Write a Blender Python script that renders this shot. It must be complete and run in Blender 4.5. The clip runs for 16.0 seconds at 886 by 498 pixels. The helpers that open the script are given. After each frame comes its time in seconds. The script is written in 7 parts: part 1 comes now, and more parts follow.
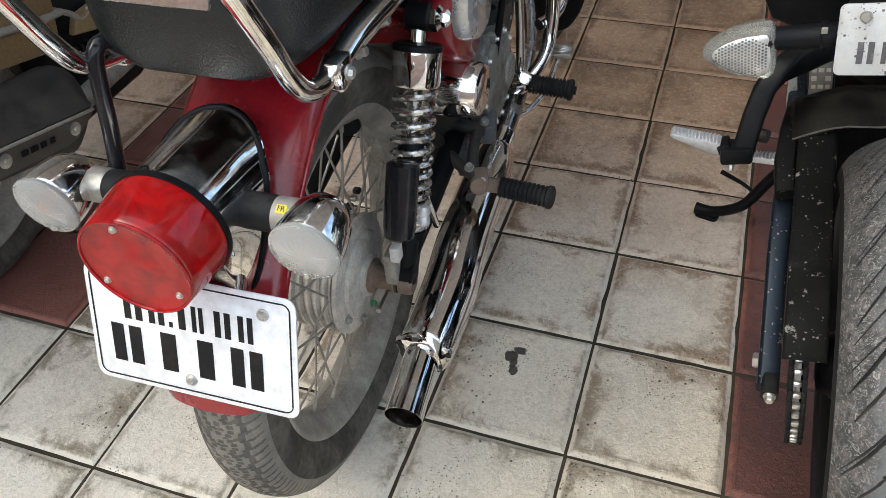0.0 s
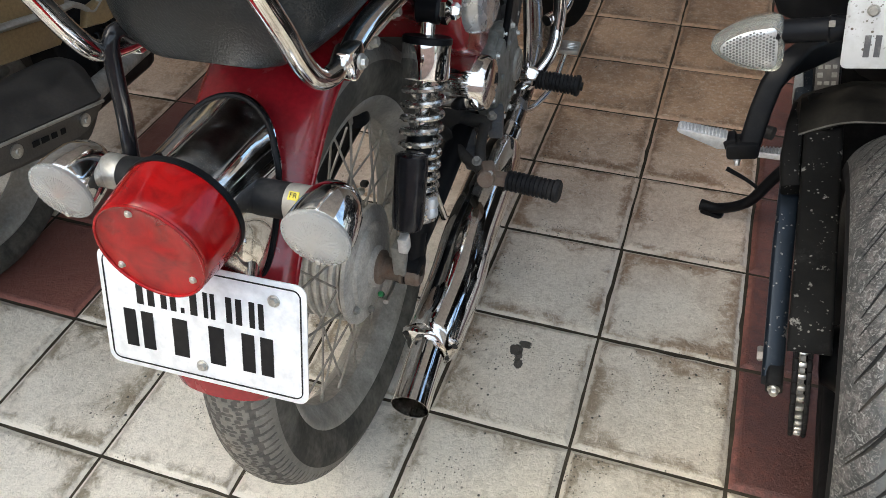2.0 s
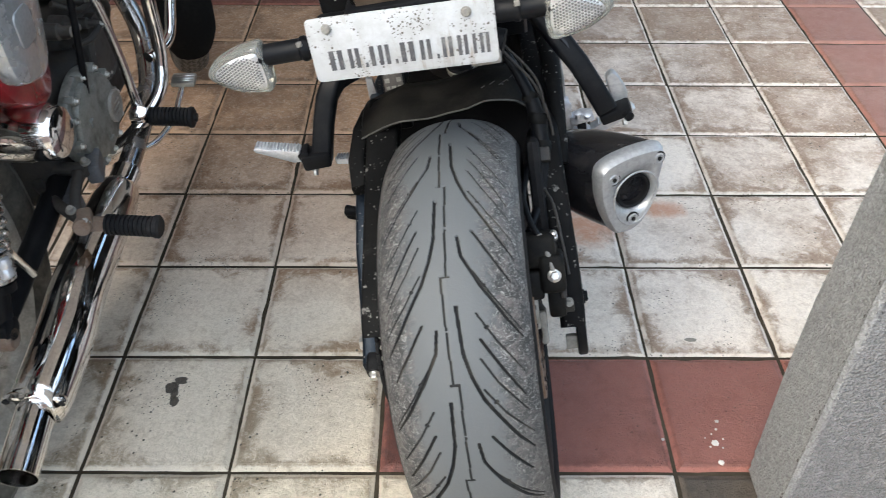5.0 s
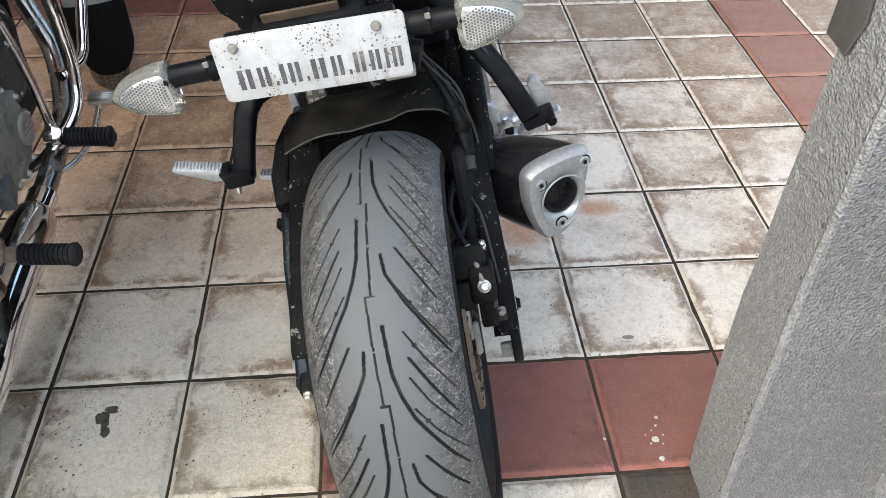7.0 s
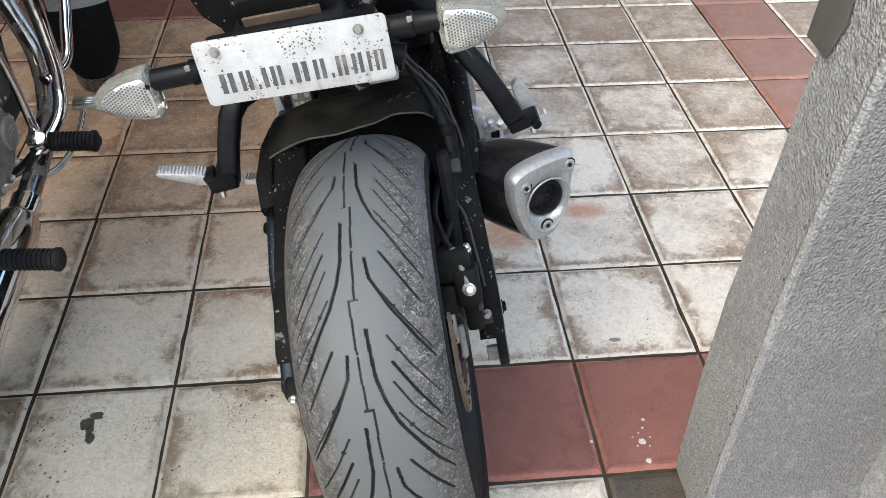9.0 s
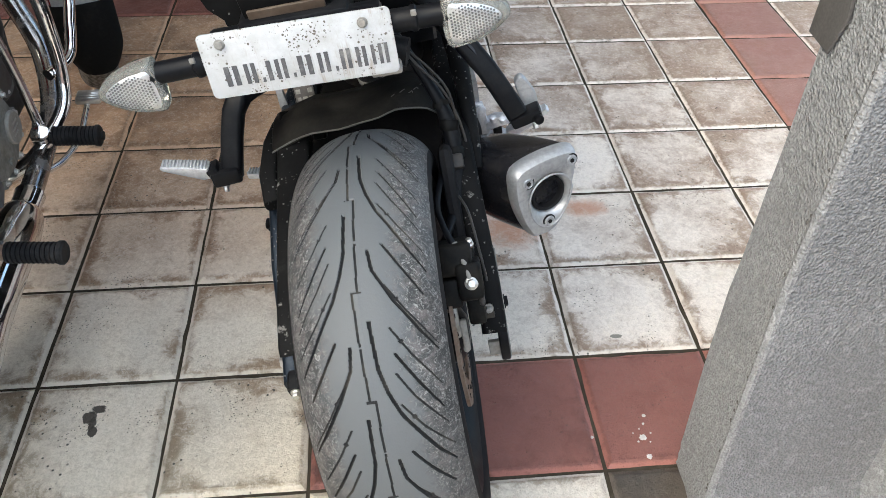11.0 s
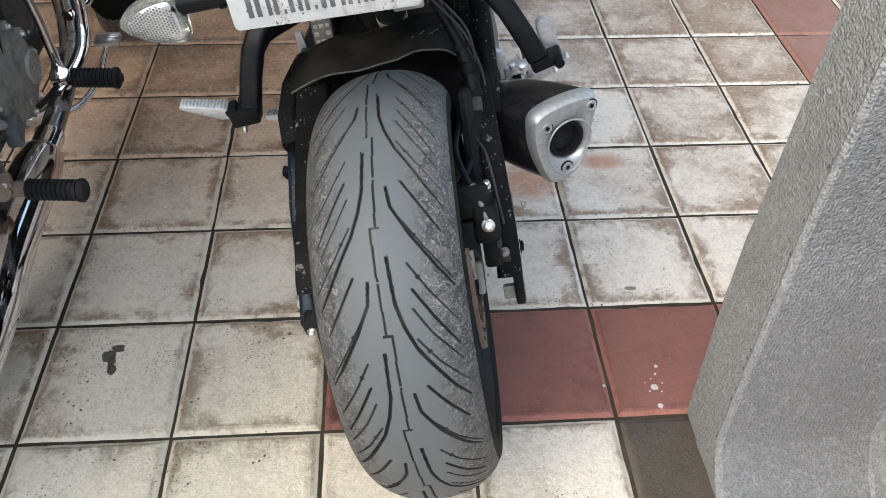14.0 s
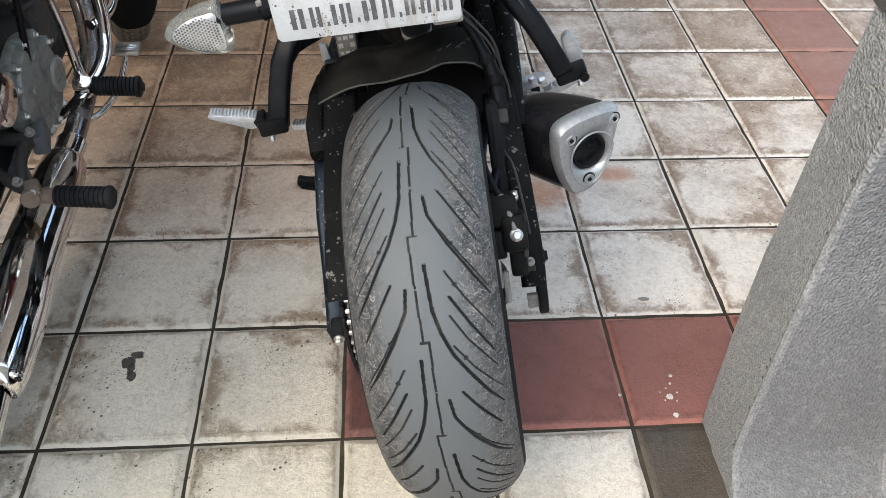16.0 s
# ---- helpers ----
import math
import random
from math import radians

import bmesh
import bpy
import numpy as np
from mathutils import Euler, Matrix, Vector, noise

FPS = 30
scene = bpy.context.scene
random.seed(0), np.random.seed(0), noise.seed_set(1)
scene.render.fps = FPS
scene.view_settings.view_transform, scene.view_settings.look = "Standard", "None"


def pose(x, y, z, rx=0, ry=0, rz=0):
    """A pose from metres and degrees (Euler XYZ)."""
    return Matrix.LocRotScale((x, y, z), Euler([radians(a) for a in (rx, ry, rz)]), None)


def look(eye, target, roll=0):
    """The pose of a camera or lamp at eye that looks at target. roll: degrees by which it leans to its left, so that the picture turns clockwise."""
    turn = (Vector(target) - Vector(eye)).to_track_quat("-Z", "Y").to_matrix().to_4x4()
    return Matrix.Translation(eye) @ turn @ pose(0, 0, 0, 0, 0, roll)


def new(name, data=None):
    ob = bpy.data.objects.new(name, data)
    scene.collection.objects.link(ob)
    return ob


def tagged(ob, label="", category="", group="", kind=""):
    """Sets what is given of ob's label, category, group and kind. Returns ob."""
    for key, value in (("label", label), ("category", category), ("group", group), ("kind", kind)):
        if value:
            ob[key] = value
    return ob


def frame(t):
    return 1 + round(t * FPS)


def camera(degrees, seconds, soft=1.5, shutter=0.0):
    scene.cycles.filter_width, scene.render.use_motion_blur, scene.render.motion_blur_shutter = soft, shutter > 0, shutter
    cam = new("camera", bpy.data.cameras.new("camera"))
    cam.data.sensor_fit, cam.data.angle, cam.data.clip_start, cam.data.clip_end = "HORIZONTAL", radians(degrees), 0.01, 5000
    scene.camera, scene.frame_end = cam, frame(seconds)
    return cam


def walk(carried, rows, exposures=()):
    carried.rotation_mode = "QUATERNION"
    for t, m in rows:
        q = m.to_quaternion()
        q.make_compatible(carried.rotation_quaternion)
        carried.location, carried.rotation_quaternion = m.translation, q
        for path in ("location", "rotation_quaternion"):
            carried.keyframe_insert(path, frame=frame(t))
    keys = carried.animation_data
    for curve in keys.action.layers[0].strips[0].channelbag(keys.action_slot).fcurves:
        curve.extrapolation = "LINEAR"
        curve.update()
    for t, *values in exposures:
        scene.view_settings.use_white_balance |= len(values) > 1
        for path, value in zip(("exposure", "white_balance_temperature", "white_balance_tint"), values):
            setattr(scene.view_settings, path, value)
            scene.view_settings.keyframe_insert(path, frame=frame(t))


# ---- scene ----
cam = camera(58.4, 16.0, soft=0.75, shutter=0.25)
PATH = [
    (0, (0.094, -0.726, 1.145), (-0.437, 0.632, -0.223), -4.0),
    (0.5, (0.093, -0.733, 1.145), (-0.442, 0.626, -0.221), -4.0),
    (1, (0.091, -0.738, 1.142), (-0.448, 0.619, -0.225), -4.0),
    (1.5, (0.09, -0.74, 1.145), (-0.447, 0.621, -0.219), -3.7),
    (2, (0.092, -0.742, 1.143), (-0.445, 0.614, -0.225), -3.7),
    (2.5, (0.085, -0.741, 1.142), (-0.452, 0.605, -0.236), -3.8),
    (3, (0.086, -0.746, 1.137), (-0.417, 0.606, -0.248), -3.6),
    (3.5, (0.099, -0.749, 1.139), (-0.276, 0.653, -0.237), -2.1),
    (4, (0.154, -0.741, 1.158), (-0.05, 0.71, -0.203), -0.3),
    (4.5, (0.239, -0.733, 1.164), (0.165, 0.742, -0.185), 0.3),
    (5, (0.352, -0.729, 1.171), (0.361, 0.747, -0.179), 0.4),
    (5.2, (0.36, -0.726, 1.181), (0.41, 0.741, -0.179), 1.0),
    (7.5, (0.383, -0.704, 1.175), (0.53, 0.769, -0.17), 1.0),
    (8, (0.384, -0.709, 1.177), (0.543, 0.768, -0.162), 1.1),
    (8.5, (0.387, -0.709, 1.174), (0.549, 0.765, -0.168), 1.1),
    (9, (0.388, -0.706, 1.175), (0.55, 0.766, -0.169), 1.3),
    (11.5, (0.384, -0.718, 1.172), (0.544, 0.753, -0.174), 1.5),
    (12, (0.383, -0.722, 1.173), (0.542, 0.729, -0.194), 1.6),
    (12.5, (0.409, -0.72, 1.165), (0.544, 0.711, -0.226), 1.6),
    (13, (0.453, -0.724, 1.166), (0.55, 0.698, -0.238), 1.4),
    (13.5, (0.434, -0.724, 1.172), (0.528, 0.691, -0.238), 1.5),
    (14, (0.379, -0.735, 1.153), (0.502, 0.676, -0.259), 1.7),
    (14.5, (0.35, -0.731, 1.162), (0.492, 0.681, -0.247), 2.2),
    (15, (0.344, -0.731, 1.163), (0.49, 0.687, -0.239), 2.5),
    (15.5, (0.336, -0.74, 1.165), (0.483, 0.684, -0.232), 2.7),
    (16, (0.327, -0.746, 1.161), (0.475, 0.684, -0.23), 2.8),
]
walk(cam, [(t, look(eye, target, roll)) for t, eye, target, roll in PATH], [(0, 1.44, 6400, 2), (2.5, 1.40, 6400, 2), (3.0, 1.34, 6400, 2), (3.5, 1.26, 6400, 2), (4.0, 1.46, 6400, 2), (4.5, 1.61, 6400, 2), (5.0, 1.71, 6270, 2), (9.0, 1.74, 6270, 2), (11.5, 1.74, 6270, 2), (12.5, 1.60, 6270, 2), (16.0, 1.60, 6270, 2)])

# ---- light ----
world = bpy.data.worlds.new("sky")
scene.world = world
world.use_nodes = True
wn = world.node_tree
wn.nodes.clear()
sky = wn.nodes.new("ShaderNodeTexSky")
sky.sky_type, sky.sun_disc = "NISHITA", False
sky.sun_elevation, sky.sun_rotation = radians(46), radians(237)
sky.dust_density, sky.air_density = 4.0, 1.0
wbg = wn.nodes.new("ShaderNodeBackground")
wbg.inputs["Strength"].default_value = 0.15
wout = wn.nodes.new("ShaderNodeOutputWorld")
wn.links.new(sky.outputs[0], wbg.inputs[0])
wn.links.new(wbg.outputs[0], wout.inputs[0])
sun_data = bpy.data.lights.new("sun", "SUN")
sun_data.energy, sun_data.angle, sun_data.color = 0.7, radians(110), (1.0, 0.98, 0.95)
sun = new("sun", sun_data)
sun.matrix_world = look((2.4, -2.6, 6), (0, 0, 0))


# ---- materials ----
def material(name):
    m = bpy.data.materials.new(name)
    m.use_nodes = True
    t = m.node_tree
    return m, t, t.nodes["Principled BSDF"]


def node(t, kind, **values):
    n = t.nodes.new("ShaderNode" + kind)
    for k, v in values.items():
        n.inputs[k].default_value = v
    return n


def noise_of(t, scale, detail=4.0, rough=0.6, coords="Object", distort=0.0):
    c = t.nodes.new("ShaderNodeTexCoord")
    n = node(t, "TexNoise", Scale=scale, Detail=detail, Roughness=rough, Distortion=distort)
    t.links.new(c.outputs[coords], n.inputs["Vector"])
    return n.outputs["Fac"]


def ramp(t, fac, a, b, ca=(0, 0, 0), cb=(1, 1, 1)):
    r = t.nodes.new("ShaderNodeValToRGB")
    r.color_ramp.elements[0].position, r.color_ramp.elements[1].position = a, b
    r.color_ramp.elements[0].color, r.color_ramp.elements[1].color = (*ca, 1), (*cb, 1)
    t.links.new(fac, r.inputs[0])
    return r.outputs[0]


def mixed(t, fac, a, b):
    m = t.nodes.new("ShaderNodeMix")
    m.data_type = "RGBA"
    for socket, v in ((m.inputs[0], fac), (m.inputs[6], a), (m.inputs[7], b)):
        if hasattr(v, "is_linked"):
            t.links.new(v, socket)
        elif isinstance(v, (int, float)):
            socket.default_value = v
        else:
            socket.default_value = (*v, 1)
    return m.outputs[2]


def bumped(t, b, height, strength, distance=0.002):
    n = node(t, "Bump", Strength=strength, Distance=distance)
    t.links.new(height, n.inputs["Height"])
    t.links.new(n.outputs[0], b.inputs["Normal"])


def surface(name, colour, rough=0.5, metal=0.0, dirt=(0.3, 0.26, 0.2), amount=0.3, scale=18.0, bump=0.1, coat=0.0, bump_scale=120.0, low=0.5, high=0.75):
    """A worn surface: dust in patches, fine grain, uneven gloss."""
    m, t, b = material(name)
    patches = ramp(t, noise_of(t, scale, 6, 0.65), low, high)
    fine = noise_of(t, scale * 9, 3, 0.6)
    amt = node(t, "Math")
    amt.operation = "MULTIPLY"
    t.links.new(patches, amt.inputs[0])
    amt.inputs[1].default_value = amount
    c = mixed(t, amt.outputs[0], colour, dirt)
    shade = ramp(t, fine, 0.3, 0.7, (0.82, 0.82, 0.82), (1.1, 1.1, 1.1))
    mul = t.nodes.new("ShaderNodeMix")
    mul.data_type, mul.blend_type = "RGBA", "MULTIPLY"
    mul.inputs[0].default_value = 1.0
    t.links.new(c, mul.inputs[6])
    t.links.new(shade, mul.inputs[7])
    t.links.new(mul.outputs[2], b.inputs["Base Color"])
    r = ramp(t, patches, 0.0, 1.0, (rough,) * 3, (min(1, rough + 0.35 * amount + 0.1),) * 3)
    t.links.new(r, b.inputs["Roughness"])
    if metal and amount:
        mr = ramp(t, amt.outputs[0], 0.0, 1.0, (metal,) * 3, (0, 0, 0))
        t.links.new(mr, b.inputs["Metallic"])
    else:
        b.inputs["Metallic"].default_value = metal
    if max(colour) < 0.06 and not metal:
        b.inputs["Specular IOR Level"].default_value = 0.13
    b.inputs["Coat Weight"].default_value = coat
    b.inputs["Coat Roughness"].default_value = 0.08
    if bump:
        bumped(t, b, noise_of(t, bump_scale, 3, 0.6), bump, 0.001)
    return m


# pale plastic for scratches and for light painted along the hugger's lip
GLINTSCUFF = surface("glint_and_scuff_plastic", (0.075, 0.072, 0.064), 0.7, dirt=(0.03, 0.028, 0.025), amount=0.6, scale=40, bump=0.1)


def spotted(name, colour, spot, density=70.0, size=0.18, rough=0.45, metal=0.0):
    """Dark plastic with dried splashes of mud."""
    m, t, b = material(name)
    c = t.nodes.new("ShaderNodeTexCoord")
    v = node(t, "TexVoronoi", Scale=density)
    t.links.new(c.outputs["Object"], v.inputs["Vector"])
    wob = node(t, "TexNoise", Scale=density * 2.2, Detail=3.0)
    t.links.new(c.outputs["Object"], wob.inputs["Vector"])
    rag = node(t, "Math")
    rag.operation = "MULTIPLY_ADD"
    t.links.new(wob.outputs["Fac"], rag.inputs[0])
    rag.inputs[1].default_value = 0.5
    t.links.new(v.outputs["Distance"], rag.inputs[2])
    near = ramp(t, rag.outputs[0], size * 0.8 + 0.22, size * 1.15 + 0.25, (1, 1, 1), (0, 0, 0))
    few = ramp(t, noise_of(t, density * 0.35, 3), 0.49, 0.56)
    f = node(t, "Math")
    f.operation = "MULTIPLY"
    t.links.new(near, f.inputs[0])
    t.links.new(few, f.inputs[1])
    blobs = ramp(t, noise_of(t, 52.0, 5, 0.66), 0.625, 0.665)
    smears = ramp(t, noise_of(t, 20.0, 8, 0.75), 0.58, 0.80, (0, 0, 0), (0.09, 0.09, 0.09))
    for extra in (blobs, smears):
        g = node(t, "Math")
        g.operation = "MAXIMUM"
        t.links.new(f.outputs[0], g.inputs[0])
        t.links.new(extra, g.inputs[1])
        f = g
    dust = mixed(t, ramp(t, noise_of(t, 14, 6, 0.7), 0.45, 0.8), colour, tuple(x * 0.03 + y * 0.97 for x, y in zip(spot, colour)))
    t.links.new(mixed(t, f.outputs[0], dust, spot), b.inputs["Base Color"])
    b.inputs["Roughness"].default_value, b.inputs["Metallic"].default_value = rough, metal
    b.inputs["Specular IOR Level"].default_value = 0.06
    bumped(t, b, noise_of(t, 200, 3), 0.12, 0.001)
    return m


def tile_material(name, base, dirt, deep, amount, size=0.25, lane_tint=None, marks=()):
    """Worn cement tile: cloudy dirt that is thicker along the edges, pits and grit."""
    m, t, b = material(name)
    g = t.nodes.new("ShaderNodeNewGeometry")
    info = t.nodes.new("ShaderNodeObjectInfo")
    pos = g.outputs["Position"]

    def math_of(op, x, y, z=0.0):
        n = node(t, "Math")
        n.operation = op
        for socket, v in zip(n.inputs, (x, y, z)):
            if hasattr(v, "is_linked"):
                t.links.new(v, socket)
            else:
                socket.default_value = v
        return n.outputs[0]

    comb = t.nodes.new("ShaderNodeCombineXYZ")
    t.links.new(math_of("MULTIPLY", info.outputs["Random"], 37.0), comb.inputs[2])
    off = t.nodes.new("ShaderNodeVectorMath")
    off.operation = "ADD"
    t.links.new(pos, off.inputs[0])
    t.links.new(comb.outputs[0], off.inputs[1])

    def noise_at(scale, detail=5.0, rough=0.6, distort=0.0):
        n = node(t, "TexNoise", Scale=scale, Detail=detail, Roughness=rough, Distortion=distort)
        t.links.new(off.outputs[0], n.inputs["Vector"])
        return n.outputs["Fac"]

    def span(v, lo, hi):
        n = node(t, "MapRange")
        n.inputs["From Min"].default_value, n.inputs["From Max"].default_value = lo, hi
        t.links.new(v, n.inputs["Value"])
        return n.outputs[0]

    def cells(scale, near, far, few, lo, hi):
        v = node(t, "TexVoronoi", Scale=scale)
        t.links.new(off.outputs[0], v.inputs["Vector"])
        spot = ramp(t, v.outputs["Distance"], near, far, (1, 1, 1), (0, 0, 0))
        return math_of("MULTIPLY", spot, ramp(t, noise_at(few, 3), lo, hi))

    sep = t.nodes.new("ShaderNodeSeparateXYZ")
    t.links.new(pos, sep.inputs[0])

    def from_middle(v):
        f = math_of("FRACT", math_of("DIVIDE", v, size), 0.0)
        return math_of("ABSOLUTE", math_of("SUBTRACT", f, 0.5), 0.0)

    reach = math_of("MAXIMUM", from_middle(sep.outputs[0]), from_middle(sep.outputs[1]))
    clouds = noise_at(7.0, 8, 0.58, 0.4)
    streaks = noise_at(28.0, 8, 0.72, 0.8)
    mottle = noise_at(75.0, 6, 0.72, 0.5)
    # the stain along the joints creeps in unevenly
    wander = math_of("MULTIPLY_ADD", math_of("SUBTRACT", streaks, 0.5), 0.34, math_of("MULTIPLY_ADD", math_of("SUBTRACT", clouds, 0.5), 0.5, reach))
    edge = span(wander, 0.36, 0.50)
    rim = span(math_of("MULTIPLY_ADD", math_of("SUBTRACT", mottle, 0.5), 0.05, reach), 0.452, 0.468)
    # the lane between the machines is browner than the rest towards its far end
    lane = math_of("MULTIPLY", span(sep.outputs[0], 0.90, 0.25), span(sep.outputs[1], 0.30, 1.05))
    d = math_of("MULTIPLY_ADD", clouds, 0.55, math_of("MULTIPLY_ADD", streaks, 0.27, math_of("MULTIPLY", mottle, 0.18)))
    d = math_of("MULTIPLY_ADD", edge, 0.25 * amount, d)
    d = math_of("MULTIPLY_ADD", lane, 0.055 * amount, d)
    # tiles also turn browner far to the right and far back
    d = math_of("MULTIPLY_ADD", math_of("MULTIPLY", span(sep.outputs[0], 0.65, 1.30), span(sep.outputs[1], 0.5, 0.9)), 0.12 * amount, d)
    d = math_of("MULTIPLY_ADD", span(sep.outputs[1], 0.6, 1.6), 0.11 * amount, d)
    d = math_of("ADD", d, math_of("MULTIPLY_ADD", info.outputs["Random"], 0.12, -0.10))
    first, second = (mixed(t, lane, base, lane_tint), dirt) if lane_tint else (base, dirt)
    if lane_tint:
        # nearer tiles: paler on the left, deeper between the machines
        near_part = span(sep.outputs[1], 0.60, -0.05)
        first = mixed(t, near_part, first, mixed(t, span(sep.outputs[0], -0.35, -0.05), (0.82, 0.75, 0.635), (0.66, 0.592, 0.472)))
        second = mixed(t, near_part, dirt, (0.27, 0.222, 0.150))
        # beyond the second machine the cement is paler and pinker
        beyond = math_of("MULTIPLY", span(sep.outputs[0], 0.45, 0.80), 0.85)
        first = mixed(t, beyond, first, (0.79, 0.728, 0.665))
        second = mixed(t, beyond, second, (0.265, 0.190, 0.140))
    middle = mixed(t, 0.5, first, second)
    c = mixed(t, ramp(t, d, 0.44, 0.62), first, middle)
    c = mixed(t, ramp(t, d, 0.56, 0.74), c, second)
    # trowelled skin: centimetre patches, pale and olive from wear, dirt and painted relief shading
    skin = noise_at(105.0, 6, 0.68, 0.9)
    c = mixed(t, math_of("MULTIPLY", ramp(t, skin, 0.50, 0.62), 0.28), c, mixed(t, 0.75, first, second))
    c = mixed(t, math_of("MULTIPLY", ramp(t, skin, 0.36, 0.50, (1, 1, 1), (0, 0, 0)), 0.35 if lane_tint else 0.0), c, tuple(min(0.88, 1.12 * x) for x in base))
    c = mixed(t, math_of("MULTIPLY", ramp(t, noise_at(40.0, 7, 0.72, 1.6), 0.53, 0.66), 0.36), c, mixed(t, 0.45, middle, deep))
    c = mixed(t, math_of("MULTIPLY", ramp(t, noise_at(22.0, 8, 0.75, 2.5), 0.60, 0.68), 0.40), c, second)
    grit = noise_at(420.0, 2, 0.6)
    c = mixed(t, math_of("MULTIPLY", ramp(t, grit, 0.5, 0.68), 0.22), c, second)
    # damp olive stain held along the joints
    band = span(math_of("MULTIPLY_ADD", math_of("SUBTRACT", streaks, 0.5), 0.22, reach), 0.405, 0.470)
    c = mixed(t, math_of("MULTIPLY", math_of("MULTIPLY", band, ramp(t, noise_at(11.0, 5, 0.65), 0.42, 0.60)), 0.66), c, mixed(t, 0.35, second, tuple(0.5 * x for x in dirt)))
    # worn pale arris round the edge, with the bevel's lit look painted in
    c = mixed(t, math_of("MULTIPLY", rim, ramp(t, noise_at(34.0, 5), 0.28, 0.48)), c, mixed(t, 0.12, first, (0.30, 0.28, 0.24)) if lane_tint else tuple(1.45 * x for x in base))
    pits = math_of("MAXIMUM", cells(62.0, 0.10, 0.17, 7.0, 0.555, 0.595), cells(150.0, 0.14, 0.24, 9.0, 0.575, 0.62))
    c = mixed(t, math_of("MULTIPLY", pits, 0.92 * min(1.0, amount)), c, (0.045, 0.045, 0.033))
    # spills, and shade painted on red tiles: middle, reach across and along, colour, softness
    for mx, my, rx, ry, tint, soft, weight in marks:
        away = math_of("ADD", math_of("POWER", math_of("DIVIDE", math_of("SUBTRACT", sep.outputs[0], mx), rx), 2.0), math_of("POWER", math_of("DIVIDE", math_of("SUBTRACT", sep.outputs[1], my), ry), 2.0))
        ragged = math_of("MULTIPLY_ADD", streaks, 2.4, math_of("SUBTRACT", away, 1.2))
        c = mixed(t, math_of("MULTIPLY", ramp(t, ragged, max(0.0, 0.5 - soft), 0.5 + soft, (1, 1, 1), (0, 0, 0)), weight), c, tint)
    if not lane_tint:
        dusty = math_of("MULTIPLY", span(sep.outputs[0], 0.9, 1.3), span(sep.outputs[1], 0.4, 0.8))
        c = mixed(t, math_of("MULTIPLY", math_of("MULTIPLY", dusty, clouds), 0.55), c, (0.46, 0.31, 0.24))
    t.links.new(c, b.inputs["Base Color"])
    t.links.new(ramp(t, streaks, 0.3, 0.7, (0.36,) * 3, (0.66,) * 3), b.inputs["Roughness"])
    h = math_of("SUBTRACT", math_of("MULTIPLY_ADD", streaks, 1.2, math_of("MULTIPLY_ADD", mottle, 0.8, math_of("MULTIPLY_ADD", skin, 1.5, noise_at(170.0, 4, 0.7)))), math_of("MULTIPLY", pits, 1.5))
    bumped(t, b, h, 0.8, 0.0022)
    return m


CREAM = tile_material("cream_cement_tile", (0.78, 0.705, 0.60), (0.285, 0.168, 0.098), (0.36, 0.26, 0.165), 1.0, lane_tint=(0.65, 0.415, 0.255), marks=(
    (0.68, 0.63, 0.10, 0.075, (0.44, 0.17, 0.065), 0.5, 0.75), (0.87, 0.69, 0.065, 0.035, (0.44, 0.17, 0.065), 0.5, 0.75),
    (-0.1265, 0.1880, 0.0215, 0.0150, (0.040, 0.034, 0.026), 0.05, 0.95), (-0.1365, 0.1730, 0.0180, 0.0190, (0.040, 0.034, 0.026), 0.05, 0.95), (-0.1300, 0.1590, 0.0110, 0.0200, (0.040, 0.034, 0.026), 0.05, 0.95), (-0.1260, 0.1430, 0.0095, 0.0180, (0.040, 0.034, 0.026), 0.05, 0.95), (0.843, 0.291, 0.016, 0.008, (0.13, 0.13, 0.10), 0.08, 0.85)))
# two broad dark marks put the sports machine's shade into the red
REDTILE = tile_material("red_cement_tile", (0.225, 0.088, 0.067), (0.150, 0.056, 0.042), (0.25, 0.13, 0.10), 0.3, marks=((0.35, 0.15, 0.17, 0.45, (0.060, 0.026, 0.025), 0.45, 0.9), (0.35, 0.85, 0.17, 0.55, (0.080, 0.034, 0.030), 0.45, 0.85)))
DARKTILE = tile_material("blackened_tile", (0.075, 0.06, 0.046), (0.04, 0.034, 0.028), (0.24, 0.21, 0.17), 0.5)
GROUT = surface("dirty_joint", (0.046, 0.038, 0.027), 0.95, amount=0.5, dirt=(0.13, 0.105, 0.075), scale=14, bump=0.4)
CHROME = surface("chrome", (0.82, 0.80, 0.78), 0.05, 1.0, dirt=(0.35, 0.3, 0.26), amount=0.12, scale=25, bump=0.0)
DARKCHROME = surface("dusty_pipe_steel", (0.40, 0.37, 0.345), 0.17, 0.95, dirt=(0.17, 0.15, 0.125), amount=0.6, scale=25, bump=0.04, low=0.48)
ALLOY = surface("dusty_alloy", (0.42, 0.41, 0.38), 0.42, 0.85, dirt=(0.26, 0.22, 0.17), amount=0.75, scale=14, bump=0.25, low=0.35)
DULLALLOY = surface("grey_dirty_casting", (0.30, 0.29, 0.265), 0.5, 0.3, dirt=(0.11, 0.095, 0.075), amount=0.7, scale=22, bump=0.4, low=0.42, high=0.68)
CASEALLOY = surface("weathered_case_alloy", (0.235, 0.238, 0.218), 0.40, 0.25, dirt=(0.095, 0.088, 0.070), amount=0.7, scale=30, bump=0.3, low=0.45, high=0.7)
SILVER = surface("silver_paint", (0.40, 0.41, 0.42), 0.42, 0.55, amount=0.12, bump=0.05)
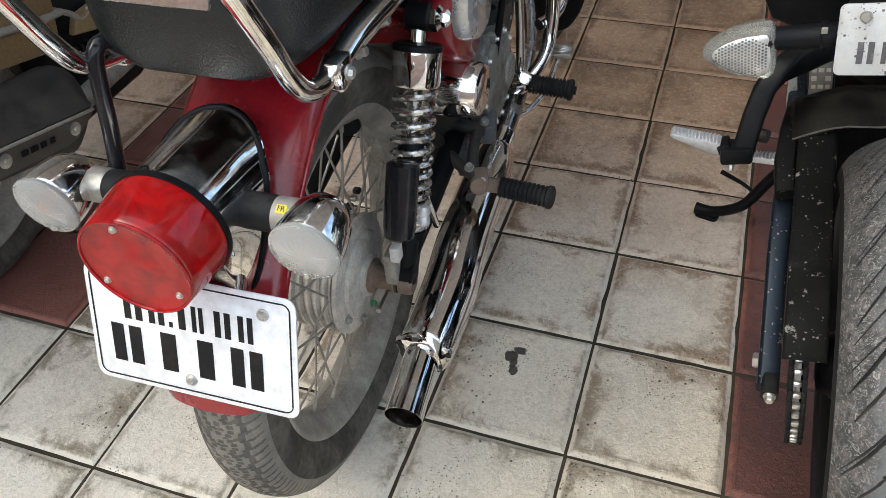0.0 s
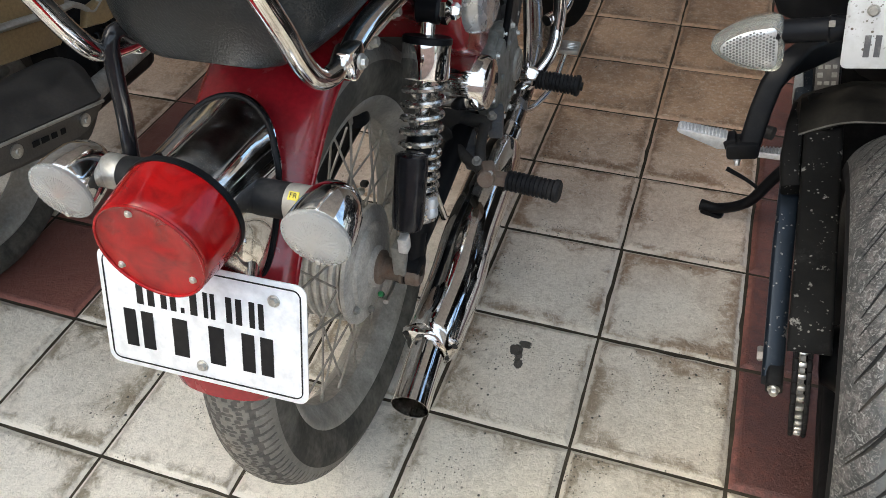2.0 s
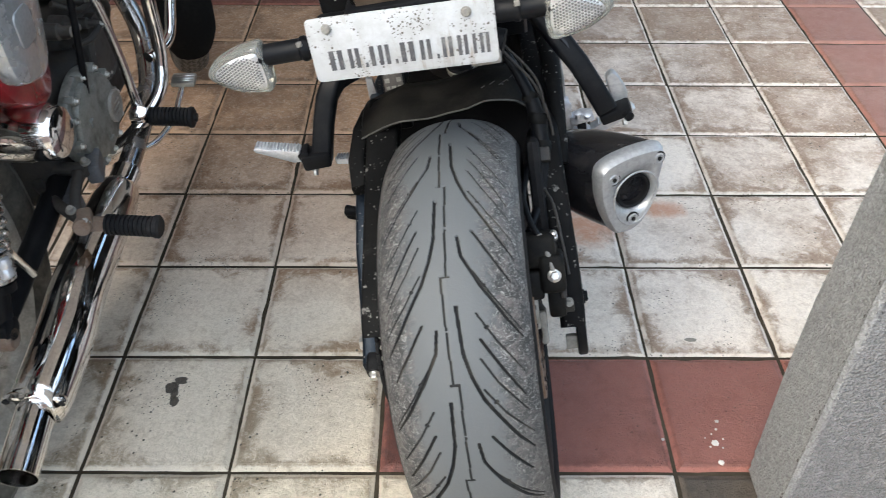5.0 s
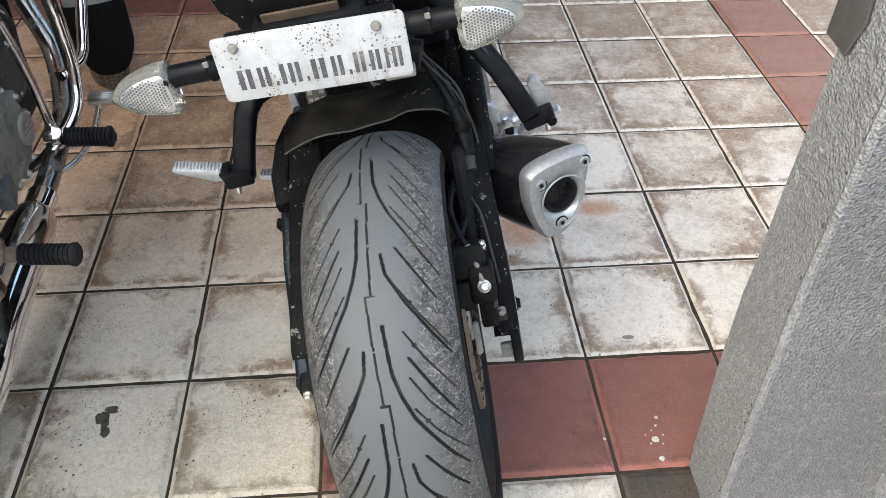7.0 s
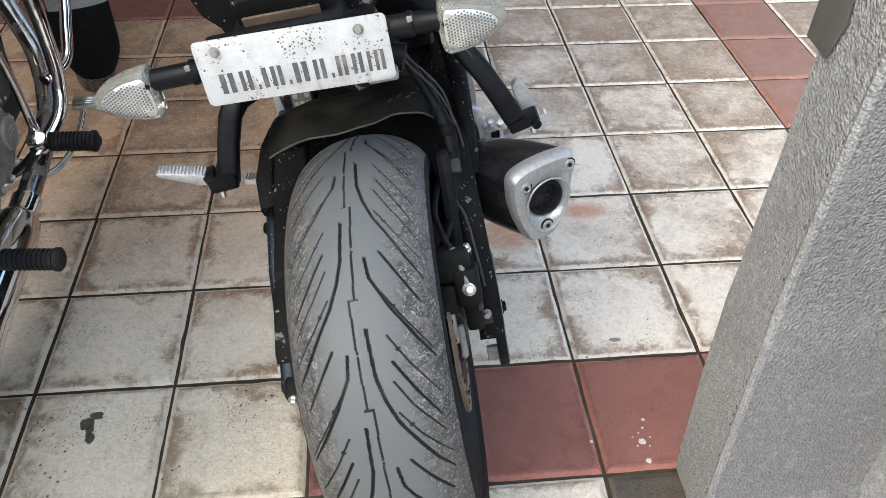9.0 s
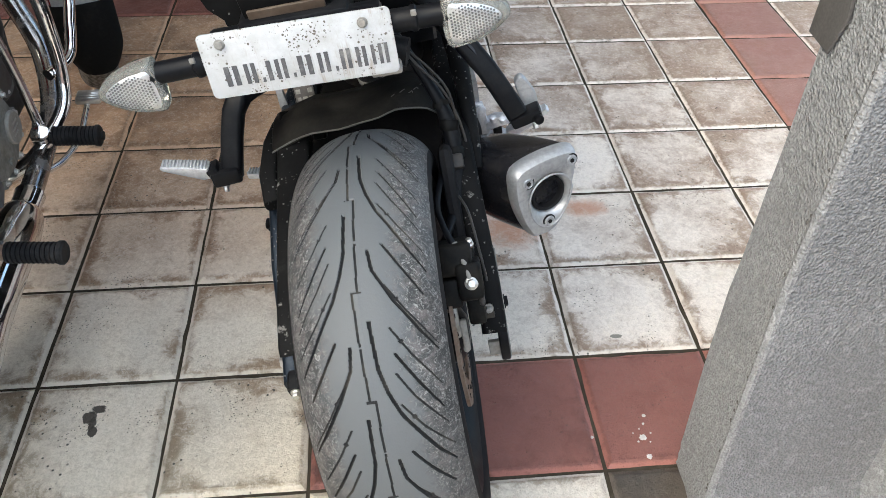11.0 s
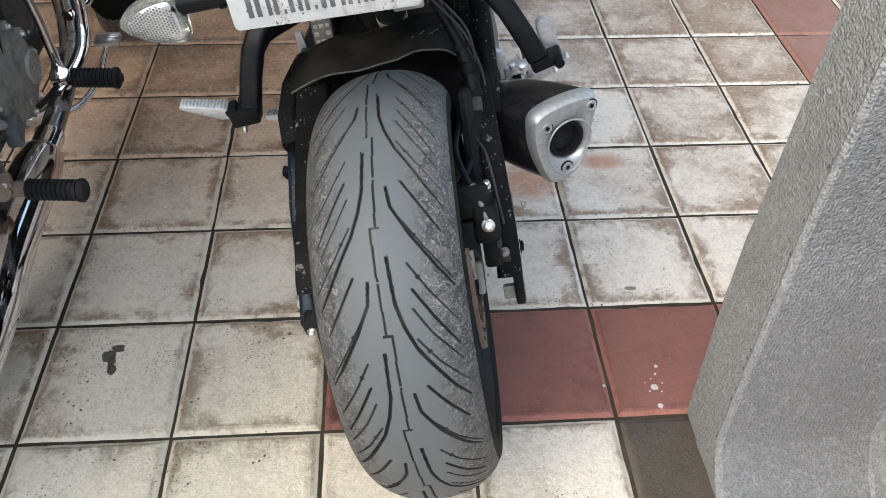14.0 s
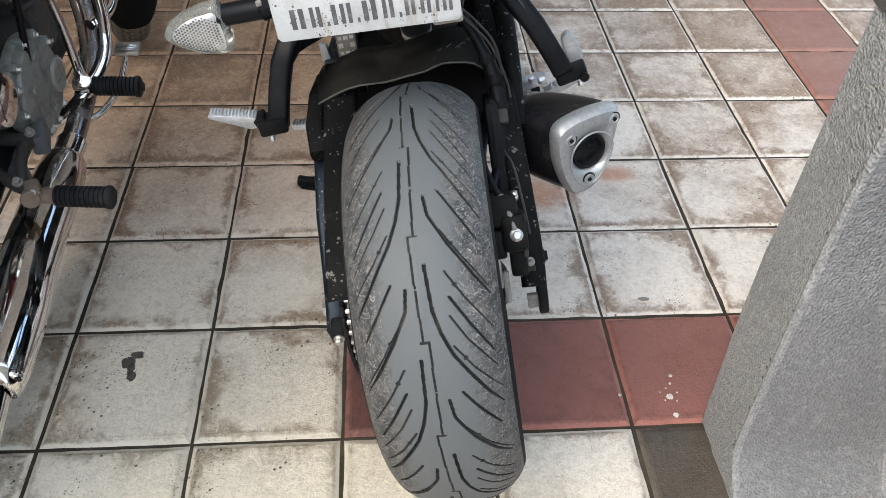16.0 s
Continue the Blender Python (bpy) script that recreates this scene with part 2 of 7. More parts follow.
BRIGHTSILVER = surface("bright_silver_paint", (0.52, 0.53, 0.54), 0.24, 0.6, amount=0.03, bump=0.03, coat=0.4)
CASTSILVER = surface("pale_cast_alloy", (0.67, 0.685, 0.715), 0.35, 0.6, amount=0.12, bump=0.12)
BLACK = surface("black_plastic", (0.0055, 0.0058, 0.0070), 0.40, amount=0.35, dirt=(0.030, 0.029, 0.028), scale=26, bump=0.2)
GLOSSBLACK = surface("black_enamel", (0.012, 0.012, 0.014), 0.16, amount=0.15, dirt=(0.14, 0.12, 0.1), bump=0.0, coat=0.4)
MUDBLACK = spotted("mud_splashed_black", (0.006, 0.006, 0.0062), (0.17, 0.165, 0.155), density=130.0, rough=0.55)
MUDBLUE = spotted("mud_splashed_steel", (0.012, 0.017, 0.025), (0.16, 0.155, 0.15), density=130.0, rough=0.28, metal=0.4)
DUSTBLACK = surface("dusty_black_plastic", (0.0045, 0.0044, 0.0042), 0.5, dirt=(0.026, 0.0235, 0.0195), amount=0.85, scale=24, bump=0.35, low=0.42, high=0.72)
DUSTGREY = surface("dust_coated_alloy", (0.34, 0.322, 0.29), 0.62, 0.2, dirt=(0.57, 0.54, 0.485), amount=0.85, scale=34, bump=0.35, low=0.38, high=0.62)
RIMSTEEL = surface("dusty_rim_steel", (0.26, 0.245, 0.22), 0.42, 0.45, dirt=(0.46, 0.435, 0.39), amount=0.85, scale=26, bump=0.2, low=0.40, high=0.68)
SPOKESTEEL = surface("dull_spoke_steel", (0.30, 0.28, 0.25), 0.5, 0.5, dirt=(0.17, 0.14, 0.11), amount=0.7, scale=60, bump=0.1, low=0.4)
RUBBER = surface("dusty_rubber", (0.032, 0.032, 0.033), 0.72, dirt=(0.17, 0.155, 0.135), amount=0.75, scale=16, bump=0.3, low=0.35)
def tread_material():
    """Rubber worn smooth along the crown and scuffed on the shoulders."""
    m, t, b = material("worn_tread_rubber")
    a = t.nodes.new("ShaderNodeAttribute")
    a.attribute_name = "across"
    def math_of(op, x, y, z=0.0):
        n = node(t, "Math")
        n.operation = op
        for socket, v in zip(n.inputs, (x, y, z)):
            if hasattr(v, "is_linked"):
                t.links.new(v, socket)
            else:
                socket.default_value = v
        return n.outputs[0]

    patch = noise_of(t, 34.0, 8, 0.75, distort=0.8)
    wide = math_of("MULTIPLY_ADD", math_of("SUBTRACT", patch, 0.5), 0.07, a.outputs["Fac"])
    side = ramp(t, wide, 0.040, 0.062)
    c = mixed(t, side, (0.092, 0.099, 0.104), (0.027, 0.028, 0.029))
    scuff = math_of("MULTIPLY", ramp(t, noise_of(t, 58.0, 9, 0.8, distort=1.0), 0.47, 0.60), ramp(t, wide, 0.036, 0.055))
    c = mixed(t, math_of("MULTIPLY", scuff, 0.75), c, (0.125, 0.112, 0.107))
    chips = math_of("MULTIPLY", ramp(t, noise_of(t, 130.0, 9, 0.85, distort=2.0), 0.525, 0.585), ramp(t, wide, 0.040, 0.057))
    c = mixed(t, chips, c, (0.26, 0.262, 0.255))
    c = mixed(t, ramp(t, noise_of(t, 9.0, 5, 0.6), 0.45, 0.75, (0, 0, 0), (0.35, 0.35, 0.35)), c, (0.090, 0.094, 0.096))
    t.links.new(c, b.inputs["Base Color"])
    b.inputs["Roughness"].default_value = 0.55
    b.inputs["Specular IOR Level"].default_value = 0.35
    bumped(t, b, noise_of(t, 320.0, 4, 0.7), 0.35, 0.001)
    return m


TREAD = tread_material()
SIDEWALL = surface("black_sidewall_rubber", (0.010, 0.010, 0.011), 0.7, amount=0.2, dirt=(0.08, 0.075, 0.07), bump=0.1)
FLAPRUBBER = surface("dull_black_rubber", (0.008, 0.008, 0.008), 0.85, amount=0.3, dirt=(0.05, 0.045, 0.04), bump=0.15)
GROOVE = surface("groove_rubber", (0.024, 0.0245, 0.025), 0.8, amount=0.2, bump=0.0)
OLDTYRE = surface("old_tyre_rubber", (0.13, 0.122, 0.108), 0.8, dirt=(0.25, 0.23, 0.195), amount=0.8, scale=18, bump=0.4, low=0.35)
OLDGROOVE = surface("dusty_groove_rubber", (0.078, 0.073, 0.064), 0.85, amount=0.4, bump=0.1)
DARKSTEEL = surface("dull_dark_steel", (0.030, 0.029, 0.028), 0.5, 0.3, amount=0.7, dirt=(0.075, 0.062, 0.05), scale=24, bump=0.25, low=0.4)
SHIELDSTEEL = surface("dull_shield_steel", (0.085, 0.080, 0.074), 0.45, 0.4, amount=0.5, dirt=(0.10, 0.085, 0.07), scale=30, bump=0.2)
DUSTYSTEEL = surface("dusty_blue_steel", (0.10, 0.105, 0.115), 0.5, 0.3, amount=0.6, dirt=(0.19, 0.165, 0.14), scale=25, bump=0.25)
OLDWALL = surface("old_tyre_sidewall", (0.055, 0.052, 0.046), 0.8, dirt=(0.21, 0.195, 0.165), amount=0.8, scale=16, bump=0.3, low=0.4)
BRIGHTSTEEL = surface("bright_spring_steel", (0.62, 0.60, 0.57), 0.22, 0.95, amount=0.25, dirt=(0.2, 0.17, 0.14), scale=50, bump=0.05)
GRIP = surface("foot_rubber", (0.014, 0.014, 0.015), 0.5, amount=0.35, dirt=(0.12, 0.11, 0.1), bump=0.1)
RED = surface("maroon_paint", (0.23, 0.007, 0.013), 0.22, amount=0.10, dirt=(0.2, 0.1, 0.08), bump=0.0, coat=0.35)
TAN = surface("bronze_paint", (0.27, 0.19, 0.095), 0.4, 0.25, amount=0.35, dirt=(0.2, 0.16, 0.11), bump=0.05)
RUST = surface("rusty_steel", (0.20, 0.15, 0.115), 0.65, 0.3, dirt=(0.16, 0.085, 0.05), amount=0.8, scale=40, bump=0.4)
ZINC = surface("zinc_bolt", (0.55, 0.54, 0.51), 0.3, 0.9, amount=0.35, scale=60, bump=0.1)
WHITEPLATE = surface("white_plate_paint", (0.74, 0.75, 0.76), 0.3, amount=0.10, dirt=(0.5, 0.45, 0.4), bump=0.0, scale=8)
INK = surface("black_sign_paint", (0.012, 0.012, 0.013), 0.35, amount=0.05, bump=0.0)
GREYINK = surface("faded_sign_paint", (0.07, 0.07, 0.075), 0.5, amount=0.6, dirt=(0.3, 0.29, 0.28), scale=60, bump=0.0)
YELLOW = surface("yellow_sticker", (0.62, 0.52, 0.03), 0.4, amount=0.1, bump=0.0)
GREEN = surface("green_cap", (0.015, 0.22, 0.06), 0.4, amount=0.1, bump=0.0)
REFLECTOR = surface("brown_reflector", (0.075, 0.052, 0.036), 0.45, amount=0.6, dirt=(0.2, 0.15, 0.11), bump=0.1)
STICKER = surface("grey_decal", (0.06, 0.055, 0.055), 0.5, amount=0.3, bump=0.0)
PALEPRINT = surface("pale_print", (0.6, 0.58, 0.55), 0.5, amount=0.4, bump=0.0)
BROWNWALL = surface("brown_wall_paint", (0.30, 0.26, 0.22), 0.85, amount=0.4, scale=2, bump=0.3)
PINKWALL = surface("warm_wall_paint", (0.64, 0.45, 0.37), 0.85, amount=0.3, scale=2, bump=0.3)
CEILPAINT = surface("ceiling_distemper", (0.70, 0.68, 0.64), 0.9, amount=0.3, scale=1.5, bump=0.2)
ASPHALT = surface("drive_concrete", (0.34, 0.33, 0.31), 0.9, amount=0.5, scale=2.0, bump=0.5)


def leather_material():
    m, t, b = material("black_grained_vinyl")
    c = t.nodes.new("ShaderNodeTexCoord")
    wob = node(t, "TexNoise", Scale=90.0, Detail=2.0)
    t.links.new(c.outputs["Object"], wob.inputs["Vector"])
    shift = t.nodes.new("ShaderNodeVectorMath")
    shift.operation = "MULTIPLY_ADD"
    shift.inputs[1].default_value = (0.004, 0.004, 0.004)
    t.links.new(wob.outputs["Color"], shift.inputs[0])
    t.links.new(c.outputs["Object"], shift.inputs[2])
    v = node(t, "TexVoronoi", Scale=480.0, Randomness=1.0)
    v.feature = "SMOOTH_F1"
    v.inputs["Smoothness"].default_value = 0.6
    t.links.new(shift.outputs[0], v.inputs["Vector"])
    h = ramp(t, v.outputs["Distance"], 0.1, 0.75, (1, 1, 1), (0, 0, 0))
    t.links.new(mixed(t, ramp(t, noise_of(t, 10, 4), 0.4, 0.75), (0.007, 0.009, 0.010), (0.013, 0.016, 0.017)), b.inputs["Base Color"])
    b.inputs["Roughness"].default_value = 0.30
    b.inputs["Specular IOR Level"].default_value = 0.5
    bumped(t, b, h, 0.6, 0.0006)
    return m


def lens_material(name, colour, rough, weight, scale, bump):
    m, t, b = material(name)
    c = t.nodes.new("ShaderNodeTexCoord")
    v = node(t, "TexVoronoi", Scale=scale, Randomness=0.0)
    t.links.new(c.outputs["Object"], v.inputs["Vector"])
    b.inputs["Base Color"].default_value = (*colour, 1)
    b.inputs["Roughness"].default_value = rough
    b.inputs["Transmission Weight"].default_value = weight
    b.inputs["IOR"].default_value = 1.45
    if bump:
        bumped(t, b, v.outputs["Distance"], bump, 0.004)
    return m


LEATHER = leather_material()
REDLENS = lens_material("red_lens", (0.40, 0.003, 0.006), 0.12, 0.35, 60.0, 0.0)
redlens_tree = REDLENS.node_tree
redlens_tree.links.new(mixed(redlens_tree, ramp(redlens_tree, noise_of(redlens_tree, 22.0, 6, 0.7, distort=1.2), 0.35, 0.72), (0.52, 0.006, 0.008), (0.20, 0.002, 0.004)), redlens_tree.nodes["Principled BSDF"].inputs["Base Color"])
redlens_tree.nodes["Principled BSDF"].inputs["Specular IOR Level"].default_value = 0.25
REDLENS.node_tree.nodes["Principled BSDF"].inputs["Coat Weight"].default_value = 0.2
CLEARLENS = lens_material("clear_ribbed_lens", (0.74, 0.74, 0.72), 0.14, 0.68, 330.0, 0.08)
HONEYBED = surface("silvered_reflector", (0.60, 0.61, 0.61), 0.30, 0.75, amount=0.0, bump=0.0)
HONEYCELL = surface("grey_honeycomb_cell", (0.15, 0.155, 0.16), 0.25, 0.4, amount=0.0, bump=0.0)
MILKRIM = lens_material("milky_lens_edge", (0.52, 0.52, 0.48), 0.10, 0.75, 200.0, 0.0)
AMBER = surface("amber_bulb", (0.75, 0.22, 0.03), 0.25, amount=0.0, bump=0.0)


def plaster_material(name, dark, light, bump):
    """Roughcast: pebbly lumps a few millimetres across over a cloudy grey."""
    m, t, b = material(name)
    big = noise_of(t, 5.0, 6, 0.6)
    c = t.nodes.new("ShaderNodeTexCoord")
    v = t.nodes.new("ShaderNodeTexVoronoi")
    v.feature = "SMOOTH_F1"
    v.inputs["Scale"].default_value, v.inputs["Smoothness"].default_value = 250.0, 0.35
    wob = node(t, "TexNoise", Scale=60.0, Detail=3.0)
    t.links.new(c.outputs["Object"], wob.inputs["Vector"])
    shift = t.nodes.new("ShaderNodeVectorMath")
    shift.operation = "MULTIPLY_ADD"
    shift.inputs[1].default_value = (0.006, 0.006, 0.006)
    t.links.new(wob.outputs["Color"], shift.inputs[0])
    t.links.new(c.outputs["Object"], shift.inputs[2])
    t.links.new(shift.outputs[0], v.inputs["Vector"])
    lump = ramp(t, v.outputs["Distance"], 0.05, 0.85, (1, 1, 1), (0, 0, 0))
    mid = noise_of(t, 95.0, 3, 0.5)
    fine = noise_of(t, 420.0, 2, 0.6)
    base = mixed(t, ramp(t, big, 0.35, 0.7), dark, light)
    base = mixed(t, ramp(t, fine, 0.30, 0.55), tuple(0.80 * x for x in dark), base)
    # hollows darkened and crests lightened in the colour, as shade of the relief
    base = mixed(t, ramp(t, v.outputs["Distance"], 0.45, 0.95, (0, 0, 0), (0.7, 0.7, 0.7)), base, tuple(0.55 * x for x in dark))
    base = mixed(t, ramp(t, mid, 0.36, 0.50, (0.35, 0.35, 0.35), (0, 0, 0)), base, tuple(0.70 * x for x in dark))
    base = mixed(t, ramp(t, mid, 0.55, 0.70, (0, 0, 0), (0.5, 0.5, 0.5)), base, tuple(1.2 * x for x in light))
    t.links.new(base, b.inputs["Base Color"])
    b.inputs["Roughness"].default_value = 0.95
    s = node(t, "Math")
    s.operation = "MULTIPLY_ADD"
    t.links.new(mid, s.inputs[0])
    s.inputs[1].default_value = 1.2
    t.links.new(lump, s.inputs[2])
    bumped(t, b, s.outputs[0], bump, 0.0027)
    return m


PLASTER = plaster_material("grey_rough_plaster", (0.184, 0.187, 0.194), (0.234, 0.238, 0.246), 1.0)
# paler copy of the plaster; its colour holds the light on the flank
FLANK = plaster_material("lit_flank_plaster", (0.240, 0.244, 0.248), (0.300, 0.304, 0.308), 0.85)
RAWCEMENT = surface("broken_plaster", (0.085, 0.08, 0.076), 0.95, amount=0.5, dirt=(0.14, 0.13, 0.12), scale=30, bump=0.8, bump_scale=80)


# ---- mesh helpers ----
def part(name, bm, mat, parent=None, label="", smooth=True, kind=""):
    """One mesh object from a bmesh, under its parent."""
    bmesh.ops.recalc_face_normals(bm, faces=bm.faces)
    me = bpy.data.meshes.new(name)
    bm.to_mesh(me)
    bm.free()
    me.materials.append(mat)
    if smooth:
        me.polygons.foreach_set("use_smooth", [True] * len(me.polygons))
        me.set_sharp_from_angle(angle=radians(38))
    ob = new(name, me)
    if parent is not None:
        ob.parent = parent
    return tagged(ob, label, kind=kind)


def thing(name, m, label, category, group=""):
    ob = new(name)
    ob.empty_display_size = 0.1
    ob.matrix_world = m
    return tagged(ob, label, category, group)


def along(p, d, up=(0, 0, 1)):
    """A frame at p whose z axis points along d."""
    z = Vector(d).normalized()
    x = Vector(up).cross(z)
    if x.length < 1e-4:
        x = Vector((1, 0, 0)).cross(z)
    x.normalize()
    y = z.cross(x)
    return Matrix.Translation(p) @ Matrix((x, y, z)).transposed().to_4x4()


def rings(bm, loops, caps=True, closed=False):
    """Skin between loops of points that have the same count."""
    vs = [[bm.verts.new(p) for p in loop] for loop in loops]
    n = len(vs[0])
    pairs = list(zip(vs, vs[1:])) + ([(vs[-1], vs[0])] if closed else [])
    for a, b in pairs:
        for i in range(n):
            j = (i + 1) % n
            bm.faces.new((a[i], a[j], b[j], b[i]))
    if caps and not closed:
        bm.faces.new(vs[0][::-1])
        bm.faces.new(vs[-1])
    return vs


def lathe(bm, profile, m, seg=32, caps=True):
    """A body of revolution round m's z axis; profile: (radius, height)."""
    rings(bm, [[m @ Vector((max(r, 1e-5) * math.cos(2 * math.pi * i / seg), max(r, 1e-5) * math.sin(2 * math.pi * i / seg), h)) for i in range(seg)] for r, h in profile], caps)
    return bm


def smooth_path(pts, n=6, closed=False):
    pts = [Vector(p) for p in pts]
    if len(pts) == 2:
        return pts
    out = []
    last = len(pts) if closed else len(pts) - 1
    for i in range(last):
        if closed:
            p0, p1, p2, p3 = (pts[(i + k) % len(pts)] for k in (-1, 0, 1, 2))
        else:
            p1, p2 = pts[i], pts[i + 1]
            p0 = pts[i - 1] if i else p1 * 2 - p2
            p3 = pts[i + 2] if i + 2 < len(pts) else p2 * 2 - p1
        for k in range(n):
            u = k / n
            out.append(0.5 * (2 * p1 + (p2 - p0) * u + (2 * p0 - 5 * p1 + 4 * p2 - p3) * u * u + (3 * p1 - p0 - 3 * p2 + p3) * u ** 3))
    if not closed:
        out.append(pts[-1])
    return out


def tube(bm, pts, r, seg=12, n=6, flat=1.0, up=(0, 0, 1)):
    """A pipe along a smooth path; r: one radius or one for each given point; flat: height over width."""
    path = smooth_path(pts, n)
    if isinstance(r, (int, float)):
        radii = [r] * len(path)
    else:
        radii = [float(x) for x in np.interp(np.linspace(0, len(r) - 1, len(path)), range(len(r)), r)]
    loops, side = [], None
    for i, p in enumerate(path):
        d = (path[min(i + 1, len(path) - 1)] - path[max(i - 1, 0)]).normalized()
        if side is None:
            side = Vector(up).cross(d)
            if side.length < 1e-3:
                side = Vector((1, 0, 0)).cross(d)
        side = (side - d * side.dot(d)).normalized()
        top = d.cross(side)
        loops.append([p + radii[i] * (math.cos(a) * side + flat * math.sin(a) * top) for a in (2 * math.pi * k / seg for k in range(seg))])
    rings(bm, loops)
    return bm


def block(bm, m, size, bevel=0.002, seg=2):
    """A box of that size, centred on m, with rounded edges."""
    made = bmesh.ops.create_cube(bm, size=1.0, matrix=m @ Matrix.Diagonal((*size, 1)))
    if bevel:
        edges = {e for v in made["verts"] for e in v.link_edges}
        bmesh.ops.bevel(bm, geom=list(edges), offset=bevel, segments=seg, affect="EDGES", profile=0.5)
    return bm


def outline(w, h, r, seg=5):
    """A rounded rectangle, anticlockwise, centred on nought."""
    out = []
    for cx, cy, a0 in ((w / 2 - r, h / 2 - r, 0), (-w / 2 + r, h / 2 - r, 90), (-w / 2 + r, -h / 2 + r, 180), (w / 2 - r, -h / 2 + r, 270)):
        for i in range(seg + 1):
            a = radians(a0 + 90 * i / seg)
            out.append((cx + r * math.cos(a), cy + r * math.sin(a)))
    return out


def slab(bm, pts, m, depth, round_edge=0.0):
    """A plate from an outline in m's xy plane, raised by depth along z."""
    if round_edge:
        c = Vector((sum(p[0] for p in pts) / len(pts), sum(p[1] for p in pts) / len(pts)))
        def inner(k):
            return [c + (Vector(p) - c) * (1 - k) for p in pts]
        mean = sum((Vector(p) - c).length for p in pts) / len(pts)
        k = round_edge / mean
        loops = [(inner(k), 0), (inner(k * 0.3), round_edge * 0.3), (inner(0), round_edge), (inner(0), depth - round_edge), (inner(k * 0.3), depth - round_edge * 0.3), (inner(k), depth)]
    else:
        loops = [(pts, 0), (pts, depth)]
    rings(bm, [[m @ Vector((p[0], p[1], z)) for p in ps] for ps, z in loops])
    return bm


def bolt(parent, p, d, r=0.006, h=0.005, mat=None, name="bolt", six=True):
    bm = bmesh.new()
    lathe(bm, [(r * 1.35, 0), (r * 1.35, h * 0.25), (r * 1.3, h * 0.3)], along(p, d), 20)
    lathe(bm, [(r, h * 0.2), (r, h * 0.8), (r * 0.85, h)], along(p, d), 6 if six else 16)
    return part(name, bm, mat or ZINC, parent)


def polyline_gap(s, v, pts):
    """How far each (s, v) lies from a line of points."""
    best = np.full(s.shape, 9.0)
    for (a, b), (c, d) in zip(pts, pts[1:]):
        l2 = (c - a) ** 2 + (d - b) ** 2
        k = np.clip(((s - a) * (c - a) + (v - b) * (d - b)) / l2, 0, 1)
        best = np.minimum(best, np.hypot(s - a - k * (c - a), v - b - k * (d - b)))
    return best


def tyre(name, half_profile, n_round, n_across, depth, mats, parent, label, shoulder):
    """A tyre round the x axis. half_profile: (x, radius) from crown to bead; depth(s, v): how deep the tread is cut, s metres
    round and v metres across from the crown. mats: tread, shoulder, groove."""
    half = [Vector((x, r, 0)) for x, r in half_profile]
    fine = smooth_path(half, 24)
    run = [0.0]
    for a, b in zip(fine, fine[1:]):
        run.append(run[-1] + (b - a).length)
    vs = np.linspace(-run[-1], run[-1], n_across + 1)
    xs = np.sign(vs) * np.interp(np.abs(vs), run, [p.x for p in fine])
    rs = np.interp(np.abs(vs), run, [p.y for p in fine])
    fine_steps = int(n_round * 0.88)
    a = np.concatenate((np.linspace(-0.6, 3.3, fine_steps, endpoint=False), np.linspace(3.3, 2 * np.pi - 0.6, n_round - fine_steps, endpoint=False)))
    top = half_profile[0][1]
    ss, vv = np.meshgrid(a * top, vs, indexing="ij")
    cut = depth(ss, vv)
    rr = rs[None, :] - cut
    co = np.stack((np.broadcast_to(xs[None, :], rr.shape), -rr * np.sin(a)[:, None], rr * np.cos(a)[:, None]), -1).reshape(-1, 3)
    n = n_across + 1
    i, j = np.meshgrid(np.arange(n_round), np.arange(n_across), indexing="ij")
    k = (i + 1) % n_round
    faces = np.stack((i * n + j, i * n + j + 1, k * n + j + 1, k * n + j), -1).reshape(-1, 4)
    me = bpy.data.meshes.new(name)
    me.from_pydata(co.tolist(), [], faces.tolist())
    for m in mats:
        me.materials.append(m)
    mid_cut = np.maximum(cut[i, j], cut[i, j + 1])
    mid_v = np.abs(vs[j] + vs[j + 1]) / 2
    wave = 0.004 * np.sin(ss[i, j] * 55) + 0.003 * np.sin(ss[i, j] * 131 + 2)
    idx = np.where(mid_cut > 0.0012, 2, np.where(mid_v > shoulder + 0.034, len(mats) - 1 if len(mats) > 3 else 1, np.where(mid_v > shoulder + wave, 1, 0))).reshape(-1)
    me.polygons.foreach_set("material_index", idx.astype(np.int32))
    me.polygons.foreach_set("use_smooth", [True] * len(me.polygons))
    across = me.attributes.new("across", "FLOAT", "POINT")
    across.data.foreach_set("value", np.abs(vv).reshape(-1).astype(np.float32))
    me.update()
    ob = new(name, me)
    ob.parent = parent
    return tagged(ob, label)


# ---- the place ----
TILE = 0.25


def floor_place():
    bm = bmesh.new()
    block(bm, pose(0.2, 1.2, -0.1070), (9.0, 9.5, 0.2), 0)
    return tagged(part("floor", bm, GROUT, None, "dirty dark joints under square cement floor tiles", smooth=False), category="floor", kind="structure")


floor = floor_place()


def outer_ground():
    bm = bmesh.new()
    block(bm, pose(0, 0, -0.2), (160, 160, 0.15), 0)
    return tagged(part("ground", bm, ASPHALT, None, "grey concrete drive outside the parking bay", smooth=False), category="ground", kind="structure")


outer_ground()


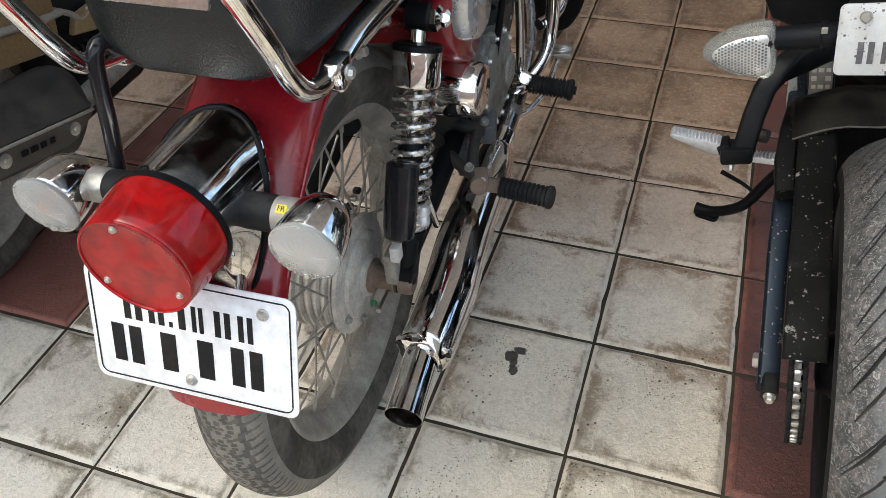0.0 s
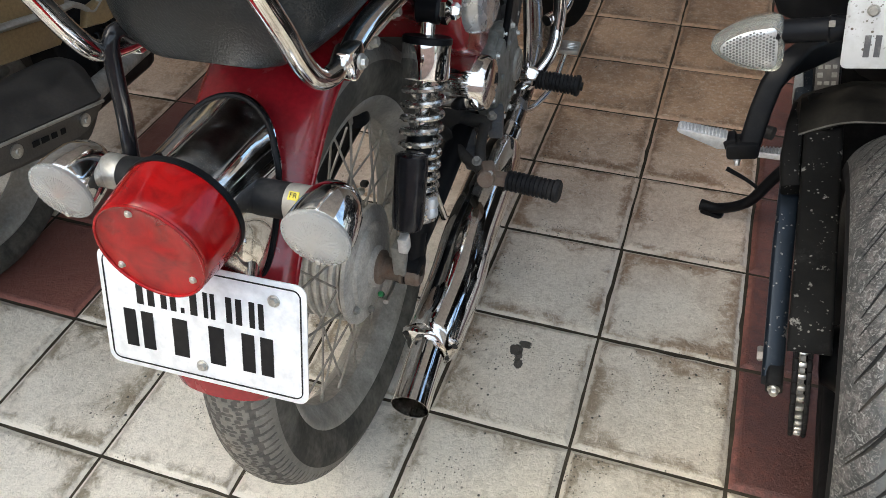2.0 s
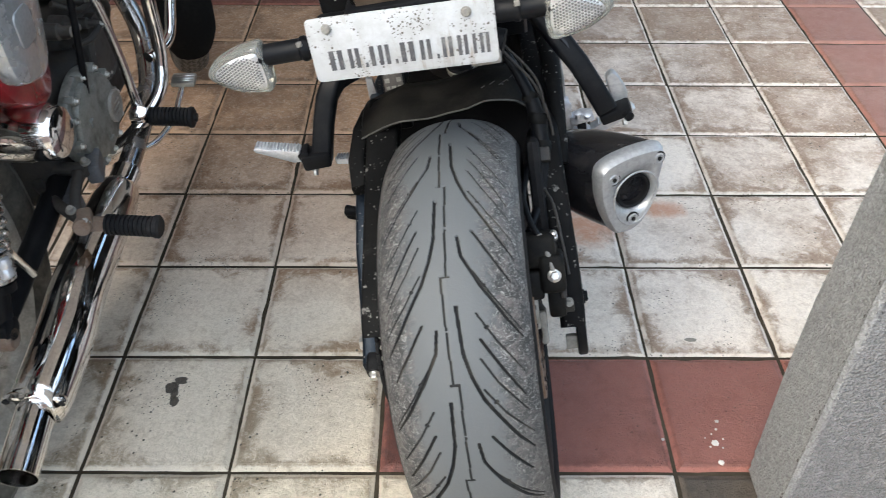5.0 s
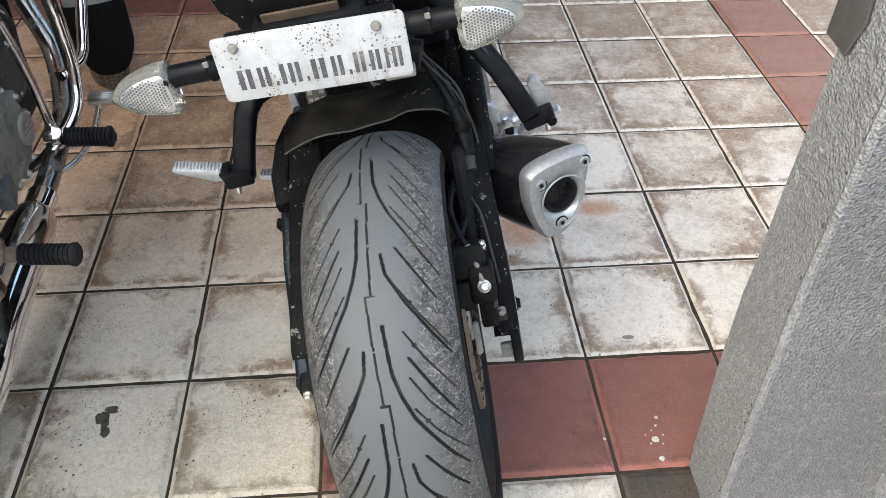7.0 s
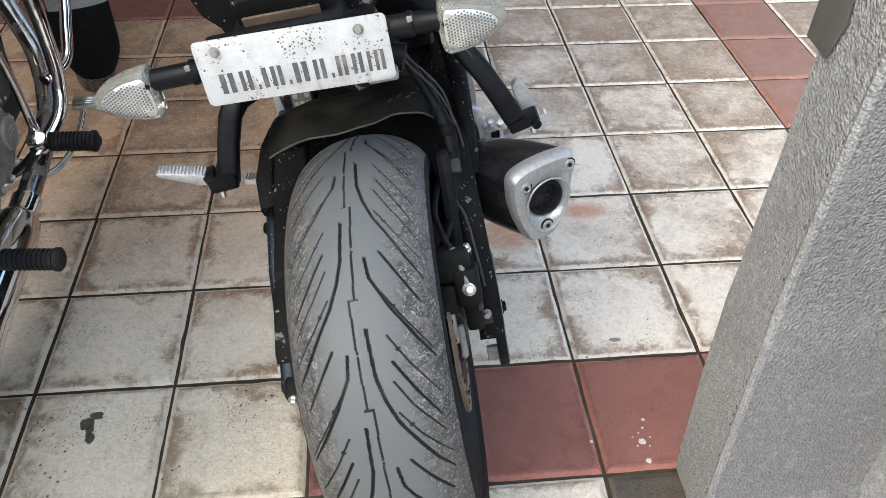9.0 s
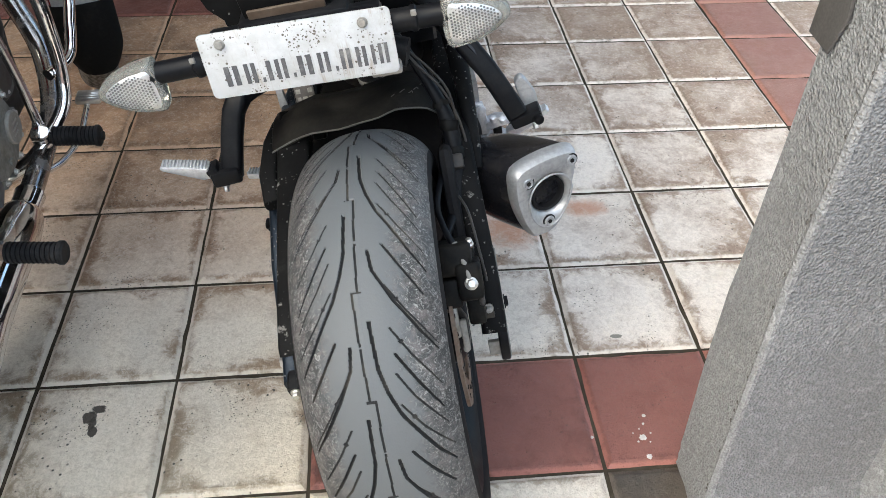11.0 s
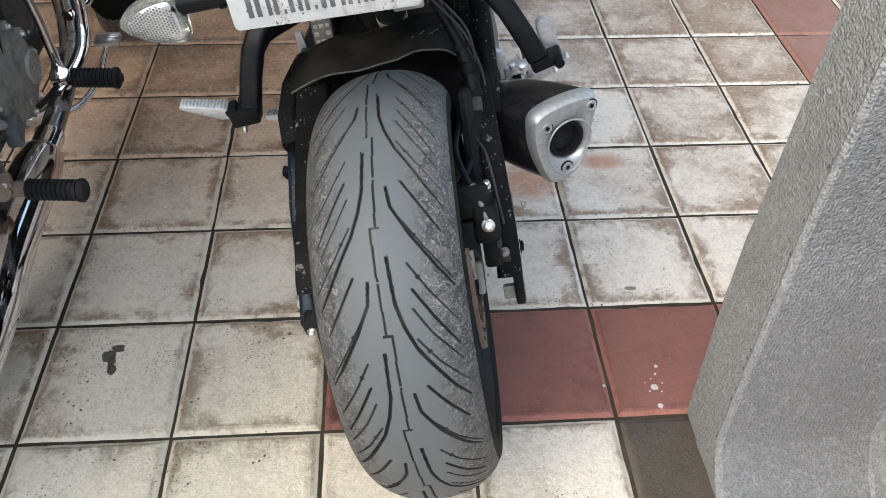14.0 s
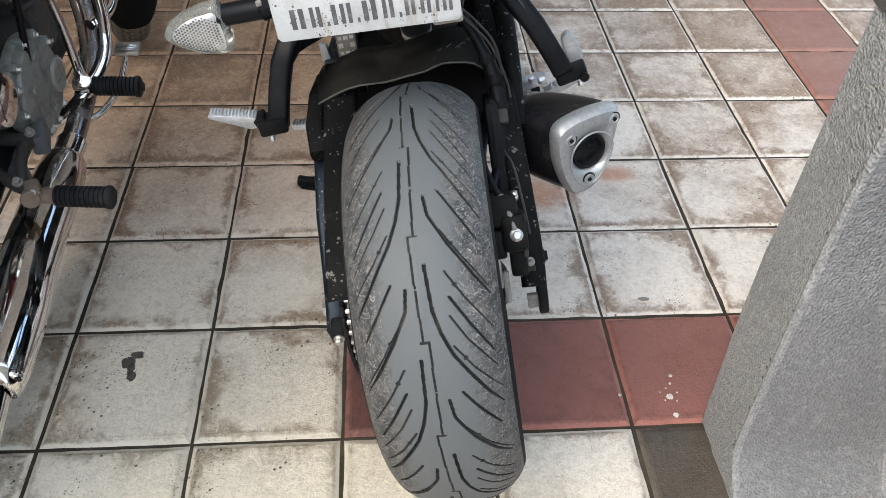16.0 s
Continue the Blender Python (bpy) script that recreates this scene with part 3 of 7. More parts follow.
def enclosure():
    # unseen slab and walls; their sizes and places shape the bay's light
    bm = bmesh.new()
    block(bm, pose(-1.0, 3.3, 3.2), (6.4, 5.8, 0.2), 0)
    tagged(part("ceiling", bm, CEILPAINT, None, "plain painted slab over the parking bay", smooth=False), category="ceiling", kind="structure")
    bm = bmesh.new()
    block(bm, pose(0.0, 6.1, 1.5), (9.0, 0.2, 3.2), 0)
    tagged(part("wall_north", bm, BROWNWALL, None, "plain brown wall behind the parking bay", smooth=False), category="wall", kind="structure")
    # unseen wall, added to darken the left side
    bm = bmesh.new()
    block(bm, pose(-2.2, 2.2, 1.5), (0.2, 7.6, 3.2), 0)
    west = bm
    # unseen wall, added to hold back low light and tint the chrome
    bm = bmesh.new()
    block(bm, pose(0.0, -3.2, 0.7), (9.0, 0.2, 1.6), 0)
    tagged(part("helper_wall_south", bm, PINKWALL, None, "unseen wall added across the drive to limit and tint the light", smooth=False), category="wall", kind="structure")
    bm = west
    tagged(part("helper_wall_west", bm, BROWNWALL, None, "unseen brown wall added to darken the left of the bay", smooth=False), category="wall", kind="structure")


enclosure()


def pillar():
    """A plastered pillar with a return, its arrises rough and its foot drawn in."""
    rnd = random.Random(5)

    def foot_line(z):
        return -0.112 + 0.040 * min(1, z / 0.5) - 0.075 * max(0.0, 1 - z / 0.085) ** 1.6

    bm = bmesh.new()
    zs = [0, 0.01, 0.02, 0.035, 0.05, 0.07, 0.085, 0.12, 0.16, 0.2] + [0.2 + 0.06 * i for i in range(1, 44)]
    loops = []
    for z in zs:
        far = 0.012 + 0.036 * min(1, z / 0.3)
        near = foot_line(z)
        face = 0.872 + 0.006 * min(1, z / 0.5)
        w = lambda s: rnd.uniform(-s, s)
        lip = 0.010
        loop = [(face + 0.010 + w(0.002), far + w(0.002), z), (face + w(0.0015), far - 0.010 + w(0.002), z)]
        for k in range(1, 8):
            loop.append((face + w(0.0012), far - 0.01 + (near + lip - far + 0.01) * k / 8, z))
        loop += [(face + w(0.002), near + lip + w(0.002), z), (face + 0.003 + w(0.002), near + 0.003 + w(0.002), z), (face + lip + w(0.002), near + w(0.002), z)]
        for k in range(1, 10):
            loop.append((face + lip + (1.118 - face - lip) * k / 10, near + w(0.0012), z))
        loop += [(1.116 + w(0.002), near - 0.002, z), (1.120 + w(0.002), near - 0.012 + w(0.002), z), (1.120, -0.5, z), (1.5, -0.5, z), (1.5, far, z)]
        loops.append(loop)
    rings(bm, loops)
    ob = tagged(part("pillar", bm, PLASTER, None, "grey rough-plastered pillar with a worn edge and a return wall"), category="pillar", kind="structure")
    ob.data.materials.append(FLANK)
    # sides that face left take the lit copy of the plaster
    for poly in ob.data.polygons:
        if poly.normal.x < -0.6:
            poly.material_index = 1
    # smoothed strip down the arris
    bm = bmesh.new()
    strip = []
    for i in range(110):
        z = 0.004 + 2.6 * i / 109
        near = foot_line(z)
        face = 0.872 + 0.006 * min(1, z / 0.5)
        e = lambda: rnd.uniform(-0.0004, 0.0004)
        strip.append([(face - 0.0010 + e(), near + 0.010 + 1.5 * e(), z), (face - 0.0030 + e(), near + 0.004 + e(), z), (face + 0.001 + e() * 0.5, near - 0.0020 + e() * 0.5, z), (face + 0.006 + e(), near - 0.0022 + e() * 0.5, z), (face + 0.010 + e(), near + 0.003, z), (face + 0.008, near + 0.012, z)])
    rings(bm, strip)
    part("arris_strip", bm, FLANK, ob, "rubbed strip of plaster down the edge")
    for i in range(26):
        z = rnd.uniform(0.05, 1.0)
        near = foot_line(z)
        face = 0.872 + 0.006 * min(1, z / 0.5)
        bm = bmesh.new()
        bmesh.ops.create_icosphere(bm, subdivisions=1, radius=1.0, matrix=Matrix.Translation((face - 0.0008, near + 0.010 + rnd.uniform(-0.002, 0.003), z)) @ Matrix.Diagonal((0.0012, rnd.uniform(0.0015, 0.003), rnd.uniform(0.0015, 0.005), 1)))
        part("pit", bm, RAWCEMENT, ob)
    bm = bmesh.new()
    pts = [(-0.030, -0.055), (0.016, -0.058), (0.030, -0.012), (0.022, 0.024), (0.030, 0.075), (-0.030, 0.08)]
    slab(bm, pts, Matrix.Translation((0.8750, 0.030, 0.822)) @ Matrix(((0, 0, -1, 0), (-1, 0, 0, 0), (0, 1, 0, 0), (0, 0, 0, 1))), 0.004, 0.0015)
    part("broken_patch", bm, RAWCEMENT, ob, "dark bare patch where plaster broke off")
    return ob


pillar()

# ---- cruiser: frame of its own, x right, y ahead, z up from the rear tyre's contact ----
RW = 0.33
bullet = thing("motorcycle", pose(-0.367, 0, 0, 0, 0, 1.8), "maroon and chrome classic motorcycle standing upright on the tiles", "motorcycle", "parked motorcycles")
AXIS_X = Matrix.Rotation(radians(90), 4, "Y")


def old_tread(s, v):
    """Wavy ribs along the crown, knobs cut by slanted sipes on the shoulders, rings on the wall."""
    pitch = 0.030
    a = np.abs(v)
    wave = np.abs(2 * np.mod(s / pitch + np.where(v > 0, 0.5, 0.0), 1.0) - 1) - 0.5
    cut = np.where(np.abs(v - 0.007 * wave) < 0.0013, 0.0025, 0.0)
    for base, amp, half in ((0.0135, 0.009, 0.0017), (0.0290, 0.008, 0.0019)):
        cut = np.where(np.abs(a - base - amp * wave) < half, 0.0032, cut)
    ph = np.mod(s / pitch + 0.35 * np.sign(v) + 12.0 * (a - 0.0135), 1.0)
    cut = np.where((a > 0.013) & (a < 0.030) & (np.abs(ph - 0.5) < 0.05), 0.0026, cut)
    ph = np.mod(2 * s / pitch + 14.0 * (a - 0.03), 1.0)
    cut = np.where((a > 0.031) & (a < 0.052) & (np.abs(ph - 0.5) < 0.085), 0.0028, cut)
    return np.where((a > 0.056) & (np.mod(a, 0.009) < 0.0022), 0.0011, cut)


def spoked_wheel(parent, at, m_turn, sides=True):
    bm = bmesh.new()
    prof = [(0.232, -0.030), (0.246, -0.034), (0.249, -0.037), (0.244, -0.038), (0.236, -0.034), (0.224, -0.022), (0.216, -0.012), (0.216, 0.012), (0.224, 0.022), (0.236, 0.034), (0.244, 0.038), (0.249, 0.037), (0.246, 0.034), (0.232, 0.030)]
    rings(bm, [[Vector((h, r * math.cos(2 * math.pi * i / 96), r * math.sin(2 * math.pi * i / 96))) for i in range(96)] for r, h in prof], caps=False, closed=True)
    rim = part("wheel", bm, RIMSTEEL, parent, "spoked wheel with a dull dusty rim")
    rim.matrix_basis = Matrix.Translation(at) @ m_turn
    tyre("tyre", [(0, RW), (0.020, RW - 0.003), (0.038, RW - 0.014), (0.047, RW - 0.034), (0.048, RW - 0.052), (0.042, RW - 0.074), (0.036, 0.245)], 1100, 60, old_tread, (OLDTYRE, OLDTYRE, OLDGROOVE, OLDWALL), rim, "worn dusty block-tread tyre", 0.030)
    bm = bmesh.new()
    prof = [(0.012, -0.062), (0.030, -0.060), (0.030, -0.046), (0.070, -0.044), (0.074, -0.040), (0.074, -0.034)]
    for k in range(5):
        h = -0.030 + 0.0125 * k
        prof += [(0.082, h), (0.088, h + 0.002), (0.088, h + 0.006), (0.082, h + 0.008)]
    lathe(bm, prof + [(0.086, 0.034), (0.02, 0.036)], AXIS_X, 64)
    hub = part("hub", bm, DUSTGREY, rim, "dusty grey ribbed drum hub")
    bm = bmesh.new()
    lathe(bm, [(0.088, 0.037), (0.091, 0.039), (0.090, 0.044), (0.084, 0.0465), (0.066, 0.0475), (0.0635, 0.0525), (0.048, 0.055), (0.032, 0.056), (0.031, 0.062), (0.024, 0.064)], AXIS_X, 64)
    part("brake_plate", bm, DUSTGREY, hub, "pale dusty round brake plate")
    for a0 in (200, 250):
        a = radians(a0)
        bolt(hub, (0.049, 0.074 * math.cos(a), 0.074 * math.sin(a)), (1, 0, 0), 0.005, 0.006, DULLALLOY)
    for i in range(40):
        side = 1 if i % 2 else -1
        a = radians(9.0 * i + 2)
        lean = radians(26 if (i // 2) % 2 else -26)
        hr, hx = (0.082, 0.030) if side > 0 else (0.064, -0.034)
        p = Vector((side * abs(hx), hr * math.cos(a + lean), hr * math.sin(a + lean)))
        q = Vector((side * 0.006, 0.218 * math.cos(a), 0.218 * math.sin(a)))
        bm = bmesh.new()
        tube(bm, [p, p.lerp(q, 0.5), q], 0.0019, 6, 1)
        d = (p - q).normalized()
        lathe(bm, [(0.0034, -0.002), (0.0034, 0.012), (0.0022, 0.015)], along(q, d), 6)
        part("spoke", bm, SPOKESTEEL, rim)
    return rim


rear_wheel = spoked_wheel(bullet, (0, 0, RW), Matrix())
rear_wheel.name = "rear_wheel"


def around(r, theta):
    """A point of the rear wheel's plane: theta degrees from the top, backwards."""
    a = radians(theta)
    return -r * math.sin(a), RW + r * math.cos(a)


def guard_edge(th):
    """The mudguard sits nearer to the tyre towards its tail."""
    return float(np.interp(th, (-60, 0, 12, 25, 40, 60, 76), (0.36, 0.362, 0.358, 0.337, 0.320, 0.314, 0.313)))


def bullet_mudguard():
    bm = bmesh.new()
    loops = []
    ths = list(np.linspace(-62, 74, 60))
    for th in ths:
        end = max(0.0, (th - 66) / 8)
        loop = []
        inner = []
        for k in range(17):
            b = math.pi * k / 16
            x = 0.080 * math.cos(b) * (1 - 0.25 * end * end)
            r = guard_edge(th) + 0.031 * math.sin(b) ** 0.75
            y, z = around(r, th)
            loop.append(Vector((x, y, z)))
            y, z = around(r - 0.003, th)
            inner.append(Vector((x * 0.965, y, z)))
        loops.append(loop + inner[::-1])
    rings(bm, loops)
    guard = part("mudguard", bm, RED, bullet, "glossy maroon rear mudguard with fine dust")
    for x in (-0.0785, 0.0785):
        bm = bmesh.new()
        tube(bm, [(x, *around(guard_edge(th) + 0.001, th)) for th in np.linspace(-60, 72, 30)], 0.0035, 8, 2)
        part("rolled_edge", bm, RED, guard)
    return guard


bullet_mudguard()


def bullet_tail_light():
    c = 0.664
    def foot(i, wide=0.064, rise=0.0):
        a = 2 * math.pi * i / 48
        ca, sa = math.cos(a), math.sin(a)
        x = wide * ca if sa >= 0 else wide * math.copysign(abs(ca) ** 0.3, ca)
        z = c - 0.013 + (0.057 * sa if sa >= 0 else 0.105 * sa) + rise * sa
        y = float(np.interp(z, (0.55, 0.603, 0.674, 0.712), (-0.262, -0.232, -0.196, -0.153)))
        return Vector((x, y, z))

    def ring(i):
        a = 2 * math.pi * i / 48
        return Vector((0.007 + 0.056 * math.cos(a), -0.286, c + 0.056 * math.sin(a)))

    bm = bmesh.new()
    loops = [[foot(i).lerp(ring(i), k) + Vector((0, 0.012 if k == 0 else 0, 0)) for i in range(48)] for k in (0.0, 0.05, 0.3, 0.6, 0.85, 1.0)]
    rings(bm, loops)
    housing = part("tail_light_housing", bm, CHROME, bullet, "chromed tail light housing")
    bm = bmesh.new()
    tube(bm, [foot(i % 48, 0.065, 0.001) + Vector((0, 0.004, 0)) for i in range(49)], 0.0026, 8, 1)
    part("gasket", bm, BLACK, housing, "black rubber gasket")
    bm = bmesh.new()
    lathe(bm, [(0.054, -0.004), (0.0620, -0.003), (0.0622, 0.004), (0.054, 0.005)], along((0.007, -0.286, c), (0, -1, 0)), 64)
    part("seal", bm, BLACK, housing, "black rubber seal")
    bm = bmesh.new()
    prof = [(0.0605, 0.003), (0.061, 0.006), (0.0602, 0.02), (0.0580, 0.04), (0.0563, 0.056), (0.0553, 0.0585), (0.0535, 0.060), (0.052, 0.059), (0.03, 0.0605), (0.001, 0.061)]
    lathe(bm, prof, along((0.007, -0.286, c), (0, -1, 0)), 72)
    lens = part("tail_lens", bm, REDLENS, bullet, "round red tail light lens")
    bm = bmesh.new()
    tube(bm, [(0.007 + 0.0545 * math.cos(a), -0.3465, c + 0.0545 * math.sin(a)) for a in (2 * math.pi * i / 48 for i in range(49))], 0.0016, 8, 1)
    part("lens_rim", bm, REDLENS, lens)
    for a in (98, 212, 325):
        p = (0.007 + 0.045 * math.cos(radians(a)), -0.3455, c + 0.045 * math.sin(radians(a)))
        bolt(lens, p, (0, -1, 0), 0.0028, 0.003, ZINC, "screw", False)
    for x in (-0.048, 0.048):
        bm = bmesh.new()
        tube(bm, [(x, -0.215, 0.640), (x, -0.262, 0.575), (x, -0.290, 0.545)], 0.013, 10, 5, flat=0.3, up=(1, 0, 0))
        part("plate_bracket", bm, CHROME, bullet, "chromed bracket strip")


bullet_tail_light()


def bullet_indicator(side, bulb):
    c = Vector((0.141 * side, -0.279, 0.655))
    k = 0.83
    bm = bmesh.new()
    lathe(bm, [(r * k, h * k) for r, h in ((0.0405, 0.0), (0.0415, 0.004), (0.041, 0.02), (0.037, 0.045), (0.028, 0.065), (0.015, 0.076), (0.002, 0.079))], along(c, (0, 1, 0.06)), 48)
    bowl = part("indicator", bm, CHROME, bullet, "chromed round indicator with a clear lens")
    m = along(c, (0, -1, -0.06))
    bm = bmesh.new()
    lathe(bm, [(r * k, h) for r, h in ((0.041, -0.001), (0.0424, 0.001), (0.0424, 0.004), (0.034, 0.0075), (0.020, 0.0095), (0.001, 0.0105))], m, 48)
    lens = part("lens", bm, CLEARLENS, bowl, "clear ribbed lens")
    bm = bmesh.new()
    for ring, n in ((0, 34), (1, 30)):
        for i in range(n):
            a = 2 * math.pi * i / n
            r = k * (0.0392 - 0.0050 * ring)
            block(bm, m @ pose(r * math.cos(a), r * math.sin(a), 0.0045 + 0.0016 * ring, 0, 0, math.degrees(a)), (0.0034, 0.0048 - 0.0003 * ring, 0.0022), 0.0009, 1)
    for i in range(72):
        a = 2 * math.pi * i / 72
        r0, r1 = k * 0.0310, k * (0.006, 0.018, 0.012, 0.021)[i % 4]
        tube(bm, [m @ Vector((r0 * math.cos(a), r0 * math.sin(a), 0.0080)), m @ Vector((r1 * math.cos(a), r1 * math.sin(a), 0.0102))], 0.00035, 5, 1)
    part("lens_fluting", bm, CLEARLENS, lens, "fan of clear facets", kind="stuff")
    bolt(lens, m @ Vector((0.0, -0.026, 0.0075)), (0, -1, 0), 0.0028, 0.003, ZINC, "screw", False)
    if bulb:
        bm = bmesh.new()
        lathe(bm, [(0.002, 0.0), (0.008, 0.001), (0.009, 0.003), (0.006, 0.0045), (0.001, 0.005)], along(c + Vector((0.004, -0.0050, 0.004)), (0, -1, -0.06)), 20)
        part("bulb", bm, AMBER, bowl, "amber bulb behind the lens")
    bm = bmesh.new()
    d = Vector((side, 0, 0))
    e = Vector((0.050 * side, -0.238, 0.654))
    lathe(bm, [(0.019, 0), (0.019, 0.040), (0.0180, 0.044), (0.0175, 0.050)], along(e, d), 28)
    stalk = part("indicator_stalk", bm, GRIP, bullet, "black rubber stalk")
    bm = bmesh.new()
    lathe(bm, [(0.0185, 0.044), (0.0190, 0.046), (0.0190, 0.064), (0.016, 0.068), (0.016, 0.08)], along(e, d), 28)
    part("collar", bm, ALLOY, stalk)
    if side > 0:
        bm = bmesh.new()
        block(bm, pose(e.x + 0.055, e.y - 0.0096, e.z + 0.0168, 30), (0.011, 0.009, 0.0012), 0.0003, 1)
        part("sticker", bm, YELLOW, stalk, "small yellow sticker with two letters")
        cu = bpy.data.curves.new("letters", "FONT")
        cu.body, cu.size, cu.align_x, cu.align_y, cu.extrude = "FR", 0.0075, "CENTER", "CENTER", 0.0002
        tmp = bpy.data.objects.new("letters", cu)
        me = bpy.data.meshes.new_from_object(tmp)
        me.materials.append(INK)
        bpy.data.objects.remove(tmp)
        letters = new("letters", me)
        letters.parent = stalk
        letters.matrix_basis = pose(e.x + 0.055, e.y - 0.0101, e.z + 0.0176, 30)


bullet_indicator(1, False)
bullet_indicator(-1, True)


def bullet_plate():
    m = Matrix.Translation((0.001, -0.3115, 0.525)) @ Matrix.Rotation(radians(70.7), 4, "X")
    w, h = 0.244, 0.141
    bm = bmesh.new()
    slab(bm, outline(w, h, 0.012), m @ pose(0, 0, -0.001), 0.002, 0.0006)
    plate = part("number_plate", bm, WHITEPLATE, bullet, "white number plate with black bars for the writing")
    for name, x, y, bw, bh in (("border", 0, h / 2 - 0.0065, w - 0.03, 0.0014), ("border", 0, -h / 2 + 0.0065, w - 0.03, 0.0014), ("border", -w / 2 + 0.0065, 0, 0.0014, h - 0.03), ("border", w / 2 - 0.0065, 0, 0.0014, h - 0.03)):
        bm = bmesh.new()
        block(bm, m @ pose(x, y, 0.0016), (bw, bh, 0.0008), 0)
        part(name, bm, INK, plate, smooth=False)
    for sx, sy in ((1, 1), (1, -1), (-1, 1), (-1, -1)):
        bm = bmesh.new()
        cx, cy = sx * (w / 2 - 0.015), sy * (h / 2 - 0.015)
        tube(bm, [m @ Vector((cx + sx * 0.0085 * math.cos(a), cy + sy * 0.0085 * math.sin(a), 0.0014)) for a in np.linspace(0, math.pi / 2, 7)], 0.0007, 6, 1)
        part("border", bm, INK, plate)
    x = -0.079
    for cw, gap in ((0.026, 0.004), (0.022, 0.003), (0.005, 0.006), (0.010, 0.006), (0.016, 0.010), (0.022, 0.005), (0.020, 0.0)):
        bm = bmesh.new()
        hh = 0.030 if cw > 0.006 else 0.006
        if cw < 0.012:
            block(bm, m @ pose(x + cw / 2, 0.026 - (0.015 - hh / 2), 0.0015), (cw * 0.80, hh, 0.0008), 0)
            part("writing_bar", bm, INK, plate, smooth=False)
        else:
            for u in (0.22, 0.74):
                block(bm, m @ pose(x + cw * u, 0.026, 0.0015), (cw * 0.30, hh, 0.0008), 0)
                part("writing_bar", bm, INK, plate, smooth=False)
                bm = bmesh.new()
            bm.free()
        x += cw + gap
    x = -0.100
    for cw in (0.047, 0.036, 0.036, 0.047):
        bm = bmesh.new()
        for u in ((0.24, 0.70) if cw > 0.04 else (0.5,)):
            block(bm, m @ pose(x + cw * u, -0.021, 0.0015), (cw * (0.31 if cw > 0.04 else 0.50), 0.046, 0.0008), 0)
            part("writing_bar", bm, INK, plate, smooth=False)
            bm = bmesh.new()
        bm.free()
        x += cw + 0.008
    for x, y in ((-0.003, -0.050), (0.086, 0.048)):
        bolt(plate, m @ Vector((x, y, 0.001)), m.to_3x3() @ Vector((0, 0, 1)), 0.005, 0.005, ZINC)


bullet_plate()


def bullet_seat():
    bm = bmesh.new()
    loops = []
    for y, k in ((-0.196, 0.50), (-0.192, 0.66), (-0.182, 0.79), (-0.160, 0.90), (-0.12, 0.97), (-0.06, 0.99), (0.0, 1.0), (0.12, 1.0), (0.25, 0.96), (0.40, 0.8)):
        loop = []
        for x, z in outline(0.258 * k, 0.125 * (0.62 + 0.38 * k), 0.046 * (0.4 + 0.6 * k), 6):
            loop.append(Vector((x + 0.010, y, 0.822 + z + 0.014 * (x / 0.13) ** 2)))
        loops.append(loop)
    rings(bm, loops)
    part("seat", bm, LEATHER, bullet, "black grained vinyl seat")


bullet_seat()


def bullet_rails():
    for s in (1, -1):
        bm = bmesh.new()
        x = 0.127 if s > 0 else -0.106
        tube(bm, [(x * 0.93, -0.125, 0.757), (x, -0.165, 0.760), (x * 1.01, -0.200, 0.773), (x, -0.222, 0.800), (x, -0.245, 0.845), (x * 0.98, -0.270, 0.895), (x * 0.96, -0.287, 0.935)], 0.0105, 16, 8)
        rail = part("grab_rail", bm, CHROME, bullet, "bent chrome grab rail")
        bm = bmesh.new()
        tube(bm, [(x, -0.150, 0.757), (x, -0.09, 0.766), (x, 0.0, 0.760), (x * 0.98, 0.08, 0.752), (x * 0.96, 0.22, 0.745)], [0.012, 0.014, 0.016, 0.014, 0.012], 14, 6, flat=0.75)
        part("seat_rail", bm, CHROME, rail, "chromed side rail")
        bm = bmesh.new()
        block(bm, pose(x * 1.03, -0.136, 0.756, 0, 0, 0), (0.020, 0.030, 0.032), 0.005)
        part("clamp", bm, CHROME, rail)
        bolt(rail, (x * 1.03 + 0.010 * s, -0.136, 0.756), (s, 0, 0), 0.006, 0.006)
        bm = bmesh.new()
        tube(bm, [(x * 0.85, -0.10, 0.735), (x * 0.85, -0.02, 0.728), (x * 0.85, 0.08, 0.722), (x * 0.85, 0.2, 0.715)], 0.0075, 10, 5)
        part("sub_rail", bm, ALLOY, rail)
        for y in (-0.055, 0.015):
            bolt(rail, (x * 0.85 + 0.006 * s, y, 0.730), (s, 0, 0.2), 0.006, 0.012)
    bm = bmesh.new()
    block(bm, pose(0.010, -0.281, 0.918, 66), (0.215, 0.055, 0.005), 0.002)
    part("rail_bridge", bm, CHROME, bullet, "flat bar that joins the grab rails")
    bm = bmesh.new()
    tube(bm, [(-0.088, -0.165, 0.772), (-0.092, -0.180, 0.786), (-0.096, -0.194, 0.772), (-0.099, -0.206, 0.70), (-0.101, -0.222, 0.63), (-0.100, -0.228, 0.60)], 0.0085, 14, 8)
    part("stay_rod", bm, GLOSSBLACK, bullet, "black hooked stay rod")


bullet_rails()


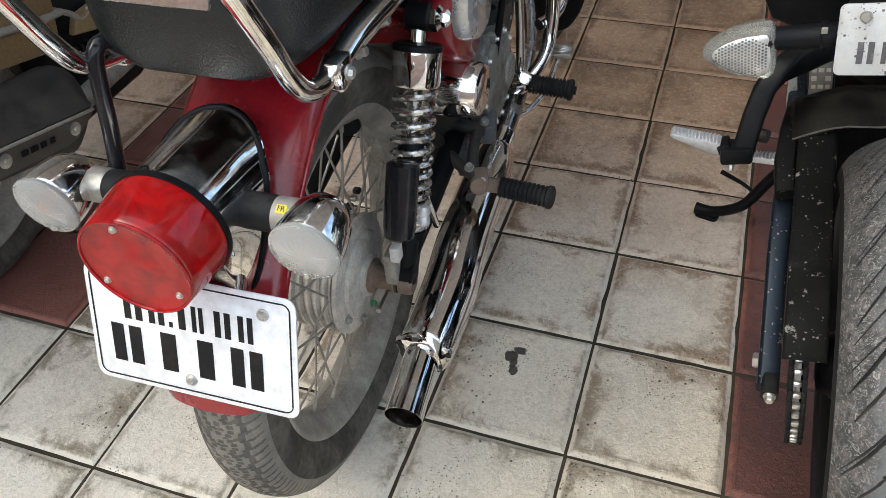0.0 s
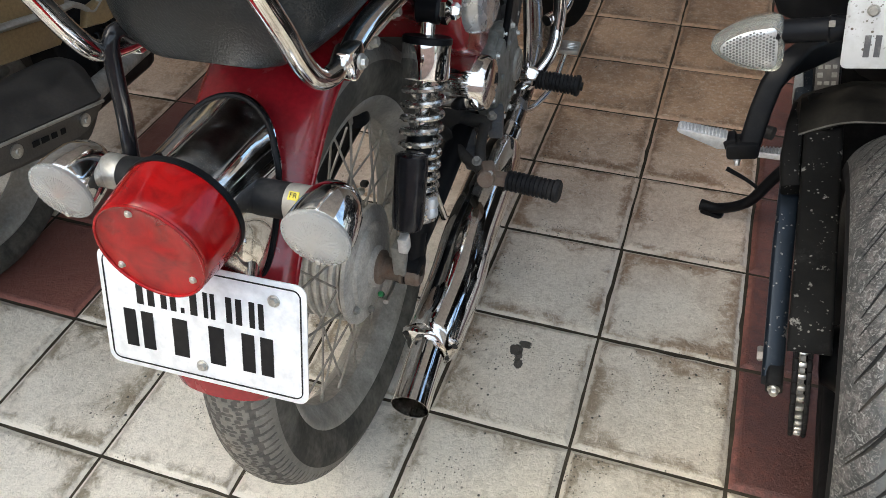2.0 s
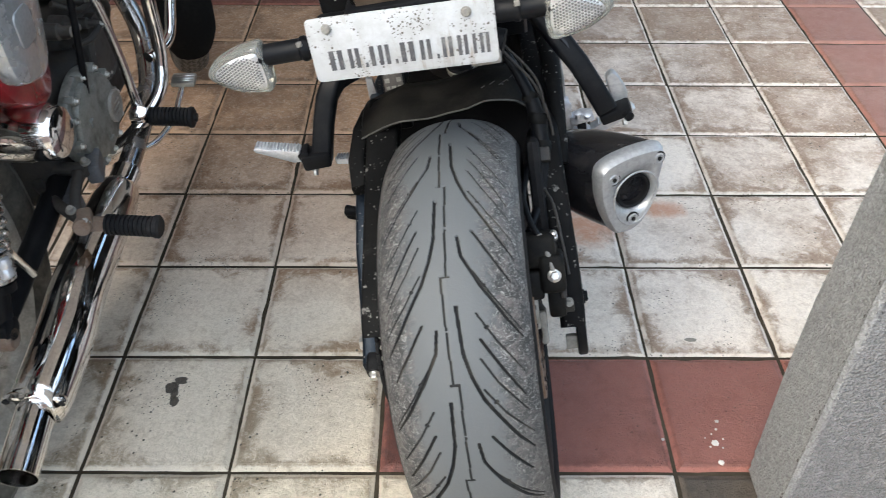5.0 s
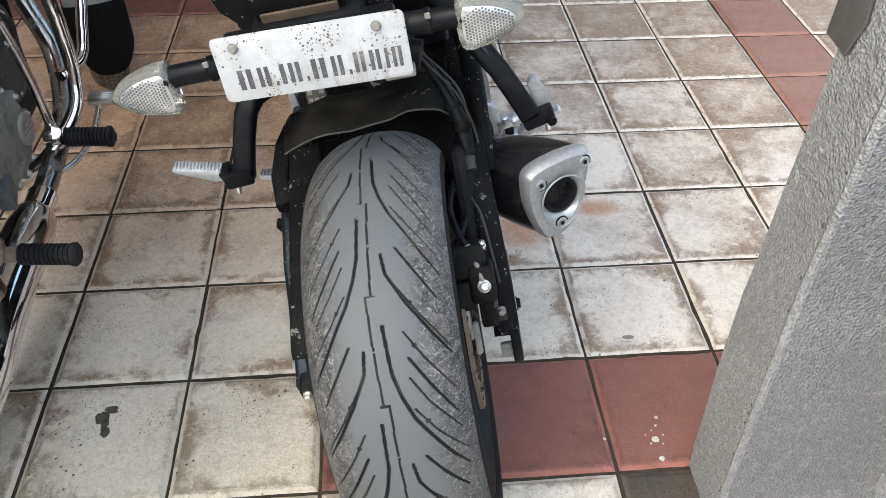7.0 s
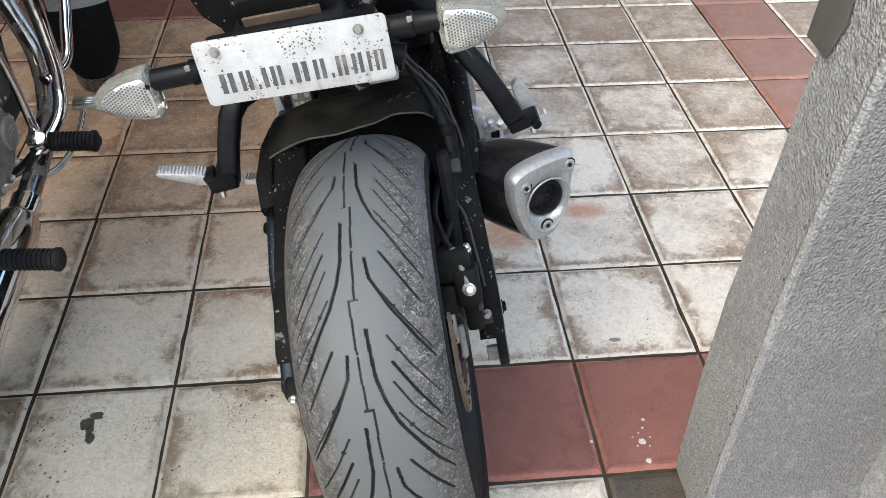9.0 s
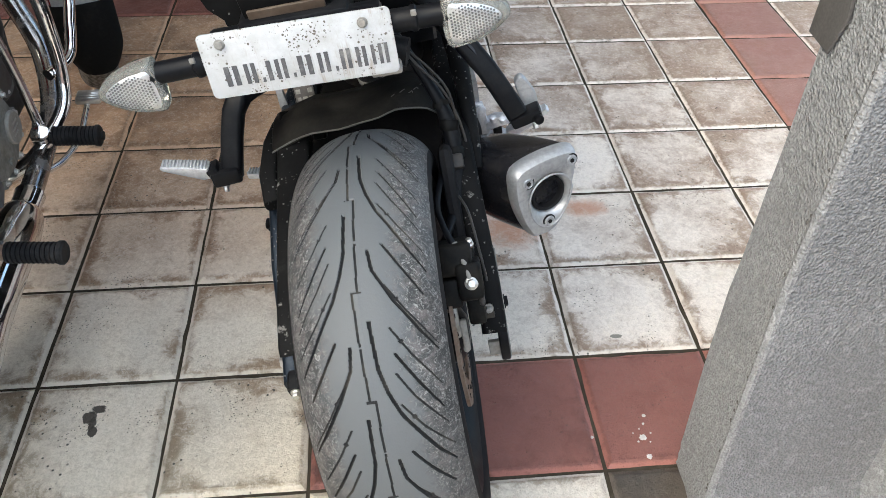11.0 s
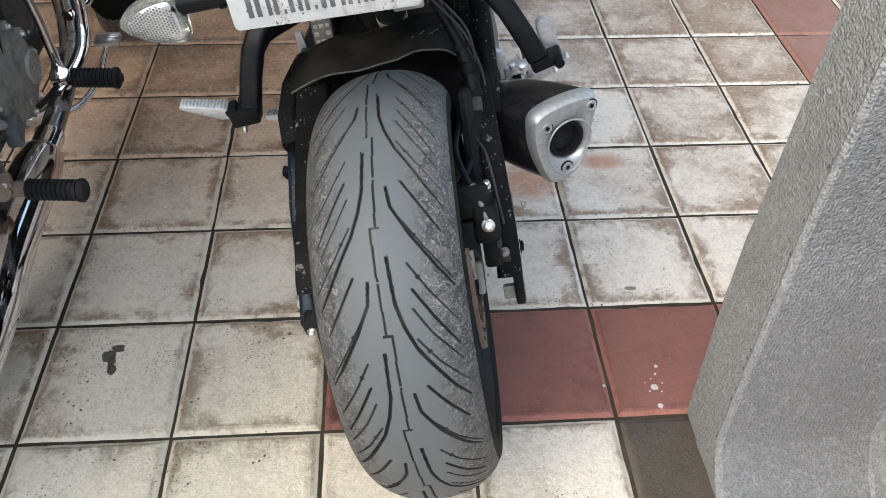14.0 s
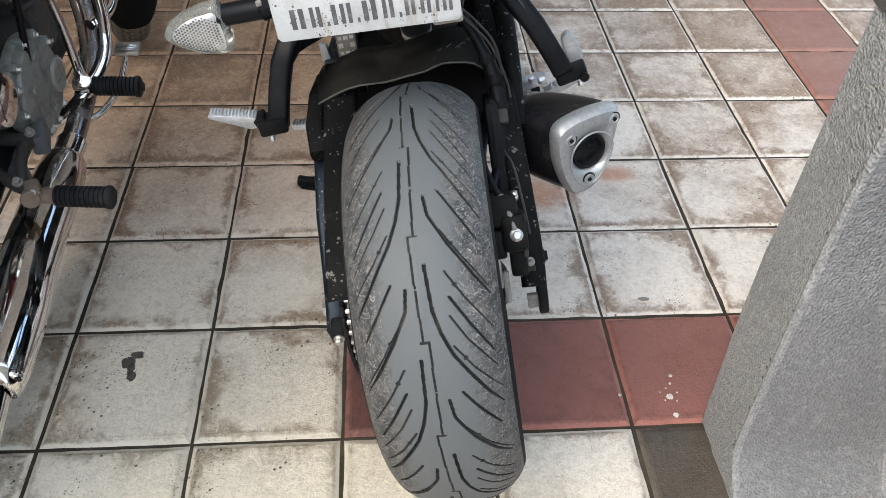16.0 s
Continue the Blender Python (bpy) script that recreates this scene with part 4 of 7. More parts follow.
def bullet_shock():
    top, low = Vector((0.112, 0.150, 0.668)), Vector((0.112, 0.006, 0.342))
    d = (low - top).normalized()
    length = (low - top).length
    m = along(top, d, (1, 0, 0))
    bm = bmesh.new()
    lathe(bm, [(0.010, 0.0), (0.010, length)], m, 20)
    shock = part("rear_shock", bm, CHROME, bullet, "chromed coil shock absorber")
    bm = bmesh.new()
    lathe(bm, [(0.030, 0.040), (0.0325, 0.043), (0.0325, 0.086), (0.031, 0.089), (0.020, 0.089)], m, 40)
    part("cap", bm, CHROME, shock)
    bm = bmesh.new()
    lathe(bm, [(0.0315, 0.034), (0.0335, 0.036), (0.0335, 0.043), (0.0315, 0.044)], m, 40)
    part("cap_ring", bm, BLACK, shock)
    bm = bmesh.new()
    turns, h0, h1 = 13.0, 0.092, 0.285
    pts = []
    for i in range(int(turns * 18) + 1):
        u = i / (turns * 18)
        a = 2 * math.pi * turns * u
        hh = h0 + (h1 - h0) * (1 - (1 - u) ** 1.35)
        pts.append(m @ Vector((0.0265 * math.cos(a), 0.0265 * math.sin(a), hh)))
    tube(bm, pts, 0.0047, 8, 1)
    part("spring", bm, BRIGHTSTEEL, shock, "bright steel coil spring")
    bm = bmesh.new()
    lathe(bm, [(0.017, 0.16), (0.0195, 0.17), (0.0195, 0.285), (0.028, 0.288), (0.028, 0.300), (0.018, 0.302), (0.016, 0.345)], m, 28)
    part("damper_body", bm, BLACK, shock)
    for p in (top, low):
        bm = bmesh.new()
        lathe(bm, [(0.016, -0.016), (0.019, -0.014), (0.019, 0.014), (0.016, 0.016)], along(p, (1, 0, 0)), 28)
        part("eye", bm, BLACK, shock)
    bm = bmesh.new()
    lathe(bm, [(0.016, 0), (0.018, 0.003), (0.018, 0.010), (0.011, 0.015), (0.011, 0.021), (0.007, 0.026)], along(top + Vector((0.016, 0, 0)), (1, 0, 0)), 6)
    part("top_nut", bm, CHROME, shock)
    bm = bmesh.new()
    cm = along(Vector((0.124, 0.015, 0.535)), d, (1, 0, 0))
    lathe(bm, [(0.018, 0.0), (0.0215, 0.002), (0.022, 0.010), (0.022, 0.085), (0.020, 0.100), (0.015, 0.104)], cm, 32)
    can = part("gas_canister", bm, GLOSSBLACK, shock, "black gas canister")
    bm = bmesh.new()
    block(bm, Matrix.Translation((0.118, -0.028, 0.415)), (0.014, 0.018, 0.026), 0.003)
    part("canister_tag", bm, PALEPRINT, can)
    bm = bmesh.new()
    lathe(bm, [(0.004, -0.016), (0.009, -0.014), (0.011, -0.006), (0.009, 0.0), (0.0105, 0.004), (0.010, 0.012), (0.005, 0.016)], along((0.137, 0.034, 0.432), (0.05, -0.35, -1)), 14)
    part("adjuster", bm, CASTSILVER, can)
    bm = bmesh.new()
    block(bm, Matrix.Translation((0.100, -0.002, 0.362)), (0.020, 0.03, 0.055), 0.004)
    part("lower_clevis", bm, DULLALLOY, shock)


bullet_shock()


def bullet_axle():
    bm = bmesh.new()
    m = along((0.060, 0, RW), (1, 0, 0))
    lathe(bm, [(0.026, -0.004), (0.026, 0.008), (0.023, 0.010), (0.0165, 0.012), (0.0165, 0.036), (0.019, 0.038), (0.019, 0.042)], m, 28)
    ax = part("axle", bm, RUST, bullet, "rusty axle spacer")
    bm = bmesh.new()
    lathe(bm, [(0.019, 0.048), (0.019, 0.064), (0.015, 0.068), (0.008, 0.068)], m, 12)
    part("axle_nut", bm, RUST, ax, "castellated rusty nut")
    bm = bmesh.new()
    tube(bm, [(0.098, -0.01, RW), (0.098, 0.10, RW + 0.005), (0.098, 0.30, RW + 0.03), (0.09, 0.46, RW + 0.03)], [0.018, 0.018, 0.019, 0.02], 12, 4)
    part("swingarm", bm, BLACK, bullet, "black swingarm tube")
    bm = bmesh.new()
    tube(bm, [(0.138, 0.085, 0.37), (0.132, 0.06, 0.46), (0.126, 0.09, 0.53)], 0.005, 8, 5)
    part("brake_rod", bm, CHROME, bullet)
    bm = bmesh.new()
    tube(bm, [(0.070, -0.012, 0.268), (0.064, 0.05, 0.255), (0.066, 0.2, 0.27)], 0.004, 8, 5)
    arm = part("brake_arm", bm, ZINC, bullet)
    bm = bmesh.new()
    lathe(bm, [(0.0042, 0), (0.0046, 0.004), (0.0042, 0.009), (0.002, 0.010)], along((0.060, 0.0, 0.270), (0, -0.5, 0.6)), 12)
    part("green_cap", bm, GREEN, arm, "green plastic cap")
    # sprocket, chain and chain case on the far side
    bm = bmesh.new()
    slab(bm, [(-0.10, 0.425), (-0.02, 0.447), (0.16, 0.440), (0.42, 0.425), (0.42, 0.395), (0.16, 0.412), (0.0, 0.415), (-0.09, 0.400)], Matrix.Translation((-0.088, 0, 0)) @ Matrix(((0, 0, 1, 0), (1, 0, 0, 0), (0, 1, 0, 0), (0, 0, 0, 1))), 0.044, 0.006)
    part("chain_case", bm, BLACK, bullet, "black chain case")
    bm = bmesh.new()
    tube(bm, [(-0.098, -0.02, RW), (-0.098, 0.10, RW + 0.005), (-0.098, 0.30, RW + 0.03), (-0.09, 0.46, RW + 0.03)], [0.018, 0.018, 0.019, 0.02], 12, 4)
    part("swingarm", bm, BLACK, bullet, "black swingarm tube")
    bm = bmesh.new()
    lathe(bm, [(0.03, -0.003), (0.088, -0.003), (0.088, 0.003), (0.03, 0.003)], along((-0.066, 0, RW), (1, 0, 0)), 40)
    part("sprocket", bm, RUST, bullet)
    for i in range(44):
        if i < 16:
            a = math.pi / 2 + math.pi * i / 16
            p = Vector((-0.066, 0.094 * math.cos(a), RW + 0.094 * math.sin(a)))
            d = Vector((0, -math.sin(a), math.cos(a)))
        else:
            up = 1 if i % 2 else -1
            k = (i - 16) // 2
            p = Vector((-0.066, 0.019 * k, RW + up * (0.094 - 0.0026 * k)))
            d = Vector((0, 1, 0))
        bm = bmesh.new()
        block(bm, along(p, d, (1, 0, 0)), (0.011, 0.014, 0.014), 0.003, 1)
        part("chain_link", bm, ZINC if i % 4 < 2 else DARKSTEEL, bullet)


bullet_axle()


def bullet_exhaust():
    bm = bmesh.new()
    path = [(0.158, -0.068, 0.262), (0.161, -0.05, 0.264), (0.163, 0.05, 0.275), (0.156, 0.15, 0.280), (0.152, 0.28, 0.278), (0.147, 0.36, 0.270), (0.144, 0.405, 0.266), (0.142, 0.43, 0.264)]
    tube(bm, path, [0.036, 0.041, 0.0425, 0.0425, 0.0425, 0.0415, 0.0370, 0.0245], 40, 6)
    pipe = part("silencer", bm, CHROME, bullet, "long chromed silencer")
    bm = bmesh.new()
    d = Vector((0.004, -0.105, -0.012)).normalized()
    m = along((0.158, -0.055, 0.263), d)
    lathe(bm, [(0.0265, 0), (0.0265, 0.095), (0.0270, 0.118), (0.0262, 0.118), (0.0250, 0.095), (0.0245, 0.03)], m, 40, caps=False)
    part("tail_pipe", bm, CHROME, pipe, "hollow chrome tail pipe")
    bm = bmesh.new()
    lathe(bm, [(0.001, 0.04), (0.0248, 0.041)], m, 24, caps=False)
    part("pipe_inside", bm, INK, pipe)
    bm = bmesh.new()
    pts = []
    for i in range(48):
        a = 2 * math.pi * i / 48
        r = 0.036 + 0.011 * max(0, math.cos(3 * (a - radians(20)))) ** 1.5
        pts.append((r * math.cos(a), r * math.sin(a)))
    slab(bm, pts, m @ pose(0, 0, 0.006), 0.013, 0.005)
    fl = part("end_flange", bm, CHROME, pipe, "three-eared chrome end flange")
    for k in range(3):
        a = radians(20 + 120 * k)
        p = m @ Vector((0.041 * math.cos(a), 0.041 * math.sin(a), 0.0185))
        bm = bmesh.new()
        lathe(bm, [(0.0052, 0), (0.0052, 0.001)], along(p, d), 16)
        part("screw_hole", bm, INK, fl)
    bm = bmesh.new()
    tube(bm, [(0.142, 0.428, 0.264), (0.142, 0.47, 0.266), (0.143, 0.53, 0.272), (0.142, 0.62, 0.285), (0.130, 0.74, 0.31), (0.10, 0.84, 0.37), (0.06, 0.88, 0.46)], [0.0225, 0.0205, 0.020, 0.020, 0.020, 0.020, 0.020], 24, 8)
    part("header_pipe", bm, DARKCHROME, bullet, "dark chromed exhaust pipe")
    bm = bmesh.new()
    lathe(bm, [(0.0235, -0.006), (0.0250, -0.003), (0.0250, 0.032), (0.0262, 0.034), (0.0262, 0.040), (0.0215, 0.042)], along((0.142, 0.432, 0.264), (0, 1, 0.03)), 28)
    part("pipe_clamp", bm, CHROME, bullet)


bullet_exhaust()


def foot_peg(parent, p, d, length, r, label, ribs=11, end=True):
    m = along(p, d)
    bm = bmesh.new()
    prof = [(r * 0.8, 0)]
    for i in range(ribs):
        h = length * (i + 0.15) / ribs
        w = length / ribs
        prof += [(r, h), (r * 1.02, h + w * 0.5), (r * 0.86, h + w * 0.6), (r * 0.86, h + w * 0.95)]
    prof += [(r * 1.12, length), (r * 1.12, length + 0.006), (r * 0.9, length + 0.009)]
    if end:
        prof += [(r * 0.45, length + 0.009), (r * 0.45, length + 0.014)]
    lathe(bm, prof, m, 24)
    return part("foot_peg", bm, GRIP, parent, label)


def bullet_pegs():
    foot_peg(bullet, (0.203, 0.210, 0.357), (1, -0.09, -0.01), 0.078, 0.0165, "ribbed black rubber pillion peg", end=False)
    bm = bmesh.new()
    block(bm, pose(0.184, 0.211, 0.357), (0.040, 0.020, 0.020), 0.005)
    block(bm, pose(0.172, 0.213, 0.366, 0, 0, 20), (0.022, 0.034, 0.024), 0.005)
    lathe(bm, [(0.013, -0.004), (0.014, 0.0), (0.014, 0.016), (0.012, 0.018)], along((0.170, 0.206, 0.362), (0.2, -1, 0.3)), 20)
    bracket = part("peg_bracket", bm, RUST, bullet, "dusty brown cast peg bracket")
    bolt(bracket, (0.178, 0.200, 0.372), (0.2, -0.6, 0.8), 0.005, 0.007, DULLALLOY)
    bm = bmesh.new()
    tube(bm, [(0.165, 0.215, 0.362), (0.12, 0.25, 0.362), (0.07, 0.30, 0.37)], 0.0095, 12, 4)
    tube(bm, [(0.150, 0.315, 0.385), (0.12, 0.32, 0.385), (0.06, 0.33, 0.38)], 0.0115, 12, 4)
    tube(bm, [(0.142, 0.30, 0.390), (0.148, 0.25, 0.378), (0.160, 0.215, 0.362)], 0.009, 10, 4)
    lug = part("frame_lug", bm, DARKSTEEL, bullet, "dusty dark frame lugs")
    for x, y, z in ((0.150, 0.222, 0.375), (0.150, 0.318, 0.398)):
        bolt(lug, (x, y, z), (0.1, -0.3, 1), 0.006, 0.010, DULLALLOY)
    for x, y, z, wx, wy, wz in ((0.135, 0.262, 0.352, 0.030, 0.035, 0.030), (0.150, 0.345, 0.372, 0.026, 0.05, 0.040), (0.105, 0.30, 0.345, 0.040, 0.05, 0.036)):
        bm = bmesh.new()
        block(bm, pose(x, y, z, 8, 0, 12), (wx, wy, wz), 0.006, 2)
        part("lug_block", bm, DUSTYSTEEL, lug)
    foot_peg(bullet, (0.168, 0.592, 0.310), (1, 0.0, -0.05), 0.078, 0.0185, "ribbed black rubber rider peg")
    bm = bmesh.new()
    lathe(bm, [(0.012, 0), (0.016, 0.003), (0.016, 0.024), (0.012, 0.027)], along((0.142, 0.568, 0.328), (1, 0, 0)), 20)
    block(bm, pose(0.152, 0.580, 0.332, 0, 0, 15), (0.022, 0.040, 0.020), 0.005)
    lathe(bm, [(0.008, 0), (0.013, 0.001), (0.014, 0.006), (0.013, 0.011), (0.008, 0.012)], along((0.164, 0.560, 0.338), (0.2, -0.6, 0.8)), 20)
    part("peg_knuckle", bm, CHROME, bullet)
    bm = bmesh.new()
    tube(bm, [(0.152, 0.588, 0.325), (0.150, 0.590, 0.36), (0.150, 0.580, 0.436), (0.150, 0.560, 0.52), (0.148, 0.545, 0.575), (0.14, 0.54, 0.60)], [0.010, 0.0085, 0.008, 0.008, 0.010], 12, 6)
    part("kick_lever", bm, CHROME, bullet, "chromed kick-start lever")
    bm = bmesh.new()
    tube(bm, [(0.150, 0.53, 0.27), (0.170, 0.585, 0.255), (0.190, 0.65, 0.262), (0.196, 0.70, 0.280), (0.200, 0.733, 0.297)], 0.0065, 12, 6)
    lever = part("brake_pedal", bm, CHROME, bullet, "chromed brake pedal")
    bm = bmesh.new()
    block(bm, pose(0.203, 0.738, 0.304, 8), (0.050, 0.036, 0.012), 0.004)
    for i in range(5):
        block(bm, pose(0.203, 0.725 + 0.0065 * i, 0.3105, 8), (0.046, 0.003, 0.003), 0.001, 1)
    part("pedal_pad", bm, ZINC, lever)


bullet_pegs()


def bullet_engine():
    # clutch-side casing with a bolted rim
    side = Matrix(((0, 0, 1, 0), (1, 0, 0, 0), (0, 1, 0, 0), (0, 0, 0, 1)))
    m = Matrix.Translation((0.120, 0, 0)) @ side
    ring = [(0.360, 0.490), (0.425, 0.505), (0.490, 0.480), (0.528, 0.425), (0.525, 0.370), (0.490, 0.338), (0.440, 0.330), (0.385, 0.345), (0.330, 0.400), (0.335, 0.455)]
    core = Vector((0.430, 0.415))
    pts = [(q.x, q.y) for q in smooth_path([(y, z, 0) for y, z in ring], 6, closed=True)]
    bm = bmesh.new()
    slab(bm, pts, m, 0.018, 0.004)
    slab(bm, [tuple(core + (Vector(q) - core) * 0.86) for q in pts], m @ pose(0, 0, 0.014), 0.016, 0.006)
    case = part("gear_cover", bm, CASEALLOY, bullet, "grey dirty cast gearbox cover")
    for i in range(12):
        q = core + (Vector(pts[i * len(pts) // 12]) - core) * 0.93
        bm = bmesh.new()
        d = (q - core).normalized()
        block(bm, m @ pose(q.x, q.y, 0.018, 0, 0, math.degrees(math.atan2(d.y, d.x))), (0.020, 0.013, 0.018), 0.003, 2)
        part("bolt_boss", bm, CASEALLOY, case)
        bolt(case, m @ Vector((q.x, q.y, 0.026)), (1, 0, 0), 0.0045, 0.006, ZINC)
    bm = bmesh.new()
    lathe(bm, [(0.029, 0.026), (0.029, 0.034), (0.027, 0.036), (0.024, 0.0345), (0.001, 0.035)], m @ pose(0.490, 0.398, 0), 36)
    cap = part("inspection_cap", bm, ALLOY, case, "round alloy cap")
    for k in (-1, 0, 1):
        bm = bmesh.new()
        block(bm, m @ pose(0.490 + 0.004 * k, 0.398 + 0.009 * k, 0.0355), (0.026 - 0.006 * abs(k), 0.003, 0.001), 0)
        part("cast_mark", bm, ZINC, cap, smooth=False)
    for y0, z0, wy, wz in ((0.43, 0.468, 0.014, 0.012), (0.385, 0.43, 0.012, 0.016), (0.44, 0.362, 0.014, 0.010), (0.37, 0.385, 0.012, 0.012)):
        bm = bmesh.new()
        block(bm, m @ pose(y0, z0, 0.031), (wy, wz, 0.006), 0.0015, 1)
        part("cast_pad", bm, CASEALLOY, case)
    bm = bmesh.new()
    block(bm, pose(0.02, 0.44, 0.40), (0.18, 0.26, 0.20), 0.03, 4)
    block(bm, pose(0.0, 0.62, 0.42), (0.20, 0.24, 0.24), 0.04, 4)
    part("engine_block", bm, DARKSTEEL, bullet, "oily dark engine block")
    bm = bmesh.new()
    lathe(bm, [(0.05, 0), (0.060, 0.006), (0.062, 0.02), (0.062, 0.035), (0.055, 0.042), (0.052, 0.038), (0.001, 0.040)], along((0.080, 0.60, 0.455), (1, 0, 0)), 40)
    timing = part("timing_cover", bm, SHIELDSTEEL, bullet, "round dull timing cover")
    for i in range(7):
        a = 2 * math.pi * (i + 0.2) / 7
        bolt(timing, (0.114, 0.60 + 0.052 * math.cos(a), 0.455 + 0.052 * math.sin(a)), (1, 0, 0), 0.0045, 0.006, ZINC)
    for y0, z0, r, h in ((0.500, 0.545, 0.020, 0.04), (0.545, 0.575, 0.016, 0.05), (0.455, 0.560, 0.014, 0.05), (0.62, 0.545, 0.018, 0.04), (0.555, 0.525, 0.010, 0.06)):
        bm = bmesh.new()
        lathe(bm, [(r, 0), (r * 1.05, 0.004), (r, h * 0.6), (r * 0.7, h * 0.65), (r * 0.7, h)], along((0.085, y0, z0), (1, 0, 0)), 20)
        part("casing_boss", bm, SHIELDSTEEL, bullet)
        bolt(bullet, (0.085 + h, y0, z0), (1, 0, 0), 0.006, 0.006, ZINC)
    for pts in (((0.13, 0.46, 0.53), (0.145, 0.50, 0.525), (0.14, 0.56, 0.52), (0.12, 0.64, 0.50)), ((0.12, 0.53, 0.62), (0.14, 0.56, 0.58), (0.145, 0.60, 0.54), (0.13, 0.62, 0.50)), ((0.11, 0.47, 0.60), (0.13, 0.50, 0.575), (0.135, 0.54, 0.565), (0.12, 0.60, 0.56))):
        bm = bmesh.new()
        tube(bm, pts, 0.0055, 10, 5)
        part("oil_line", bm, DARKSTEEL, bullet)
    for i in range(9):
        bm = bmesh.new()
        block(bm, pose(0, 0.66, 0.56 + 0.014 * i), (0.17, 0.17, 0.004), 0.0015, 1)
        part("cooling_fin", bm, SHIELDSTEEL, bullet)
    # chromed rounded cover ahead of the shock
    bm = bmesh.new()
    lathe(bm, [(0.040, 0.0), (0.046, 0.006), (0.047, 0.05), (0.047, 0.075), (0.044, 0.090), (0.042, 0.112), (0.038, 0.120), (0.030, 0.123), (0.001, 0.124)], along((0.045, 0.262, 0.500), (1, -0.06, 0.0)), 40)
    part("chrome_cover", bm, CHROME, bullet, "chromed drum-shaped cover")
    bm = bmesh.new()
    block(bm, pose(0.0, 0.405, 0.45), (0.14, 0.07, 0.16), 0.02, 3)
    block(bm, pose(0.0, 0.335, 0.67), (0.16, 0.13, 0.16), 0.02, 3)
    part("battery_carrier", bm, BLACK, bullet, "black inner panels")
    # side box, maroon with a wide silver cover
    side = Matrix(((0, 0, 1, 0), (1, 0, 0, 0), (0, 1, 0, 0), (0, 0, 0, 1)))
    ring = [(0.19, 0.72), (0.18, 0.64), (0.205, 0.580), (0.26, 0.540), (0.305, 0.530), (0.330, 0.56), (0.345, 0.62), (0.36, 0.72)]
    pts = [(q.x, q.y) for q in smooth_path([(y, z, 0) for y, z in ring], 4, closed=True)]
    bm = bmesh.new()
    slab(bm, pts, Matrix.Translation((0.095, 0, 0)) @ side, 0.052, 0.014)
    box = part("side_box", bm, RED, bullet, "maroon side toolbox with a silver panel")
    ring = [(0.198, 0.75), (0.185, 0.663), (0.192, 0.622), (0.216, 0.602), (0.258, 0.590), (0.290, 0.596), (0.312, 0.640), (0.334, 0.75)]
    pts = [(q.x, q.y) for q in smooth_path([(y, z, 0) for y, z in ring], 4, closed=True)]
    bm = bmesh.new()
    slab(bm, pts, Matrix.Translation((0.128, 0, 0)) @ side, 0.042, 0.014)
    part("silver_panel", bm, BRIGHTSILVER, box, "satin silver cover")
    bm = bmesh.new()
    slab(bm, outline(0.05, 0.05, 0.012, 5), Matrix.Translation((0.168, 0.252, 0.672)) @ side, 0.004, 0.001)
    part("badge_recess", bm, SILVER, box)
    bm = bmesh.new()
    tube(bm, [(0.165, 0.44, 0.72), (0.160, 0.43, 0.62), (0.150, 0.42, 0.52), (0.142, 0.41, 0.45)], 0.006, 10, 6)
    part("cable", bm, BLACK, bullet, "black control cable")
    bm = bmesh.new()
    tube(bm, [(0.06, 0.80, 0.80), (0.14, 0.73, 0.68), (0.185, 0.685, 0.56), (0.192, 0.678, 0.46), (0.192, 0.664, 0.388), (0.182, 0.63, 0.335), (0.13, 0.57, 0.28), (0.07, 0.54, 0.25)], 0.0135, 16, 8)
    part("crash_bar", bm, CHROME, bullet, "chromed crash bar")
    bm = bmesh.new()
    tube(bm, [(0.10, 0.92, 0.66), (0.19, 0.84, 0.53), (0.200, 0.765, 0.445), (0.196, 0.715, 0.405), (0.17, 0.66, 0.40)], 0.011, 14, 8)
    part("leg_guard", bm, CHROME, bullet, "chromed inner guard")
    bm = bmesh.new()
    tube(bm, [(0.0, 0.42, 0.78), (0.0, 0.2, 0.72), (0.0, 0.10, 0.66), (0, 0.12, 0.5)], 0.02, 12, 5)
    tube(bm, [(0.0, 1.02, 0.85), (0.0, 0.93, 0.55), (0.0, 0.86, 0.28), (0, 0.6, 0.22)], 0.018, 12, 5)
    part("main_frame", bm, BLACK, bullet, "black frame tubes")
    bm = bmesh.new()
    tube(bm, [(0.0, 0.36, 0.80), (0.0, 0.55, 0.88), (0.0, 0.8, 0.9), (0, 0.98, 0.88)], [0.10, 0.13, 0.13, 0.08], 28, 8)
    part("fuel_tank", bm, RED, bullet, "maroon fuel tank")


bullet_engine()

front_wheel = spoked_wheel(bullet, (0.020, 1.38, RW), Matrix.Rotation(radians(20), 4, "Z"))
front_wheel.name = "front_wheel"


